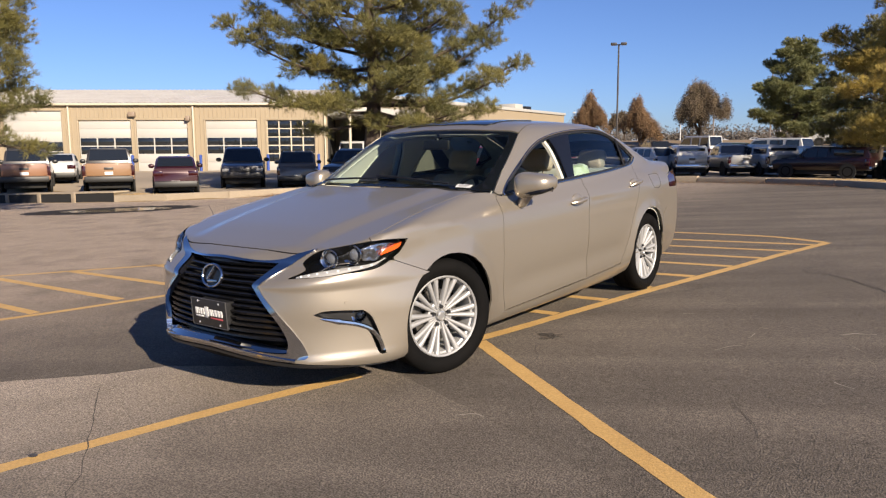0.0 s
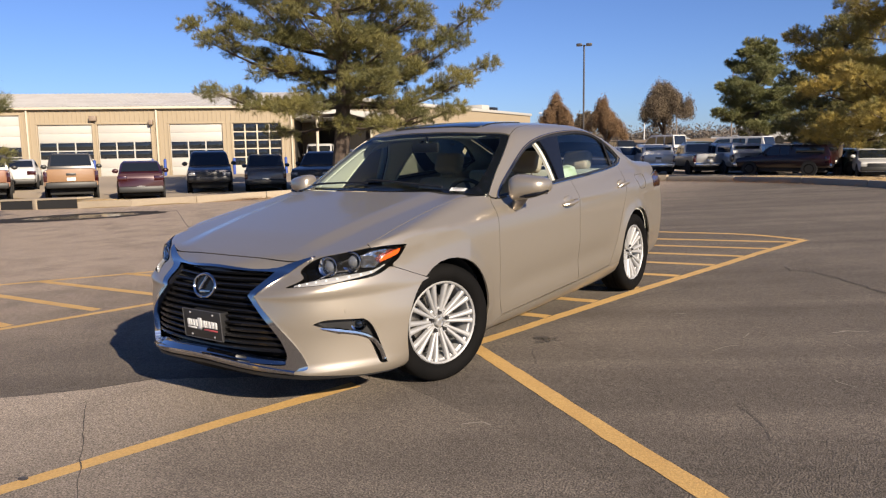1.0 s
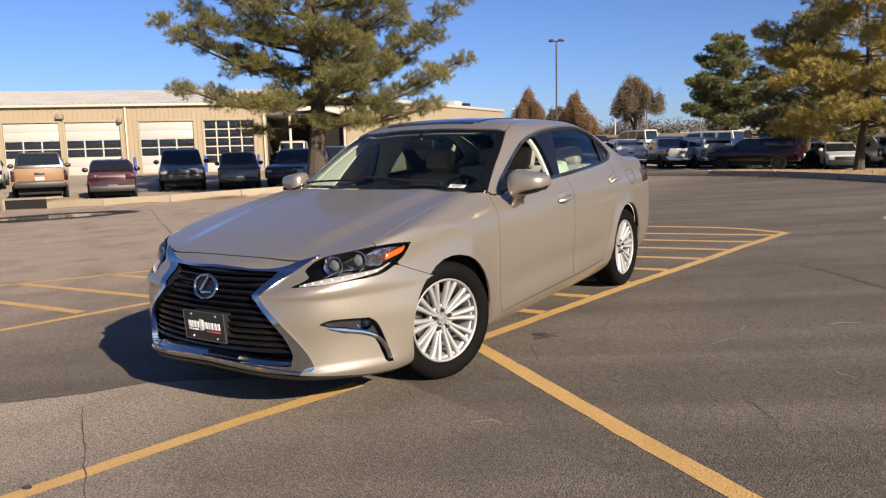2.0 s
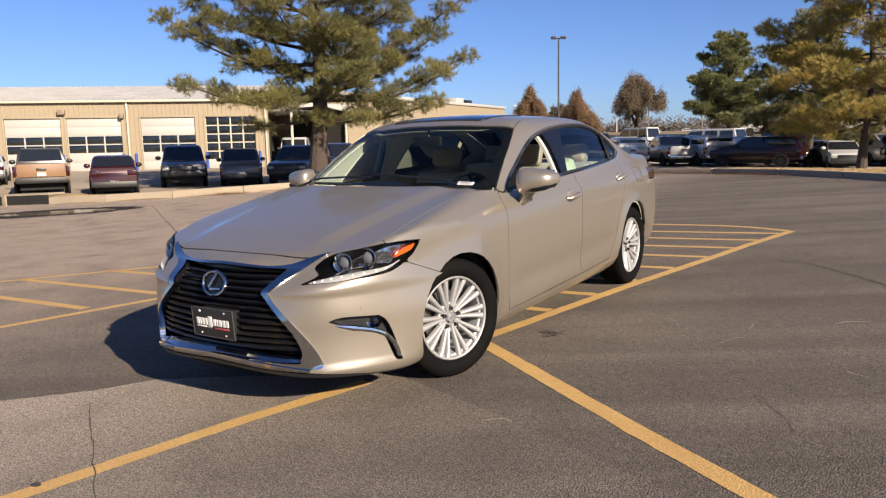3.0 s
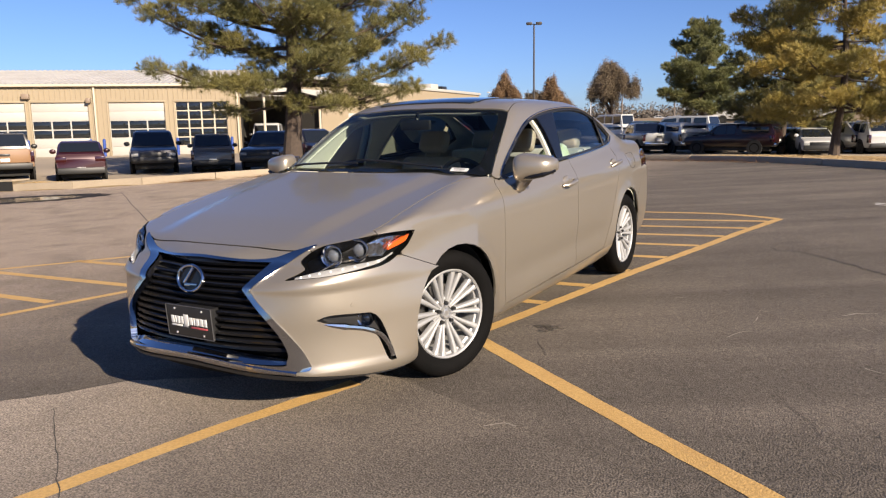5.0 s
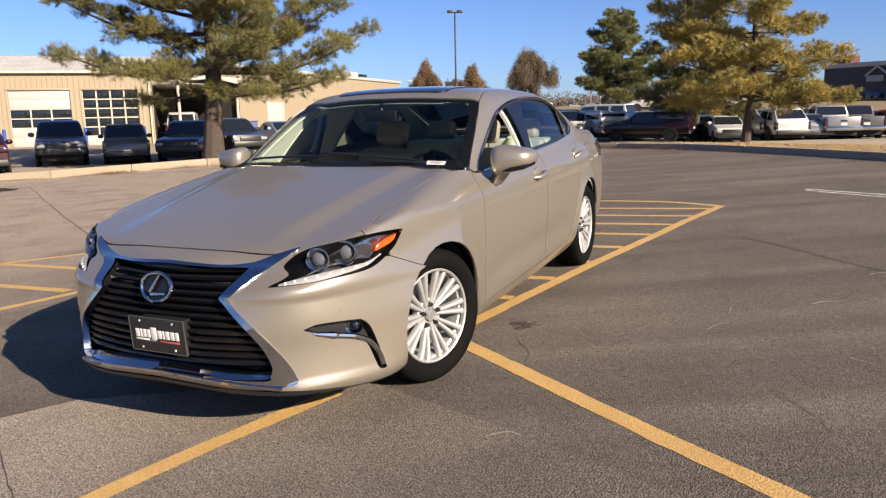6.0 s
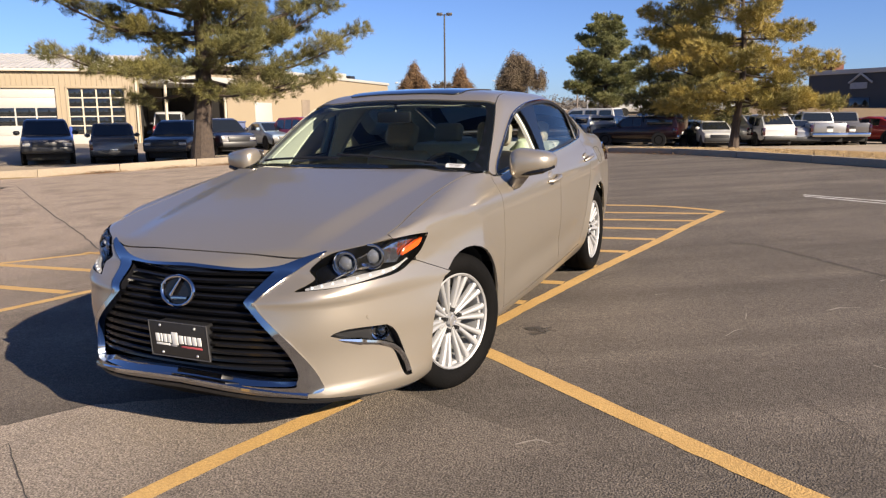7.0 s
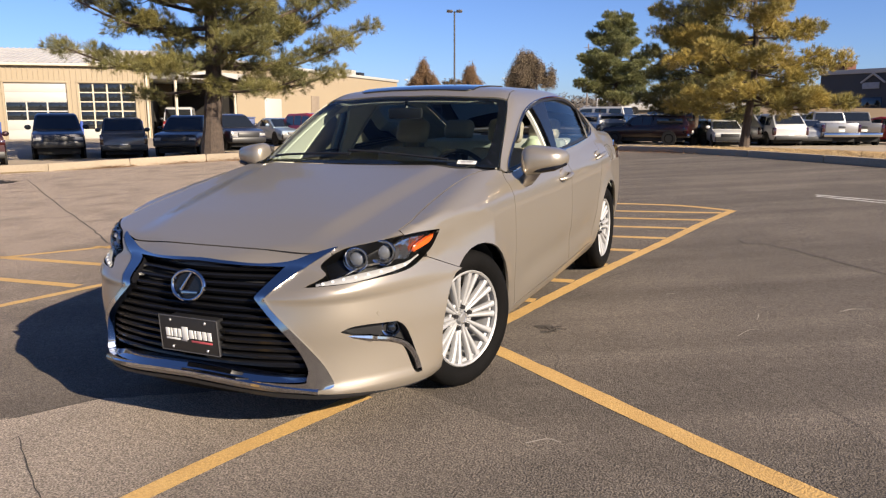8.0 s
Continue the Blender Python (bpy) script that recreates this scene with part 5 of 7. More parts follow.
s, run = 0.0, 2.4
while s + run < total:
    a, b = kerb_at(s + 0.012), kerb_at(s + run - 0.012)
    mid = (a + b) / 2
    drain = INLETS[0] < mid[0] < INLETS[1]
    d = (b - a) / np.linalg.norm(b - a)
    n = np.array((-d[1], d[0]))
    if inside((mid + n * 0.5)[None], [LOT])[0]:
        n = -n
    bm = bmesh.new()
    tall = 0.40 if drain else float(np.interp(s, (33, 39), (0.25, 0.14)))
    prof = [(0.0, -0.05), (0.015, tall - 0.035), (0.045, tall), (0.19, tall), (0.19, -0.05)]
    if drain:
        prof = [(0.0, tall - 0.05), (0.015, tall - 0.01), (0.04, tall + 0.01), (0.7, tall + 0.01), (0.7, tall - 0.05)]
    rows = []
    for p in (a, mid, b):
        rows.append([bm.verts.new((*(p + n * o), flat_z(p) + h)) for o, h in prof])
    for p, q in zip(rows, rows[1:]):
        for j in range(5):
            bm.faces.new((p[j], q[j], q[(j + 1) % 5], p[(j + 1) % 5]))
    bm.faces.new(rows[0][::-1])
    bm.faces.new(rows[-1])
    bmesh.ops.recalc_face_normals(bm, faces=bm.faces[:])
    if drain:
        part("drain_lintel", bm, CONCRETE, kerb)
        bm = bmesh.new()
        for p, q in ((a, b),):
            w = [bm.verts.new((*(c + n * 0.02), flat_z(c) + h)) for c, h in ((p, -0.02), (q, -0.02), (q, tall - 0.03), (p, tall - 0.03))]
            bm.faces.new(w)
        part("drain_opening", bm, WELL, kerb, "dark kerb drain opening")
        bm = bmesh.new()
        box(bm, (-0.12, -0.02, -0.05), (0.12, 0.1, tall), 0.015, Matrix.Translation((*(a + n * 0.0), flat_z(a))) @ Matrix.Rotation(math.atan2(d[1], d[0]), 4, "Z"))
        part("drain_pier", bm, CONCRETE, kerb)
    else:
        part("kerb_stone", bm, CONCRETE, kerb, smooth=40)
    s += run


# ---- painted lines and stains, laid on the sloping asphalt ----
def flat_sheet(name, loop, material, label, category, lift=0.003, group="", ragged=0.0, gap=0.5, kind="structure"):
    L = np.array(loop, float)
    if ragged:
        out = []
        for p, q in zip(L, np.roll(L, -1, 0)):
            k = max(int(np.linalg.norm(q - p) / 0.05), 1)
            for j in range(k):
                c = p + (q - p) * j / k
                out.append(c + np.array((noise.noise((*(c * 9), 1.0)), noise.noise((*(c * 9), 7.0)))) * ragged)
        L = np.array(out)
    v, f = fill([L], gap)
    bm = bmesh.new()
    vs = [bm.verts.new((x, y, lift)) for x, y in v]
    for t in f:
        bm.faces.new([vs[i] for i in t])
    bmesh.ops.recalc_face_normals(bm, faces=bm.faces[:])
    for fc in bm.faces:
        if fc.normal.z < 0:
            fc.normal_flip()
    ob = part(name, bm, material, None, smooth=0)
    ob.matrix_world = BASE.copy()
    return tagged(ob, label, category, group, kind)


def stripe(pts, wide=0.102, label="worn yellow painted parking line on asphalt", material=None, name="parking_line"):
    P = np.array(pts, float)
    d = np.gradient(P, axis=0) if len(P) > 2 else np.repeat((P[1] - P[0])[None], 2, 0)
    d /= np.linalg.norm(d, axis=1)[:, None]
    n = np.stack((-d[:, 1], d[:, 0]), 1) * wide / 2
    flat_sheet(name, np.concatenate((P + n, (P - n)[::-1])), material or YELLOW, label, "road marking", 0.0022, "painted lines", 0.006)


stripe([(0.60, 0.665), (1.05, 0.334), (1.98, -0.355), (2.58, -0.778), (4.2, -1.95)])
stripe([(0.42, -0.30), (0.205, -1.07), (0.07, -1.71), (-0.10, -2.5)])
RIGHT = [(0.50, 0.45), (0.615, 1.0), (0.715, 1.6), (0.925, 2.8), (1.24, 4.35), (1.38, 5.12), (1.65, 6.33)]
stripe(RIGHT)


def on_line(y):
    R = np.array(RIGHT)
    return float(np.interp(y, R[:, 1], R[:, 0]))


for y in (1.62, 2.25, 2.90, 3.575, 4.265, 4.90, 5.51, 6.10):
    stripe([(-0.95, y + 0.06), (on_line(y) - 0.06, y)])
stripe(smooth_line([(1.62, 6.33), (1.05, 6.68), (0.4, 6.82), (-0.95, 6.92)], 6))
stripe([(-3.58, -0.75), (-3.42, -0.27), (-3.09, 0.95), (-2.7, 2.4)])
stripe([(-6.8, 0.20), (-6.02, 1.09), (-4.88, 2.36), (-4.1, 3.3)])
for y, x0, x1 in ((-0.38, -6.9, -3.55), (0.36, -6.7, -3.42), (1.08, -6.06, -3.20), (1.84, -5.42, -2.98), (2.58, -4.8, -2.8)):
    stripe([(x0, y + 0.04), (x1, y)])
stripe([(2.59, 7.98), (3.47, 7.30), (4.4, 6.62)], 0.07, "worn white painted line on asphalt", WHITE_PAINT)
stripe([(2.60, 7.82), (3.47, 7.05), (4.3, 6.35)], 0.06, "worn white painted line on asphalt", WHITE_PAINT)
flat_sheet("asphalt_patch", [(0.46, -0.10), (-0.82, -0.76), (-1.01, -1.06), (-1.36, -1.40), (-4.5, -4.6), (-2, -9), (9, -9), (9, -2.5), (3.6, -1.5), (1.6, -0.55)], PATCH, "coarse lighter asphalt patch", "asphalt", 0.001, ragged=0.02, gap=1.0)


def crack(pts, wide=0.012, name="crack", material=None, label="dark jagged crack in the asphalt", category="crack"):
    P = smooth_line(pts, 7)
    P = P + np.array([(noise.noise((*(p * 7), 0.0)), noise.noise((*(p * 7), 5.0))) for p in P]) * (0.05 if wide > 0.0075 else 0.022)
    d = np.gradient(P, axis=0)
    d /= np.linalg.norm(d, axis=1)[:, None]
    w = np.array([wide * (0.35 + 0.65 * abs(noise.noise((*(p * 5), 2.0)))) for p in P])[:, None]
    n = np.stack((-d[:, 1], d[:, 0]), 1) * w
    flat_sheet(name, np.concatenate((P + n, (P - n)[::-1])), material or CRACK, label, category, 0.0034, "asphalt cracks" if category == "crack" else "")


crack([(-0.80, -1.22), (-0.42, -1.44), (0.0, -1.69), (0.3, -1.87), (0.75, -2.2)], 0.0045)
crack([(-1.36, -1.40), (-1.01, -1.06), (-0.82, -0.76), (-0.5, -0.6)], 0.005)
crack([(1.92, 4.62), (1.84, 4.2), (2.2, 4.0), (2.7, 3.3), (3.3, 2.6)], 0.011)
crack([(0.95, 2.4), (1.25, 3.0), (1.33, 3.4)], 0.008)
crack([(0.98, 0.75), (1.12, 0.55), (1.2, 0.3)], 0.0032)
crack([(-16.5, 10.45), (-9.5, 5.85), (-6.5, 3.95), (-4.9, 2.88), (-4.0, 2.3)], 0.018)
crack([(2.35, 0.25), (2.5, 0.1), (2.58, -0.1)], 0.004)
crack([(1.30, -0.56), (1.36, -0.52), (1.44, -0.49)], 0.008, "scratch", PALE, "pale scuff on the asphalt", "scratch")
crack([(2.55, 1.85), (2.75, 1.95)], 0.012, "scratch", PALE, "pale scuff on the asphalt", "scratch")
crack([(2.0, 1.15), (2.05, 1.3), (2.1, 1.32)], 0.007, "scratch", PALE, "pale scuff on the asphalt", "scratch")
crack([(2.95, 2.75), (3.1, 2.85)], 0.014, "scratch", PALE, "pale scuff on the asphalt", "scratch")
scuffs = random.Random(12)
for _ in range(13):
    x, y, a, ln = scuffs.uniform(0.9, 6.0), scuffs.uniform(-1.6, 7.0), scuffs.uniform(0, 3.1), scuffs.uniform(0.05, 0.16)
    crack([(x, y), (x + ln * 0.5 * math.cos(a), y + ln * 0.5 * math.sin(a)), (x + ln * math.cos(a), y + ln * math.sin(a))], scuffs.uniform(0.003, 0.006), "scratch", PALE, "pale scuff on the asphalt", "scratch")
blob = [(0.95 + r * math.cos(a), 1.0 + r * 0.9 * math.sin(a)) for a, r in ((a, 0.085 * (1 + 0.25 * math.sin(3 * a) + 0.12 * math.sin(7 * a + 1) + 0.08 * math.sin(13 * a))) for a in np.linspace(0, 2 * math.pi, 90)[:-1])]
flat_sheet("oil_stain", blob, OIL, "dark oil stain on asphalt", "stain", 0.003)
flat_sheet("oil_stain", [(-0.02 + 0.03 * math.cos(a), -1.93 + 0.018 * math.sin(a)) for a in np.linspace(0, 2 * math.pi, 16)[:-1]], OIL, "small dark tar spot on a painted line", "stain", 0.007)
wet = [(-18.5 + 2.7 * math.cos(a), 8.3 + 1.6 * math.sin(a) + 0.9 * math.cos(a)) for a in np.linspace(0, 2 * math.pi, 50)[:-1]]
flat_sheet("wet_patch", wet, WET, "dark wet rim of a puddle", "stain", 0.004, ragged=0.35, gap=0.8)
pud = [(-18.2 + 1.75 * math.cos(a), 8.35 + 0.85 * math.sin(a) + 0.6 * math.cos(a)) for a in np.linspace(0, 2 * math.pi, 50)[:-1]]
flat_sheet("puddle", pud, WATER, "shallow puddle reflecting the sky", "puddle", 0.008, ragged=0.25, gap=0.8)

# ---- service building ----
SIDING = mat("tan ribbed siding", (0.262, 0.213, 0.145), 0.7, vary=0.25, scale=0.4, tint=(0.215, 0.172, 0.113))
ROOFING = mat("weathered metal roofing", (0.52, 0.50, 0.47), 0.5, 0.15, vary=0.6, scale=0.6, tint=(0.36, 0.33, 0.30))
DOOR_WHITE = mat("white door panel", (0.36, 0.35, 0.325), 0.55, vary=0.12, scale=1.5)
PANE = mat("dark window pane", (0.012, 0.014, 0.016), 0.05, coat=0.5, vary=0.4, scale=1)
# near-black that puts the open bay's shade into the wall colour
BAY_SHADE = mat("bay shade colour", (0.02, 0.018, 0.016), 0.9, vary=0.3)
BLUE = mat("blue bollard paint", (0.01394, 0.04879, 0.2509), 0.5, vary=0.3, scale=4)
GUTTER = mat("pale metal trim", (0.4321, 0.3834, 0.2997), 0.5, vary=0.2, scale=2)
LEFT_END, RIGHT_END = Vector((-49.8, 23.1, 0)), Vector((-37.5, 34.2, 0))
wall_dir = (RIGHT_END - LEFT_END).normalized()
wall_m = Matrix.Translation(LEFT_END + Vector((0, 0, -0.12))) @ Matrix.Rotation(math.atan2(wall_dir.y, wall_dir.x), 4, "Z")
# along the wall x, into the building y
shop = thing("service_building", "tan ribbed metal service building with white roll-up doors", "building", wall_m)
PX = 16.57 / 415


def along_wall(px):
    return (px - 142) * PX


DOORS = [(along_wall(14), along_wall(114), 4.30, 0), (along_wall(142.5), along_wall(233), 3.62, 0), (along_wall(242), along_wall(332), 3.62, 0), (along_wall(364), along_wall(455), 3.60, 0), (along_wall(472.5), along_wall(558), 3.60, 1)]
X0, X1, EAVE = along_wall(-140), along_wall(581), 4.72
solid = []
cursor = X0
for a, b, h, _ in DOORS:
    solid.append((cursor, a, 0, EAVE))
    solid.append((a, b, h, EAVE))
    cursor = b
solid.append((cursor, X1, 0, EAVE))
for a, b, lo, hi in solid:
    bm = bmesh.new()
    n = max(int((b - a) / 0.3), 1)
    for k in range(n):
        u0, u1 = a + (b - a) * k / n, a + (b - a) * (k + 1) / n
        prof = [(u0, 0.0), (u0 + (u1 - u0) * 0.72, 0.0), (u0 + (u1 - u0) * 0.78, -0.03), (u0 + (u1 - u0) * 0.94, -0.03), (u1, 0.0)]
        for (p, q), (r, t) in zip(prof, prof[1:]):
            bm.faces.new([bm.verts.new(c) for c in ((p, q, lo), (r, t, lo), (r, t, hi), (p, q, hi))])
    box(bm, (a, 0.02, lo), (b, 0.2, hi))
    bmesh.ops.remove_doubles(bm, verts=bm.verts, dist=0.001)
    part("wall", bm, SIDING, shop, "tan ribbed metal siding", smooth=0)
# wall towards the bay, coloured as shade although sun reaches it
bm = bmesh.new()
box(bm, (X1 - 0.2, 0.2, 0), (X1, 18, EAVE))
part("wall", bm, BAY_SHADE, shop, "end wall inside the bay, coloured dark as shade")
for a, b, h, glazed in DOORS:
    door = part("roll_up_door", (lambda bm: (box(bm, (a, 0.10, 0), (b, 0.16, h)), bm)[1])(bmesh.new()), DOOR_WHITE if not glazed else GUTTER, shop, "white sectional roll-up door" if not glazed else "fully glazed roll-up door", smooth=0)
    rows = 6
    for r in range(rows):
        z0, z1 = h * r / rows, h * (r + 1) / rows
        if glazed and r > 0 or (not glazed and r in (2, 3) and h < 4) or (h > 4 and r in (1, 2)):
            cols = 4 if glazed else 3
            for c in range(cols):
                w = (b - a) / cols
                bm = bmesh.new()
                box(bm, (a + c * w + 0.05, 0.075, z0 + 0.04), (a + (c + 1) * w - 0.05, 0.105, z1 - 0.04), 0.01)
                part("pane", bm, PANE, door)
        else:
            bm = bmesh.new()
            box(bm, (a + 0.01, 0.08, z0 + 0.006), (b - 0.01, 0.11, z1 - 0.006), 0.012)
            part("door_section", bm, DOOR_WHITE, door)
    bm = bmesh.new()
    for lo, hi in (((a - 0.12, -0.05, 0), (a, 0.02, h)), ((b, -0.05, 0), (b + 0.12, 0.02, h)), ((a - 0.12, -0.05, h), (b + 0.12, 0.02, h + 0.12))):
        box(bm, lo, hi, 0.01)
    part("door_frame", bm, SIDING, shop)
bm = bmesh.new()
n = 70
for k in range(n):
    u0, u1 = X0 + (X1 - X0) * k / n, X0 + (X1 - X0) * (k + 1) / n
    for (p, q), (r, t) in zip([(u0, 0), (u0 + (u1 - u0) * 0.85, 0), (u0 + (u1 - u0) * 0.9, 0.06), (u1 - 0.01, 0.06)], [(u0 + (u1 - u0) * 0.85, 0), (u0 + (u1 - u0) * 0.9, 0.06), (u1 - 0.01, 0.06), (u1, 0)]):
        bm.faces.new([bm.verts.new(c) for c in ((p, -0.25, EAVE + 0.1 + q), (r, -0.25, EAVE + 0.1 + t), (r, 14, EAVE + 2.1 + t), (p, 14, EAVE + 2.1 + q))])
        bm.faces.new([bm.verts.new(c) for c in ((p, 14, EAVE + 2.1 + q), (r, 14, EAVE + 2.1 + t), (r, 28, EAVE + 0.1 + t), (p, 28, EAVE + 0.1 + q))])
part("roof", bm, ROOFING, shop, "weathered grey metal roof with standing ribs", smooth=0)
bm = bmesh.new()
box(bm, (X0, -0.32, EAVE - 0.06), (X1 + 0.1, 0.06, EAVE + 0.1), 0.02)
part("gutter", bm, GUTTER, shop)
for px in (127, 343, 577):
    bm = bmesh.new()
    box(bm, (along_wall(px) - 0.06, -0.16, 0), (along_wall(px) + 0.06, -0.04, EAVE - 0.02), 0.02)
    part("downpipe", bm, GUTTER, shop)
for px, z in ((237, 4.02), (334, 3.72)):
    bm = bmesh.new()
    wd = 0.24 if px < 300 else 0.14
    box(bm, (along_wall(px) - wd, -0.35, z - 0.16), (along_wall(px) + wd, -0.03, z + 0.18), 0.04)
    part("wall_lamp", bm, mat("lamp housing", (0.2, 0.15, 0.11), 0.5), shop, "brown wall lamp")
bollard_pts = [along_wall(p) for p in (119, 138, 240, 337, 358, 460, 476, 566)]
for u in bollard_pts:
    bm = bmesh.new()
    tube(bm, [(0, 0, -0.1), (0, 0, 1.05), (0, 0, 1.12)], [0.1, 0.1, 0.05], 12)
    ob = part("bollard", bm, BLUE, None)
    ob.matrix_world = wall_m @ Matrix.Translation((u, -0.9, 0.05))
    tagged(ob, "blue painted steel bollard beside a roll-up door", "bollard", "bollards")

# second building behind the pine, with an open bay beside it
b2a, b2b = Vector((-37.2, 42.0, -0.1)), Vector((-41.8, 79.5, 0.4))
d2 = (b2b - b2a).normalized()
hall_m = Matrix.Translation(b2a) @ Matrix.Rotation(math.atan2(d2.y, d2.x), 4, "Z")
hall = thing("showroom_building", "long tan flat-roofed building with pale roof edge", "building", hall_m)
bm = bmesh.new()
Lh = (b2b - b2a).length
box(bm, (0, 0, -0.3), (Lh, 14, 5.5))
part("wall", bm, SIDING, hall, smooth=0)
bm = bmesh.new()
box(bm, (-0.1, -0.15, 5.45), (Lh + 0.2, 14, 5.75), 0.03)
part("roof", bm, DOOR_WHITE, hall)
for lo, hi, m, nm in (((6.6, -0.05, 0), (9.4, 0.02, 2.9), DOOR_WHITE, "door"), ((15.0, -0.08, 1.1), (16.6, 0.02, 3.3), mat("grey boarding", (0.2, 0.16, 0.12), 0.8, vary=0.5, scale=3), "boarded_window"), ((28, 2, 5.7), (30, 4, 6.5), DOOR_WHITE, "roof_unit"), ((31, 2, 5.7), (32.4, 3.5, 6.35), BLACK, "roof_unit")):
    bm = bmesh.new()
    box(bm, lo, hi, 0.03)
    part(nm, bm, m, hall)
bay_m = Matrix.Translation((-36.9, 35.0, -0.1)) @ Matrix.Rotation(math.atan2(7.0, -0.3), 4, "Z")
bay = thing("open_bay", "dark open vehicle bay with a white roof edge", "shed", bay_m)
bm = bmesh.new()
box(bm, (0.1, -2.2, 3.9), (7.6, 10, 4.5), 0.03)
part("roof", bm, DOOR_WHITE, bay)
bm = bmesh.new()
box(bm, (0.1, 6, -0.2), (7.6, 6.2, 3.9))
part("back_wall", bm, BAY_SHADE, bay)
# wall added in the shade colour, to keep the bay's end dark
bm = bmesh.new()
box(bm, (6.68, -1.8, -0.2), (6.86, 6.0, 3.9))
part("end_wall", bm, BAY_SHADE, bay)
for x in (0.3, 3.6, 6.5):
    bm = bmesh.new()
    tube(bm, [(x, -1.9, -0.2), (x, -1.9, 3.9)], 0.1, 10)
    part("post", bm, GUTTER, bay)

# dark store beyond the right-hand lots
store_m = Matrix.Translation((5.4, 96.5, 1.6)) @ Matrix.Rotation(math.atan2(-4.5, 7.0), 4, "Z")
store = thing("store_building", "dark grey low store with a white roof edge", "building", store_m)
bm = bmesh.new()
box(bm, (0, 0, -1.5), (40, 12, 4.3))
part("wall", bm, mat("dark grey cladding", (0.045, 0.047, 0.05), 0.7, vary=0.3, scale=1), store)
bm = bmesh.new()
box(bm, (-0.2, -0.2, 4.25), (40, 12, 4.75), 0.03)
part("roof", bm, DOOR_WHITE, store)
bm = bmesh.new()
box(bm, (0.3, 1, 4.6), (2.4, 3, 5.7), 0.03)
part("brick_stack", bm, mat("dark red brick", (0.085, 0.026, 0.02), 0.85, vary=0.5, scale=6), store)
for u0, u1, z0, z1 in ((5.0, 7.2, -0.2, 1.6), (9.2, 12.2, 0.3, 2.0), (14, 16.5, -0.2, 1.6)):
    bm = bmesh.new()
    box(bm, (u0, -0.06, z0), (u1, 0.03, z1), 0.02)
    part("shop_window", bm, PANE, store)
for u, wd, z in ((5.9, 1.9, 2.9), (10.4, 1.5, 3.2), (13.2, 2.4, 2.6)):
    bm = bmesh.new()
    box(bm, (u - wd / 2, -0.14, z - 0.35), (u + wd / 2, -0.02, z + 0.35), 0.05)
    part("sign_panel", bm, mat("pale sign", (0.3, 0.31, 0.33), 0.6, vary=0.6, scale=3), store)
bm = bmesh.new()
for s1 in (-1, 1):
    tube(bm, [(6.2, -0.3, 4.2), (6.2 + s1 * 1.3, -0.3, 3.2)], 0.12, 6)
part("gable_trim", bm, DOOR_WHITE, store)


# ---- parked vehicles ----
CAR_GLASS = mat("dark car glass", (0.01, 0.012, 0.014), 0.04, coat=0.6)
CAR_TRIM = mat("grey bumper", (0.014, 0.014, 0.014), 0.5, vary=0.2)
HEAD = mat("lamp glass", (0.24, 0.24, 0.235), 0.1, coat=0.6)
PAINTS = {}


def car_paint(name, rgb, dirt=0.25, rough=0.32, metal=0.25):
    if name not in PAINTS:
        PAINTS[name] = mat(name, rgb, rough, metal, coat=0.6, vary=dirt, scale=1.3, tint=(0.30 * 0.5 + rgb[0] * 0.5, 0.19 * 0.5 + rgb[1] * 0.5, 0.11 * 0.5 + rgb[2] * 0.5))
    return PAINTS[name]


def loft(bm, rows, close=True):
    made = [[bm.verts.new(p) for p in r] for r in rows]
    for a, b in zip(made, made[1:]):
        for j in range(len(a) - 1):
            bm.faces.new((a[j], b[j], b[j + 1], a[j + 1]))
    if close:
        bm.faces.new(made[0])
        bm.faces.new(made[-1][::-1])
    bmesh.ops.recalc_face_normals(bm, faces=bm.faces[:])


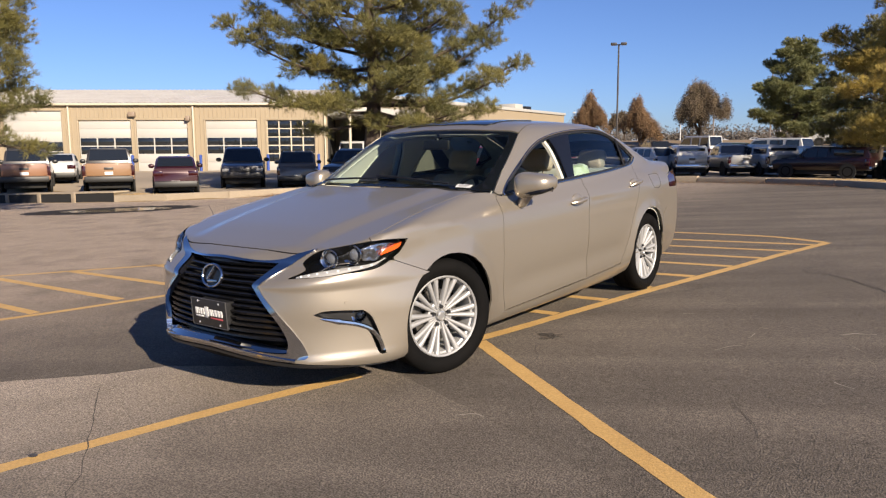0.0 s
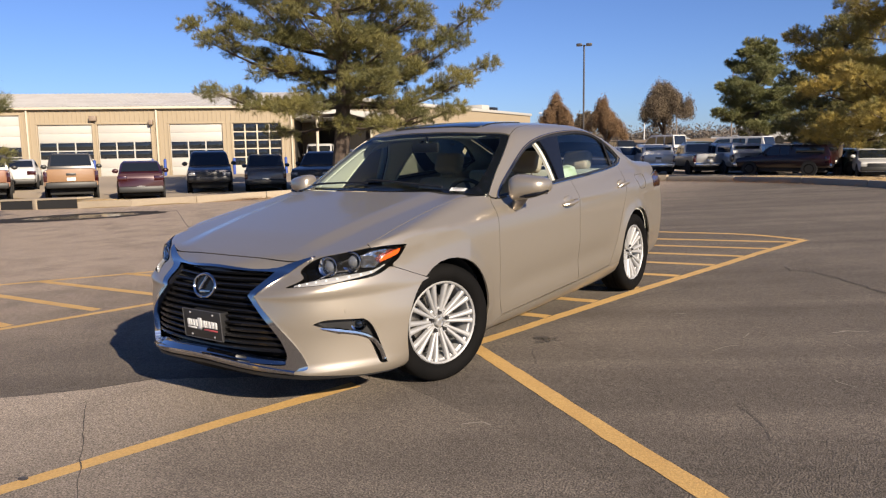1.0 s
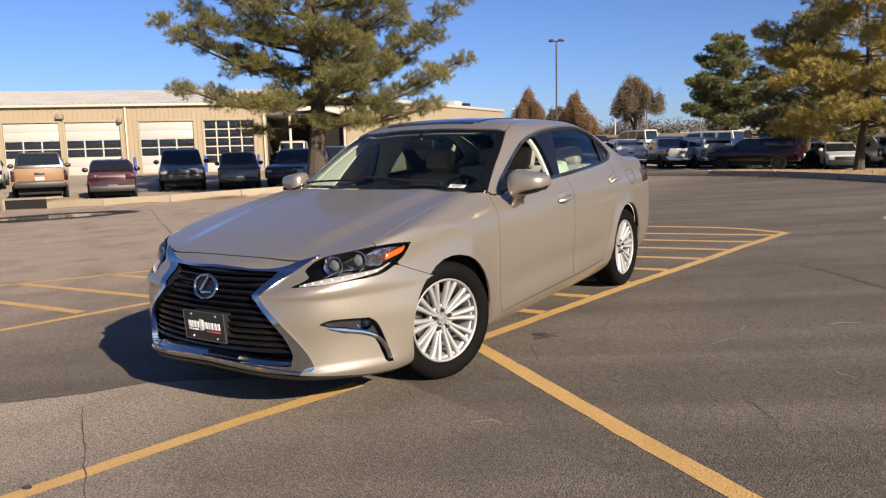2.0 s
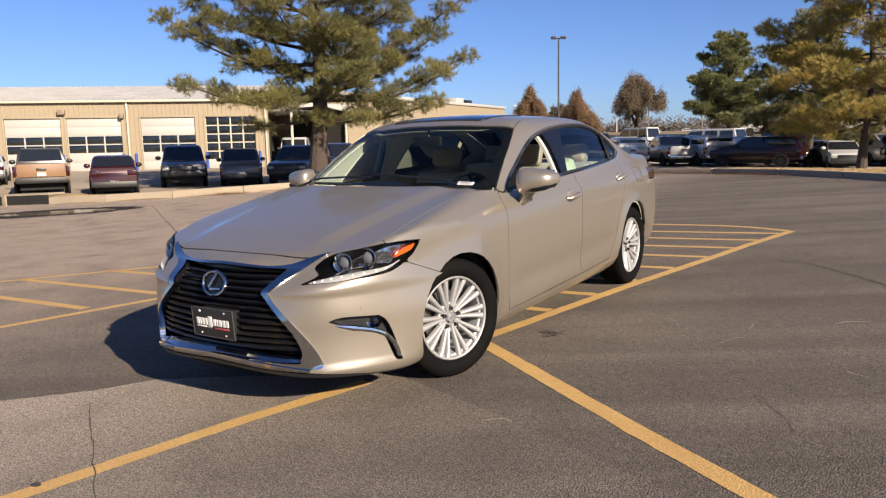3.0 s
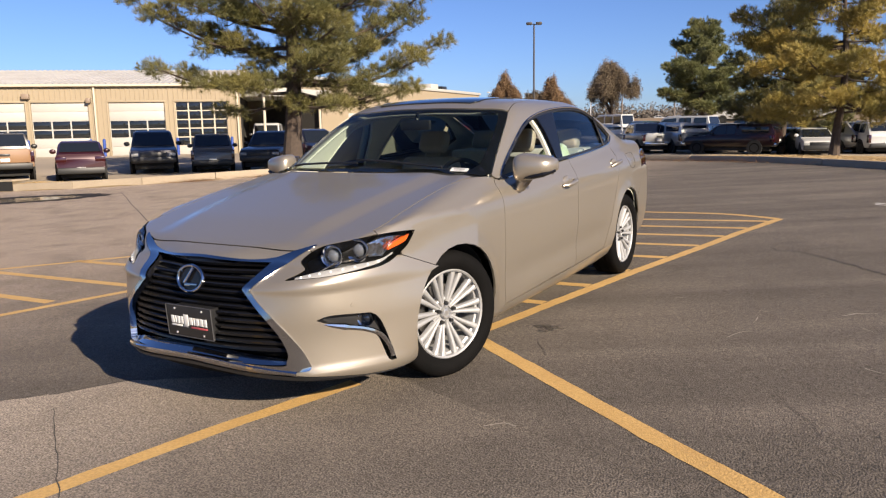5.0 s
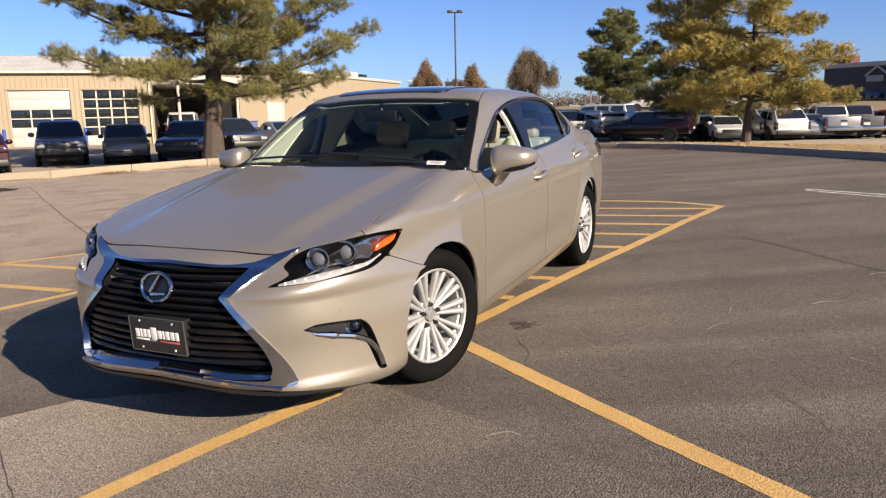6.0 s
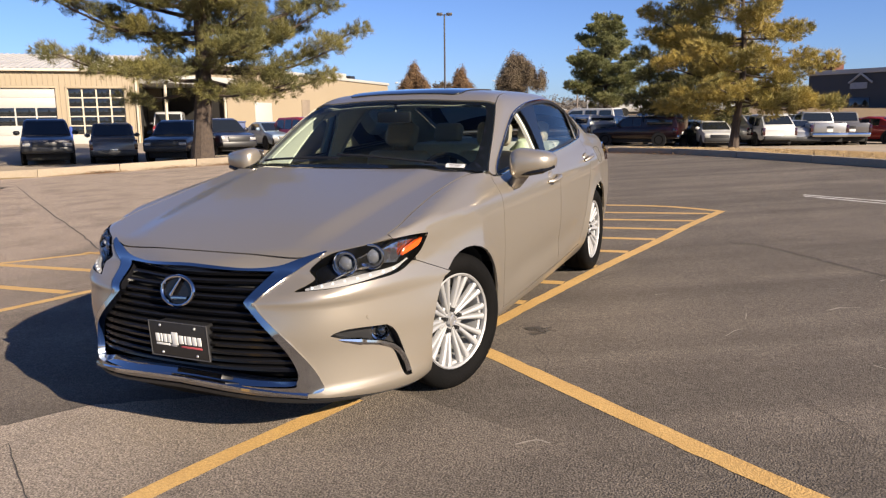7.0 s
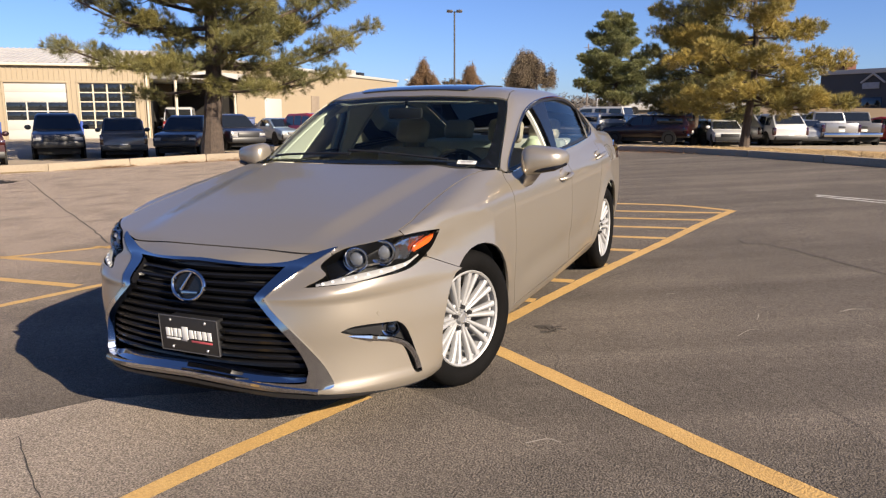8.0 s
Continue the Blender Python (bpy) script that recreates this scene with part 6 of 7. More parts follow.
KINDS = {
    # length, width, wheelbase from nose, deck stations (y, top, wide), cabin (y, roof) stations, belt, clearance, wheel radius
    "pickup": (5.7, 2.0, (0.95, 4.55), ((0, 0.80, .90), (0.06, 1.02, .97), (0.3, 1.10, 1), (1.5, 1.18, 1), (1.7, 1.22, 1), (3.6, 1.24, 1), (5.55, 1.24, 1), (5.68, 1.22, .98)), ((1.45, 1.20), (2.15, 1.80), (2.5, 1.88), (3.35, 1.86), (3.62, 1.24)), 1.22, 0.48, 0.40),
    "suv": (4.8, 1.92, (0.9, 3.75), ((0, 0.70, .88), (0.08, 0.92, .97), (0.4, 1.0, 1), (1.2, 1.08, 1), (1.5, 1.10, 1), (3.5, 1.12, 1), (4.7, 1.10, .98), (4.8, 0.95, .95)), ((1.15, 1.08), (1.95, 1.68), (2.4, 1.76), (4.1, 1.72), (4.72, 1.10)), 1.10, 0.34, 0.37),
    "hatch": (4.3, 1.80, (0.85, 3.45), ((0, 0.62, .86), (0.1, 0.80, .96), (0.4, 0.88, 1), (1.1, 0.98, 1), (1.4, 1.0, 1), (3.3, 1.04, 1), (4.2, 1.02, .97), (4.3, 0.85, .93)), ((1.05, 0.98), (1.9, 1.44), (2.3, 1.52), (3.5, 1.48), (4.22, 1.03)), 1.01, 0.28, 0.33),
    "sedan": (4.7, 1.82, (0.9, 3.65), ((0, 0.60, .85), (0.1, 0.76, .96), (0.4, 0.84, 1), (1.2, 0.94, 1), (1.5, 0.96, 1), (3.3, 0.98, 1), (4.55, 0.98, .96), (4.7, 0.80, .90)), ((1.15, 0.94), (2.0, 1.38), (2.4, 1.44), (3.1, 1.40), (3.95, 0.99)), 0.97, 0.26, 0.33),
    "van": (5.7, 2.0, (0.9, 4.4), ((0, 0.80, .90), (0.1, 1.05, .97), (0.5, 1.15, 1), (0.9, 1.2, 1), (1.2, 1.22, 1), (3.5, 1.22, 1), (5.6, 1.22, 1), (5.7, 1.2, .98)), ((0.75, 1.18), (1.5, 1.95), (1.9, 2.08), (5.4, 2.06), (5.66, 1.22)), 1.2, 0.40, 0.37),
    "tall_van": (5.9, 2.0, (1.0, 4.6), ((0, 0.85, .90), (0.1, 1.1, .97), (0.5, 1.2, 1), (0.9, 1.25, 1), (1.2, 1.27, 1), (3.5, 1.27, 1), (5.8, 1.27, 1), (5.9, 1.25, .98)), ((0.6, 1.22), (1.5, 2.35), (1.9, 2.55), (5.6, 2.55), (5.86, 1.27)), 1.25, 0.40, 0.37),
}


def vehicle(kind, name, label, category, x, y, heading, paint, camper=None, two_tone=None, open_hood=False, group="parked vehicles", size=1.0, cab_paint=None):
    """A parked vehicle; heading: degrees that its nose points, from +y clockwise."""
    L, W, axles, deck, cab, waist, clear, wr = KINDS[kind]
    z = ground_z(x, y)
    car = thing(name, label, category, Matrix.Translation((x, y, z)) @ Matrix.Rotation(-radians(heading), 4, "Z") @ Matrix.Diagonal((size, size, size, 1)), group)
    hw, mid = W / 2, L / 2

    def Y(v):
        return mid - v

    bm = bmesh.new()
    rows = []
    for s0, top, wide in deck:
        w = hw * wide
        half = [(w * 0.90, clear), (w * 0.985, clear + 0.12), (w, (clear + top) / 2 + 0.05), (w * 0.985, top - 0.16), (w * 0.93, top - 0.03), (w * 0.82, top)]
        rows.append([(-a, Y(s0), b) for a, b in half] + [(a, Y(s0), b) for a, b in half[::-1]])
    loft(bm, rows)
    body_ob = part("body", bm, paint, car, smooth=40)
    # dark box for the chassis and the black shade beneath the vehicle
    bm = bmesh.new()
    box(bm, (-hw * 0.80, Y(L - 0.3), clear * 0.42), (hw * 0.80, Y(0.3), clear + 0.05), 0.04)
    part("underbody", bm, WELL, car)
    bm = bmesh.new()
    rows = []
    inn = 0.80 if kind not in ("van", "tall_van") else 0.88
    for s0, roof_z in cab:
        low_w = hw * 0.93
        rise = (roof_z - waist) / max(c[1] - waist for c in cab)
        top_w = low_w + (hw * inn - low_w) * max(rise, 0)
        half = [(low_w, waist - 0.06), (top_w, max(roof_z - 0.07, waist - 0.04)), (top_w * 0.88, max(roof_z, waist - 0.02))]
        rows.append([(-a, Y(s0), b) for a, b in half] + [(a, Y(s0), b) for a, b in half[::-1]])
    loft(bm, rows)
    part("cabin", bm, cab_paint or paint, car, smooth=35)
    R = np.array(rows)

    def pane(nm, corners, push):
        bm = bmesh.new()
        q = [bm.verts.new(Vector(c) + Vector(push)) for c in corners]
        p = [bm.verts.new(Vector(c) - Vector(push) * 0.6) for c in corners]
        bm.faces.new(q)
        for i in range(4):
            bm.faces.new((q[i], p[i], p[(i + 1) % 4], q[(i + 1) % 4]))
        bmesh.ops.recalc_face_normals(bm, faces=bm.faces[:])
        part(nm, bm, CAR_GLASS, car, smooth=0)

    def lerp(a, b, t):
        return tuple(np.array(a) * (1 - t) + np.array(b) * t)

    a0, a1 = R[0], R[1]
    pane("windscreen", (lerp(lerp(a0[2], a0[3], -0.02), lerp(a1[2], a1[3], -0.02), 0.0), lerp(lerp(a0[3], a0[2], -0.02), lerp(a1[3], a1[2], -0.02), 0.0), lerp(lerp(a0[3], a0[2], 0.0), lerp(a1[3], a1[2], 0.0), 0.93), lerp(lerp(a0[2], a0[3], 0.0), lerp(a1[2], a1[3], 0.0), 0.93)), (0, 0.02, 0.02))
    b0, b1 = R[-1], R[-2]
    pane("rear_window", (lerp(lerp(b0[2], b0[3], 0.0), lerp(b1[2], b1[3], 0.0), 0.16), lerp(lerp(b0[3], b0[2], 0.0), lerp(b1[3], b1[2], 0.0), 0.16), lerp(lerp(b0[3], b0[2], 0.0), lerp(b1[3], b1[2], 0.0), 0.9), lerp(lerp(b0[2], b0[3], 0.0), lerp(b1[2], b1[3], 0.0), 0.9)), (0, -0.02, 0.015))
    cabin_y0, cabin_y1 = cab[1][0], cab[-2][0]
    n_side = 2 if kind in ("pickup", "sedan", "hatch") else 3
    for sgn in (0, 1):
        for k in range(n_side):
            u0, u1 = k / n_side + 0.02, (k + 1) / n_side - 0.02

            def side_at(u, t):
                yy = cabin_y0 + (cabin_y1 - cabin_y0) * u
                rz = np.interp(yy, [c[0] for c in cab], [c[1] for c in cab])
                xs = [abs(r[1][0]) for r in R]
                tw = np.interp(yy, [c[0] for c in cab], xs)
                xl = hw * 0.93
                w = xl + (tw - xl) * t
                return ((-w if sgn == 0 else w), Y(yy), waist - 0.06 + (rz - 0.07 - waist + 0.06) * t)
            lead = 0.25 if k == 0 else 0.0
            c = [side_at(u0 - lead * 0.9, 0.14), side_at(u1, 0.14), side_at(u1, 0.9), side_at(u0 + 0.03, 0.9)]
            if kind in ("van",) and "passenger" not in label and k > 0:
                continue
            pane("side_window", c if sgn else c[::-1], ((-0.012 if sgn == 0 else 0.012), 0, 0.003))
    for sx in (-1, 1):
        for ay in axles:
            bm = bmesh.new()
            lathe(bm, [(wr * 0.55, 0.10), (wr * 0.62, 0.12), (wr * 0.95, 0.115), (wr, 0.08), (wr, -0.1), (wr * 0.5, -0.11)], 20)
            bmesh.ops.recalc_face_normals(bm, faces=bm.faces[:])
            w = part("wheel", bm, RUBBER, car, "black tyre")
            w.matrix_local = Matrix.Translation((sx * (hw - 0.11), Y(ay), wr)) @ (Matrix.Rotation(math.pi, 4, "Z") if sx < 0 else Matrix())
            bm = bmesh.new()
            lathe(bm, [(0.001, 0.09), (wr * 0.2, 0.095), (wr * 0.5, 0.075), (wr * 0.6, 0.118)], 16)
            part("rim", bm, SATIN, w)
            bm = bmesh.new()
            bmesh.ops.create_cone(bm, cap_ends=True, segments=20, radius1=wr * 1.17, radius2=wr * 1.17, depth=0.08, matrix=Matrix.Translation((sx * (hw - 0.032), Y(ay), wr * 1.02)) @ Matrix.Rotation(math.pi / 2, 4, "Y"))
            part("wheel_arch", bm, WELL, car)
        bm = bmesh.new()
        bmesh.ops.create_uvsphere(bm, u_segments=12, v_segments=8, radius=1, matrix=Matrix.Translation((sx * (hw + 0.11), Y(cab[0][0] + 0.42), waist + 0.08)) @ Matrix.Diagonal((0.13, 0.06, 0.10, 1)))
        part("door_mirror", bm, BLACK if kind in ("pickup", "van") else paint, car)
        t0, t1 = deck[0][1], deck[1][1]
        bm = bmesh.new()
        box(bm, (sx * hw * 0.76 - 0.15, Y(0.12), t1 - 0.25), (sx * hw * 0.76 + 0.15, Y(-0.02), t1 - 0.11), 0.03)
        part("headlight", bm, HEAD, car)
        bm = bmesh.new()
        if kind in ("pickup", "van", "tall_van", "suv"):
            box(bm, (sx * (hw - 0.07) - 0.07, Y(L + 0.012), deck[-2][1] - 0.50), (sx * (hw - 0.07) + 0.07, Y(L - 0.25), deck[-2][1] - 0.08), 0.02)
        else:
            box(bm, (sx * (hw - 0.22) - 0.19, Y(L + 0.012), deck[-1][1] - 0.12), (sx * (hw - 0.22) + 0.19, Y(L - 0.25), deck[-1][1] + 0.08), 0.02)
        part("tail_light", bm, RED_LENS, car)
    bm = bmesh.new()
    box(bm, (-hw * 0.93, Y(0.2), clear + 0.02), (hw * 0.93, Y(-0.10), clear + 0.28), 0.05)
    part("front_bumper", bm, BLACK if paint in (NAVY, BLACKP, TAN, RUST) else CAR_TRIM if kind != "pickup" else CHROME, car)
    bm = bmesh.new()
    box(bm, (-hw * 0.93, Y(L + 0.13), clear), (hw * 0.93, Y(L - 0.2), clear + 0.24), 0.05)
    part("rear_bumper", bm, CAR_TRIM if kind != "pickup" or paint in (TAN, RUST, NAVY, BLACKP) else CHROME, car)
    bm = bmesh.new()
    box(bm, (-hw * 0.56, Y(0.10), deck[1][1] - 0.36), (hw * 0.56, Y(-0.045), deck[1][1] - 0.07), 0.02)
    part("grille", bm, BLACK, car)
    bm = bmesh.new()
    box(bm, (-0.16, Y(L + 0.03), deck[-1][1] - 0.45), (0.16, Y(L - 0.1), deck[-1][1] - 0.32), 0.01)
    part("plate", bm, WHITE, car)
    if kind == "pickup":
        bm = bmesh.new()
        box(bm, (-hw * 0.84, Y(L + 0.02), clear + 0.25), (hw * 0.84, Y(L - 0.1), deck[-2][1] + 0.01), 0.03)
        gate = part("tailgate", bm, paint, car)
        bm = bmesh.new()
        box(bm, (-0.18, Y(L + 0.03), deck[-2][1] - 0.26), (0.18, Y(L + 0.01), deck[-2][1] - 0.16), 0.01)
        part("gate_handle", bm, BLACK, gate)
        bm = bmesh.new()
        box(bm, (-hw * 0.78, Y(L - 0.12), deck[-2][1] - 0.03), (hw * 0.78, Y(cab[-1][0] + 0.05), deck[-2][1] + 0.004), 0.0)
        part("bed_floor", bm, WELL, car)
    if camper is not None:
        bm = bmesh.new()
        loft(bm, [[(-a, Y(s0), b) for a, b in half] + [(a, Y(s0), b) for a, b in half[::-1]] for s0, half in ((cab[-1][0] - 0.1, [(hw * 0.93, 1.2), (hw * 0.86, 1.72), (hw * 0.76, 1.82)]), (L - 0.25, [(hw * 0.93, 1.2), (hw * 0.86, 1.72), (hw * 0.76, 1.82)]), (L - 0.02, [(hw * 0.93, 1.2), (hw * 0.88, 1.28), (hw * 0.8, 1.3)]))])
        cap = part("camper_top", bm, camper, car, "camper shell over the bed")
        for sx in (-1, 1):
            bm = bmesh.new()
            box(bm, (sx * hw * 0.905 - 0.03, Y(L - 0.35), 1.32), (sx * hw * 0.905 + 0.015, Y(cab[-1][0] + 0.1), 1.64), 0.01)
            part("camper_window", bm, CAR_GLASS, cap)
        bm = bmesh.new()
        box(bm, (-hw * 0.74, Y(L - 0.10), 1.36), (hw * 0.74, Y(L - 0.22), 1.66), 0.01)
        part("camper_window", bm, CAR_GLASS, cap)
    if open_hood:
        bm = bmesh.new()
        box(bm, (-hw * 0.85, 0, 0), (hw * 0.85, 1.25, 0.05), 0.02, Matrix.Translation((0, Y(1.45), waist)) @ Matrix.Rotation(radians(55), 4, "X"))
        part("open_hood", bm, CAR_TRIM, car)
    return car


TAN = car_paint("dusty tan paint", (0.17, 0.088, 0.038), 0.5, 0.55, 0.0)
RUST = car_paint("dusty rust paint", (0.153, 0.05738, 0.02678), 0.6, 0.5, 0.0)
MAROON = car_paint("maroon paint", (0.030, 0.004, 0.008), 0.04)
NAVY = car_paint("navy paint", (0.008, 0.010, 0.022), 0.08)
BLACKP = car_paint("black paint", (0.010, 0.010, 0.012), 0.08)
GREY = car_paint("grey paint", (0.0765, 0.0765, 0.08032), 0.15)
SILVER = car_paint("silver paint", (0.27, 0.275, 0.28), 0.2, 0.35, 0.6)
WHITEP = car_paint("white paint", (0.42, 0.42, 0.415), 0.05, 0.4, 0.0)
REDP = car_paint("red paint", (0.2448, 0.00918, 0.00918), 0.12)
DKRED = car_paint("dark red paint", (0.014, 0.003, 0.004), 0.06)
GREENP = car_paint("dark green paint", (0.0153, 0.03825, 0.03442), 0.1)
BLUEP = car_paint("pale blue paint", (0.153, 0.2066, 0.2754), 0.1)

vehicle("pickup", "pickup_truck", "dusty tan pickup with its tailgate to the lot", "pickup", -28.9, 14.0, -61, TAN, cab_paint=BLACKP)
vehicle("pickup", "pickup_truck", "dusty rust-brown pickup with its hood raised", "pickup", -32.6, 12.1, -64, RUST, open_hood=True, cab_paint=BLACKP)
vehicle("sedan", "sedan_car", "small white car parked behind a pickup", "car", -36.5, 15.4, -60, WHITEP)
vehicle("hatch", "hatchback", "maroon hatchback seen from behind", "car", -25.6, 15.2, -57, MAROON)
vehicle("pickup", "pickup_truck", "dark navy pickup parked nose to the lot", "pickup", -27.1, 19.9, 128, NAVY)
vehicle("suv", "suv_car", "dark grey boxy wagon seen from behind", "car", -24.9, 21.5, -48, GREY, size=0.97)
vehicle("pickup", "pickup_truck", "black pickup parked nose to the lot at an angle", "pickup", -22.75, 23.35, 150, BLACKP, size=0.95)
vehicle("suv", "suv_car", "dark wagon parked behind the pine trunk", "car", -24.2, 27.8, 118, NAVY)
vehicle("sedan", "sedan_car", "pale blue car behind the pine", "car", -23.9, 31.6, 120, BLUEP)
vehicle("suv", "suv_car", "red wagon parked by the tan building", "car", -21.2, 31.4, 110, REDP)
vehicle("pickup", "pickup_truck", "red pickup parked by the tan building", "pickup", -17.5, 33.0, 105, REDP)
vehicle("van", "van", "red and white truck in front of the open bay", "van", -36.9, 37.6, 140, REDP, cab_paint=WHITEP)
vehicle("sedan", "sedan_car", "black car parked by the tan building", "car", -19.6, 37.5, 110, BLACKP)
bm = bmesh.new()
box(bm, (-1.1, -0.8, 0), (1.1, 0.8, 1.3), 0.05)
box(bm, (-1.15, -0.85, 1.3), (1.15, 0.85, 1.4), 0.03)
bin_ob = part("dumpster", bm, mat("blue dumpster paint", (0.02, 0.04, 0.13), 0.6, vary=0.4), None)
bin_ob.matrix_world = Matrix.Translation((-32.4, 38.2, ground_z(-32.4, 38.2))) @ Matrix.Rotation(radians(50), 4, "Z")
tagged(bin_ob, "dark blue steel dumpster by the tan building", "dumpster")

# right-hand rows
vehicle("pickup", "pickup_truck", "grey pickup with a white-trimmed camper top", "pickup", -13.6, 43.5, -30, SILVER, camper=WHITEP)
vehicle("pickup", "pickup_truck", "silver pickup with its tailgate to the lot", "pickup", -11.2, 45.0, -35, SILVER)
vehicle("pickup", "pickup_truck", "silver pickup with a pale camper top", "pickup", -9.3, 45.0, -40, SILVER, camper=WHITEP)
vehicle("suv", "suv_car", "white car at the end of the row", "car", -16.4, 44.0, -60, WHITEP)
vehicle("pickup", "pickup_truck", "dark red pickup with a matching camper top", "pickup", -5.3, 42.6, -78, DKRED, camper=DKRED, size=0.92)
vehicle("suv", "suv_car", "dark red wagon between pickups", "car", -6.9, 46.5, -35, DKRED)
vehicle("sedan", "sedan_car", "dark green car parked in the row", "car", -2.3, 44.0, -40, GREENP)
vehicle("hatch", "hatchback", "white off-roader with a bright grille", "car", -1.1, 42.2, 165, WHITEP, size=0.95)
vehicle("suv", "suv_car", "silver wagon with its hood to the lot", "car", -0.7, 45.0, -60, SILVER)
vehicle("suv", "suv_car", "white wagon seen from behind", "car", 1.4, 44.5, -25, WHITEP)
vehicle("sedan", "sedan_car", "silver car parked in the row", "car", 2.9, 45.8, -20, SILVER)
vehicle("pickup", "pickup_truck", "silver pickup parked in the row", "pickup", 4.2, 46.5, -15, SILVER)
vehicle("pickup", "pickup_truck", "dark grey pickup parked in the row", "pickup", 5.6, 47.3, -10, GREY)
vehicle("sedan", "sedan_car", "bright red car at the row's end", "car", 7.5, 48.2, -55, REDP, size=1.1)
vehicle("van", "van", "white passenger van in the second row", "van", -12.3, 60.0, -75, WHITEP)
vehicle("tall_van", "van", "tall white van in the second row", "van", -19.6, 63.5, -60, WHITEP, size=0.8)
vehicle("suv", "suv_car", "dark wagon in the second row", "car", -22.5, 60.5, -40, BLACKP)
vehicle("suv", "suv_car", "dark green wagon in the second row", "car", -15.5, 59.0, -45, GREENP)
vehicle("sedan", "sedan_car", "white car in the second row", "car", -21.0, 56.0, -35, WHITEP)
vehicle("suv", "suv_car", "black wagon in the second row", "car", -7.5, 61.0, -45, BLACKP)
vehicle("suv", "suv_car", "white wagon in the second row", "car", 2.5, 55.0, -20, WHITEP)
vehicle("suv", "suv_car", "dark wagon in the second row", "car", -4.2, 58.0, -45, GREY)
vehicle("sedan", "sedan_car", "black car in the second row", "car", -1.0, 55.5, -45, BLACKP)
vehicle("pickup", "pickup_truck", "white pickup on the rising field edge", "pickup", -11.3, 80.0, 80, WHITEP)
vehicle("pickup", "pickup_truck", "white pickup on the rising field edge", "pickup", -4.5, 82.0, 80, WHITEP)
for k, (x, y) in enumerate(((-92.0, 302.0), (-80.0, 305.0), (-72.0, 303.0), (-123.0, 291.0))):
    vehicle("suv", "suv_car", "white car far across the field", "car", x, y, 70 + 10 * k, WHITEP)


# ---- lamp posts ----
POST = mat("dark bronze post", (0.045, 0.04, 0.038), 0.5, 0.3, vary=0.2)


def lamp_post(x, y, top, arm, heads, label, turn=0.0, material=None, thin=0.075):
    z = ground_z(x, y)
    ob = thing("street_lamp", label, "lamp", Matrix.Translation((x, y, z)) @ Matrix.Rotation(radians(turn), 4, "Z"), "lamp posts")
    bm = bmesh.new()
    tube(bm, [(0, 0, 0), (0, 0, 0.5), (0, 0, top - z)], [thin * 1.3, thin, thin * 0.8], 12)
    part("post", bm, material or POST, ob)
    for s1 in heads:
        bm = bmesh.new()
        tube(bm, [(0, 0, top - z - 0.08), (s1 * arm * 0.6, 0, top - z)], 0.03, 6)
        part("arm", bm, material or POST, ob)
        bm = bmesh.new()
        box(bm, (s1 * arm - 0.22, -0.2, top - z - 0.07), (s1 * arm + 0.22, 0.2, top - z + 0.1), 0.03)
        head = part("lamp_head", bm, material or POST, ob)
        bm = bmesh.new()
        box(bm, (s1 * arm - 0.17, -0.15, top - z - 0.09), (s1 * arm + 0.17, 0.15, top - z - 0.06), 0.01)
        part("diffuser", bm, HEAD, head)


PALE_POST = mat("pale steel post", (0.45, 0.45, 0.46), 0.5, 0.4)
lamp_post(-20.9, 49.4, 8.95, 0.36, (-1, 1), "tall dark lamp post with two square heads", 25)
lamp_post(-47.5, 94.0, 6.4, 0.5, (-1,), "pale lamp post with one head", 28, PALE_POST)
lamp_post(-45.0, 128.0, 8.0, 0.6, (-1, 1), "distant tall lamp post", 20, PALE_POST, 0.1)
lamp_post(-24.5, 112.0, 9.0, 0.5, (-1,), "pale lamp post far across the field", 0, PALE_POST)
for x, y, top in ((-33.0, 140.0, 12.0), (-36.0, 118.0, 7.5)):
    bm = bmesh.new()
    tube(bm, [(0, 0, 0), (0, 0, top)], [0.13, 0.09], 8)
    tube(bm, [(-0.9, 0, top - 0.7), (0.9, 0, top - 0.7)], 0.05, 5)
    ob = part("utility_pole", bm, mat("weathered pole", (0.16, 0.13, 0.11), 0.9), None)
    ob.matrix_world = Matrix.Translation((x, y, ground_z(x, y)))
    tagged(ob, "weathered utility pole far across the field", "pole", "utility poles")

# ---- trees ----
BARK = mat("pine bark", (0.038, 0.028, 0.022), 0.95, vary=0.7, scale=9, tint=(0.078, 0.056, 0.042), bump=1.0, bump_scale=22)
NEEDLE_DARK = mat("pine needles", (0.034, 0.045, 0.014), 0.6, vary=0.8, scale=0.8, island=0.4, tint=(0.165, 0.138, 0.034))
NEEDLE_YELLOW = mat("yellowed pine needles", (0.085, 0.095, 0.027), 0.6, vary=0.8, scale=0.6, island=0.35, tint=(0.40, 0.285, 0.055))
NEEDLE_GREEN = mat("dark pine needles", (0.055, 0.076, 0.028), 0.6, vary=0.7, scale=0.5, island=0.4, tint=(0.18, 0.165, 0.05))
LEAF_BROWN = mat("brown autumn leaves", (0.19, 0.108, 0.05), 0.85, island=0.9, tint=(0.0918, 0.0612, 0.03442))
LEAF_DULL = mat("dull bronze leaves", (0.125, 0.090, 0.055), 0.85, island=0.9, tint=(0.09945, 0.0765, 0.04972))


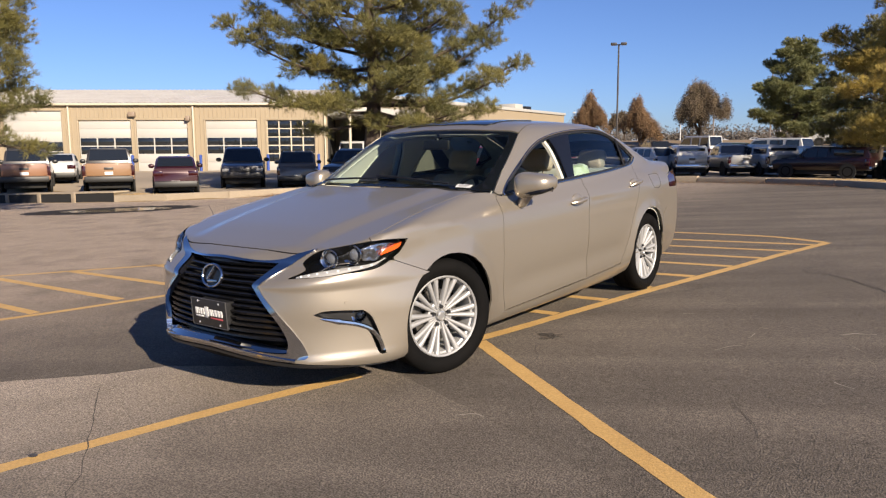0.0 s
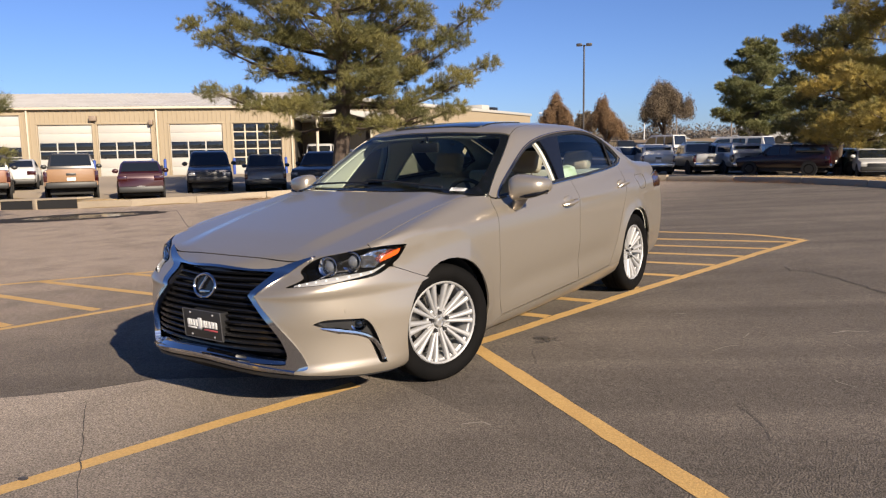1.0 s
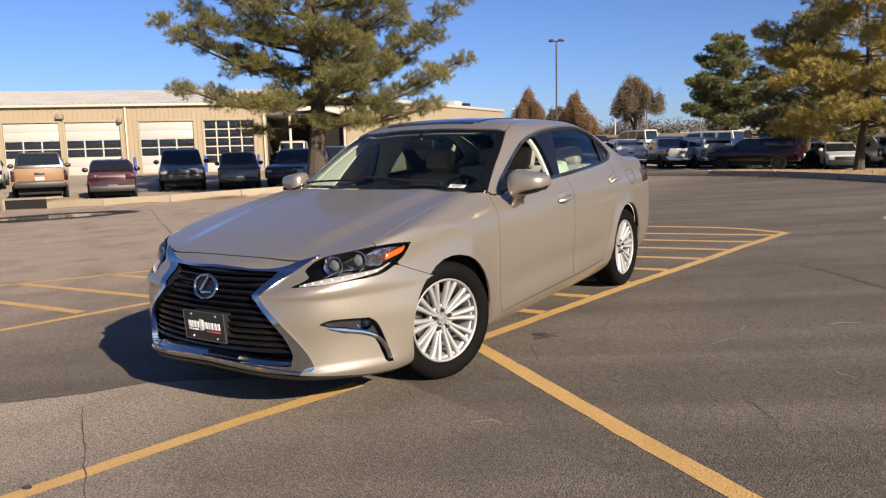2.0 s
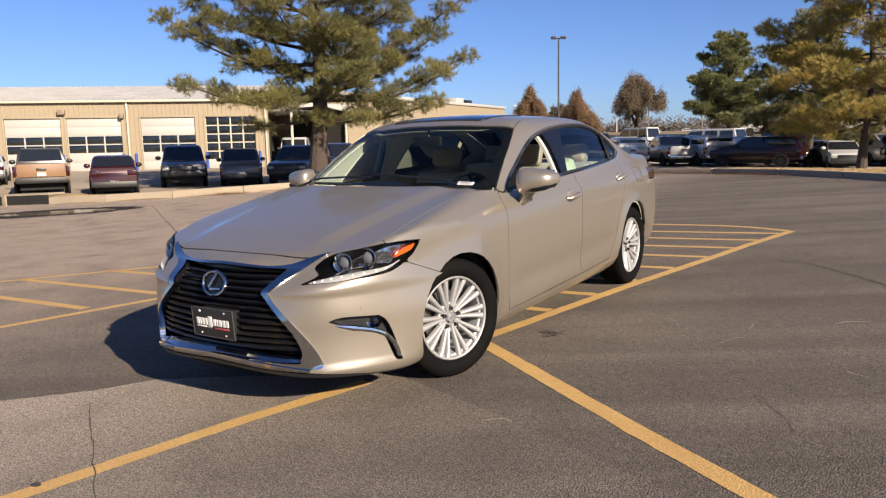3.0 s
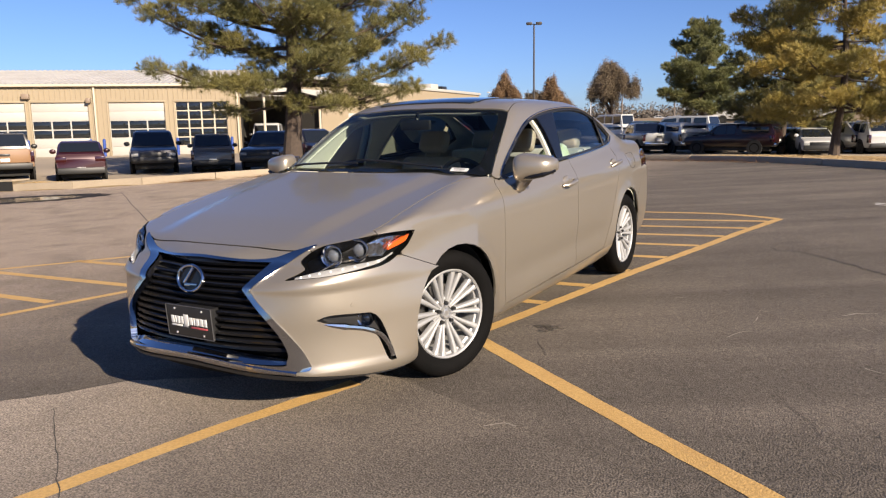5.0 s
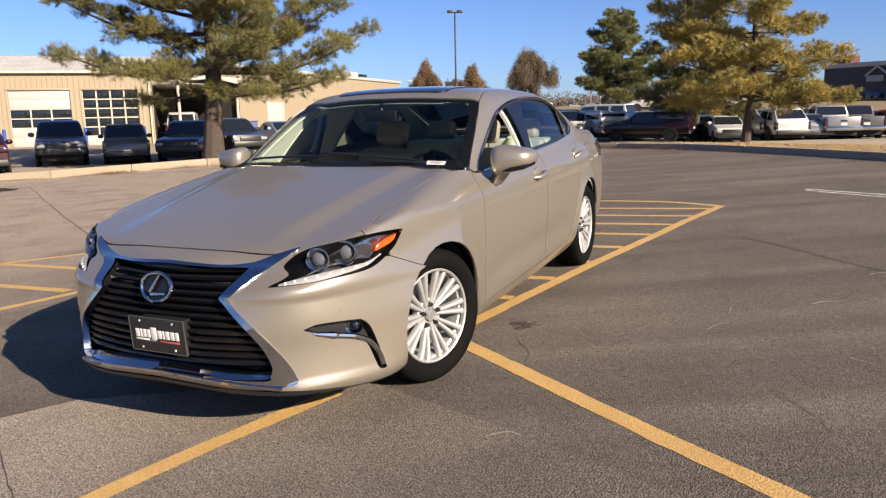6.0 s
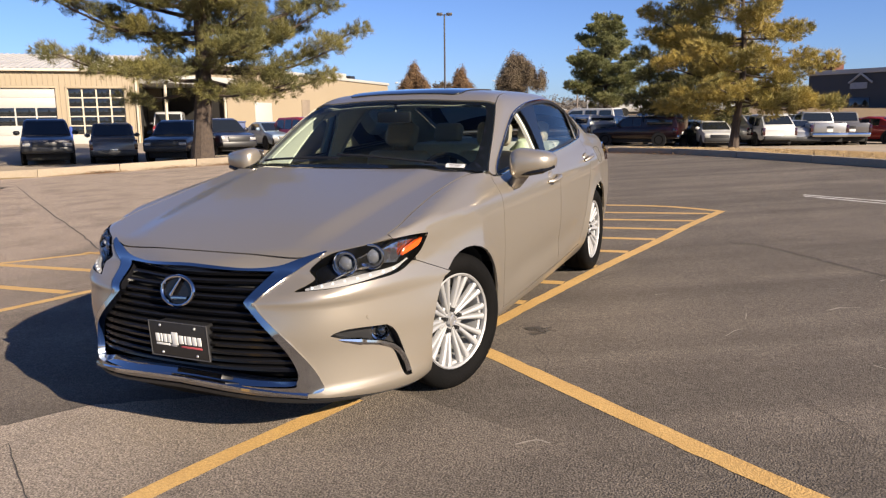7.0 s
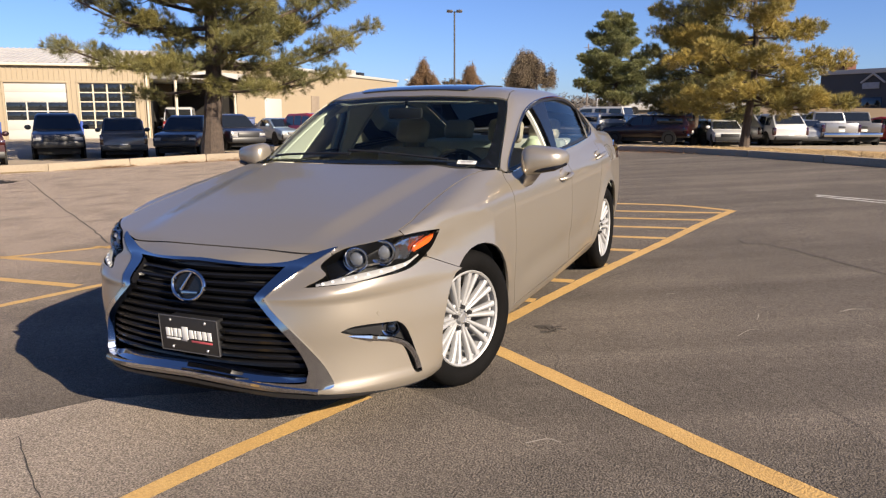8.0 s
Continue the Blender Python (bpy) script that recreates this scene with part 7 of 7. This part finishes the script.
def pine(x, y, high, spread, limbs, needles, label, seed, base_r=0.24, first=2.2, keys=(), turn=0.0, clump=0.52, blade=0.19, wide=0.014, tufts=46, blades=19, top_lift=1.0, side=2.5):
    """A pine: a tapered trunk, crooked limbs with side boughs, and rounded clumps of long needles on them."""
    rng = random.Random(seed)
    g = np.random.RandomState(seed)
    z = ground_z(x, y)
    ob = thing("pine_tree", label, "tree", Matrix.Translation((x, y, z)) @ Matrix.Rotation(radians(turn), 4, "Z"), "pines")
    bm = bmesh.new()
    tp = [(0.12 * math.sin(k * 0.9 + seed), 0.12 * math.cos(k * 1.3 + seed), high * k / 9 - 0.1 * (k == 0)) for k in range(10)]
    tube(bm, tp, [base_r * (1.25 if k == 0 else 1 - 0.9 * k / 9) for k in range(10)], 10)
    plan = list(keys)
    for k in range(limbs):
        h = first + (high - first - 0.2) * (k + rng.random()) / limbs
        u = (h - first) / (high - first)
        reach = spread * (0.72 + 0.28 * math.sin(math.pi * min(0.2 + u, 1.0))) * (1 - 0.62 * u ** 1.6) * rng.uniform(0.6, 1.08)
        a = k * 2.4 + rng.uniform(-0.5, 0.5)
        plan.append((h, reach * math.cos(a), reach * math.sin(a), h + reach * rng.uniform(0.0, 0.42) * top_lift))
    clumps = [(Vector((tp[-1][0], tp[-1][1], high - 0.1)), Vector((0, 0, 1)), clump)]
    for h, tx, ty, tz in plan:
        s0 = Vector((np.interp(h, [p[2] for p in tp], [p[0] for p in tp]), np.interp(h, [p[2] for p in tp], [p[1] for p in tp]), h))
        e = Vector((tx, ty, tz))
        length = (e - s0).length
        midp = s0.lerp(e, 0.5) + Vector((rng.uniform(-.2, .2), rng.uniform(-.2, .2), -0.08 * length + rng.uniform(-0.15, 0.15)))
        curve = [Vector(p) for p in smooth_line([s0, midp, e], 6)]
        last = len(curve) - 1
        thick = base_r * 0.26 * min(length / spread + 0.25, 1) * (1 - 0.6 * h / high)
        tube(bm, curve, [0.016 + thick * (1 - i / last) for i in range(last + 1)], 6)
        clumps.append((e, (e - midp).normalized(), clump * rng.uniform(0.75, 1.0)))
        for k in range(max(int(length * side), 2)):
            u = 0.22 + 0.76 * (k + rng.random()) / max(int(length * side), 2)
            c = curve[min(int(u * last), last)]
            d = (curve[min(int(u * last) + 1, last)] - curve[max(int(u * last) - 1, 0)]).normalized()
            flat = d.cross(Vector((0, 0, 1))).normalized() * (1 if k % 2 else -1)
            ln = rng.uniform(0.35, 1.0) * (1.25 - 0.75 * u) * min(length / 3.2, 1.1)
            way = (d * rng.uniform(0.3, 0.9) + flat * rng.uniform(0.5, 1.0) + Vector((0, 0, rng.uniform(-0.25, 0.6)))).normalized()
            tip = c + way * ln
            tube(bm, [c, c.lerp(tip, 0.5) + Vector((0, 0, -0.05)), tip], [0.022, 0.015, 0.008], 4)
            clumps.append((tip, way, clump * rng.uniform(0.55, 1.05)))
            if ln > 0.75 * clump / 0.5:
                clumps.append((c.lerp(tip, 0.45), way, clump * rng.uniform(0.4, 0.7)))
    part("trunk", bm, BARK, ob, "rough grey-brown trunk and limbs")
    C, Wy = [], []
    for c, w, r in clumps:
        n = max(int(tufts * (r / clump) ** 2), 5)
        q = g.normal(size=(n, 3))
        q /= np.linalg.norm(q, axis=1)[:, None]
        q *= g.uniform(0.25, 1.0, (n, 1)) ** 0.6
        C.append(np.array(c) + q * (r, r, r * 0.62) + np.array(w) * r * 0.2)
        Wy.append(q * 0.8 + np.array(w) * 0.35 + (0, 0, 0.45))
    C, Wy = np.repeat(np.concatenate(C), blades, 0), np.repeat(np.concatenate(Wy), blades, 0)
    D = g.normal(size=C.shape) * 0.5 + Wy
    D /= np.linalg.norm(D, axis=1)[:, None]
    Sd = np.cross(D, g.normal(size=C.shape))
    Sd /= np.linalg.norm(Sd, axis=1)[:, None]
    ln = blade * g.uniform(0.7, 1.25, (len(C), 1))
    wd = wide * g.uniform(0.7, 1.3, (len(C), 1))
    A = C + g.normal(size=C.shape) * 0.03
    V = np.stack((A - Sd * wd * 0.5, A + Sd * wd * 0.5, A + D * ln), 1).reshape(-1, 3)
    me = bpy.data.meshes.new("crown")
    me.vertices.add(len(V))
    me.vertices.foreach_set("co", V.ravel())
    me.loops.add(len(V))
    me.loops.foreach_set("vertex_index", np.arange(len(V)))
    me.polygons.add(len(V) // 3)
    me.polygons.foreach_set("loop_start", np.arange(0, len(V), 3))
    me.polygons.foreach_set("loop_total", np.full(len(V) // 3, 3))
    me.materials.append(needles)
    me.update()
    me.validate()
    cr = new("crown", me)
    cr.parent = ob
    tagged(cr, "long-needled tufts in layered boughs")
    return ob


# the near pine: boughs given as start height, tip sideways, tip in depth, tip height
pine(-16.37, 17.77, 11.5, 4.4, 44, NEEDLE_DARK, "big green-brown pine rising from the dry grass strip", 5, turn=41, base_r=0.36, first=3.4, keys=(
    (4.2, -5.4, 0.3, 6.3), (4.6, -4.6, -0.8, 5.6), (3.4, -4.7, -0.4, 3.9), (3.3, -3.6, 0.8, 3.8), (2.7, -2.4, 0.3, 2.4), (3.4, 5.7, 0.2, 4.9), (3.3, 4.6, -0.9, 4.1), (4.6, 5.7, 0.4, 7.1), (4.2, 4.5, -0.6, 5.6),
    (3.0, 4.5, 0.4, 3.2), (2.8, 3.0, -0.9, 2.9), (5.2, -3.3, -0.9, 7.6), (5.6, 3.6, -0.6, 7.8), (3.6, 0.6, -2.4, 3.9), (3.0, -1.4, -2.2, 3.2), (4.5, 1.8, -2.2, 5.2), (2.6, 1.6, -1.8, 2.5), (5.4, -1.4, -2.2, 6.4)))
pine(0.5, 35.2, 10.5, 3.6, 36, NEEDLE_YELLOW, "yellowing pine rising from the dry grass verge", 11, base_r=0.21, first=2.0, clump=0.60, blade=0.22, wide=0.019, tufts=60, blades=18, keys=(
    (2.4, 3.9, -0.5, 2.2), (2.2, -3.3, -0.6, 2.2), (3.6, 3.6, 0, 4.0), (4.2, -4.3, 0, 5.6), (5.0, -4.3, 0.4, 6.6), (3.0, -2.4, -1.5, 2.6), (2.6, 2.6, -1.4, 2.4)), turn=3)
pine(-2.6, 42.5, 8.2, 3.3, 38, NEEDLE_DARK, "green-brown pine standing between parked pickups", 23, base_r=0.2, first=1.7, clump=0.62, blade=0.22, wide=0.021, tufts=60, blades=16, top_lift=0.8)
pine(-13.2, 70.5, 10.0, 4.5, 44, NEEDLE_GREEN, "dark green pine beyond the parked rows", 31, base_r=0.26, first=1.8, clump=0.66, blade=0.26, wide=0.03, tufts=50)
pine(-21.15, 5.27, 8.5, 2.3, 26, NEEDLE_DARK, "green-brown pine at the lot's edge", 43, base_r=0.22, first=2.4, keys=(
    (3.6, 0.7, 1.5, 4.2), (3.8, 0.3, 1.7, 4.7), (4.2, 0.8, 1.5, 5.2), (4.6, 0.3, 1.6, 5.7), (5.0, 0.8, 1.5, 6.2), (5.4, 0.5, 1.4, 6.8), (2.4, 0.9, 1.8, 2.0)))
pine(24.5, 62.0, 12.0, 5.0, 34, NEEDLE_GREEN, "dark green pine by the dark store", 47, base_r=0.25, first=2.5, clump=0.75, blade=0.3, wide=0.05)


def leafy(x, y, high, spread, leaves, label, seed, cone=False, n_leaf=9000, size=0.115, bare=0.20):
    """A tree of forking limbs with small leaves at its twig ends."""
    rng = random.Random(seed)
    z = ground_z(x, y)
    ob = thing("broadleaf_tree", label, "tree", Matrix.Translation((x, y, z)), "autumn trees")
    bm = bmesh.new()
    tips = []

    def grow(p, d, length, r, level):
        q = p + d * length
        tube(bm, [p, p.lerp(q, 0.5) + Vector((rng.uniform(-1, 1), rng.uniform(-1, 1), 0)) * length * 0.05, q], [r, r * 0.8, r * 0.6], 5 if level < 3 else 4, cap=False)
        if level >= 2:
            tips.extend([q, p.lerp(q, 0.6)])
        if level < 5:
            for _ in range(3 if level else 6):
                a = rng.uniform(0, 2 * math.pi)
                o = d.orthogonal().normalized()
                o = Matrix.Rotation(a, 3, d) @ o
                nd = (d * rng.uniform(0.6, 1.0) + o * rng.uniform(0.45, 0.9) + Vector((0, 0, 0.12))).normalized()
                grow(p.lerp(q, rng.uniform(0.55, 1.0) if level else rng.uniform(0.25, 1.0)), nd, length * (rng.uniform(0.75, 1.1) if level == 0 else rng.uniform(0.55, 0.8)), r * 0.55, level + 1)
    grow(Vector((0, 0, -0.1)), Vector((0, 0, 1)), high * bare, high * 0.016, 0)
    T = np.array([tuple(t) for t in tips])
    top, rad = T[:, 2].max(), np.hypot(T[:, 0], T[:, 1]).max()
    sx, sz = spread / rad, high / top
    for v in bm.verts:
        k = v.co.z / top
        f = sx * (max(1.25 - k, 0.12) if cone else 1.25 - 0.6 * k)
        v.co = (v.co.x * f, v.co.y * f, v.co.z * sz)
    part("trunk", bm, BARK, ob)
    g = np.random.RandomState(seed)
    k = T[:, 2] / top
    f = sx * (np.maximum(1.25 - k, 0.12) if cone else 1.25 - 0.6 * k)
    T = np.stack((T[:, 0] * f, T[:, 1] * f, T[:, 2] * sz), 1)
    C = T[g.randint(0, len(T), n_leaf)] + g.normal(size=(n_leaf, 3)) * 0.14 * spread / 3
    C[:, 2] *= g.uniform(0.62, 1.0, n_leaf) ** 0.7
    D, E = g.normal(size=(n_leaf, 3)), g.normal(size=(n_leaf, 3))
    D /= np.linalg.norm(D, axis=1)[:, None]
    E = np.cross(D, E)
    E /= np.linalg.norm(E, axis=1)[:, None]
    s = size * g.uniform(0.6, 1.3, (n_leaf, 1))
    V = np.stack((C - D * s, C + E * s * 0.6, C + D * s, C - E * s * 0.6), 1).reshape(-1, 3)
    me = bpy.data.meshes.new("crown")
    me.from_pydata([tuple(v) for v in V], [], [(4 * i, 4 * i + 1, 4 * i + 2, 4 * i + 3) for i in range(n_leaf)])
    me.materials.append(leaves)
    cr = new("crown", me)
    cr.parent = ob


leafy(-34.6, 72.7, 6.4, 3.1, LEAF_BROWN, "orange-brown conical autumn tree", 3, True, 70000, 0.055)
leafy(-26.0, 65.7, 5.9, 2.9, LEAF_BROWN, "thin brown autumn tree with bare twigs", 8, True, 52000, 0.055)
leafy(-25.0, 80.0, 7.4, 4.1, LEAF_DULL, "dull bronze rounded autumn tree", 14, False, 110000, 0.06, 0.14)
leafy(-43.0, 100.0, 4.5, 2.6, LEAF_DULL, "low dull autumn tree far off", 19, False, 14000)

# far woods along the horizon
rng = np.random.RandomState(77)
V = []
for a in np.arange(-75, 45, 0.35):
    r0 = rng.uniform(340, 420)
    x, y = 3 + r0 * math.sin(radians(a)), -3.4 + r0 * math.cos(radians(a))
    hgt, wd, n = rng.uniform(4.0, 9.0), rng.uniform(4, 8), 420
    c = np.array((x, y, ground_z(x, y))) + rng.normal(size=(n, 3)) * (wd * 0.5, wd * 0.5, 0) + np.stack((np.zeros(n), np.zeros(n), hgt * rng.beta(1.3, 1.8, n)), 1)
    d, e = rng.normal(size=(2, n, 3)) * 0.24
    V.append(np.stack((c + d, c + e, c - d, c - e), 1).reshape(-1, 3))
V = np.concatenate(V)
F = np.arange(len(V)).reshape(-1, 4).tolist()
V = V.tolist()
me = bpy.data.meshes.new("far_woods")
me.from_pydata(V, [], F)
me.materials.append(mat("bare far woods", (0.12, 0.10, 0.085), 0.95, island=0.7, tint=(0.06, 0.055, 0.045)))
tagged(new("far_woods", me), "low bare woods along the horizon", "woods", kind="stuff")

# dry leaf litter and tufts along the kerb
rng = np.random.RandomState(5)
ix = rng.randint(24, 108, 60000)
P = EDGE2[ix] + (EDGE2[ix + 1] - EDGE2[ix]) * rng.rand(60000, 1) + nrm[ix] * (0.2 + 7.5 * rng.rand(60000, 1) ** 1.3)
P = P[~inside(P, [LOT])]
Z, kd = land(P)
keep = kd == 1
P, Z = P[keep], Z[keep]
V, F = [], []
for (x, y), z in zip(P, Z):
    for _ in range(3):
        a, h = rng.uniform(0, 6.28), rng.uniform(0.02, 0.07)
        k = len(V)
        dx, dy = math.cos(a) * 0.006, math.sin(a) * 0.006
        lx, ly = rng.normal(size=2) * 0.05
        V += [(x - dx, y - dy, z - 0.01), (x + dx, y + dy, z - 0.01), (x + lx, y + ly, z + h)]
        F.append((k, k + 1, k + 2))
me = bpy.data.meshes.new("grass_blades")
me.from_pydata(V, [], F)
me.materials.append(mat("straw blades", (0.42, 0.30, 0.15), 0.9, island=0.7, tint=(0.24, 0.16, 0.08)))
tagged(new("grass_blades", me), "short dry straw-coloured grass on the verge", "grass", kind="stuff")

# brown pine needles drifted against the kerb's foot
rng = np.random.RandomState(9)
V, F = [], []
for at, spread_u, n in ((23.4, 0.5, 900), (25.6, 0.45, 700), (27.6, 0.7, 1100), (30.5, 0.5, 700), (36.5, 1.2, 900), (41.5, 1.6, 1200)):
    for _ in range(n):
        c = kerb_at(at + rng.normal() * spread_u)
        e = kerb_at(at + 0.1) - kerb_at(at)
        out = np.array((e[1], -e[0])) / np.linalg.norm(e)
        if not inside((c + out * 0.4)[None], [LOT])[0]:
            out = -out
        g = abs(rng.normal()) * 0.22
        x, y = c + out * (0.02 + g)
        z = flat_z((x, y)) + 0.002 + max(0.10 - g * 0.35, 0.0) * rng.rand()
        a, ln = rng.uniform(0, 6.28), rng.uniform(0.05, 0.12)
        k = len(V)
        dx, dy = math.cos(a), math.sin(a)
        V += [(x - dy * 0.008, y + dx * 0.008, z), (x + dy * 0.008, y - dx * 0.008, z), (x + dx * ln, y + dy * ln, z + rng.uniform(0, 0.03))]
        F.append((k, k + 1, k + 2))
me = bpy.data.meshes.new("pine_litter")
me.from_pydata(V, [], F)
me.materials.append(mat("dry pine litter", (0.26, 0.13, 0.055), 0.9, island=0.6, tint=(0.16, 0.08, 0.035)))
tagged(new("pine_litter", me), "reddish-brown pine needles drifted against the kerb", "leaf litter", kind="stuff")
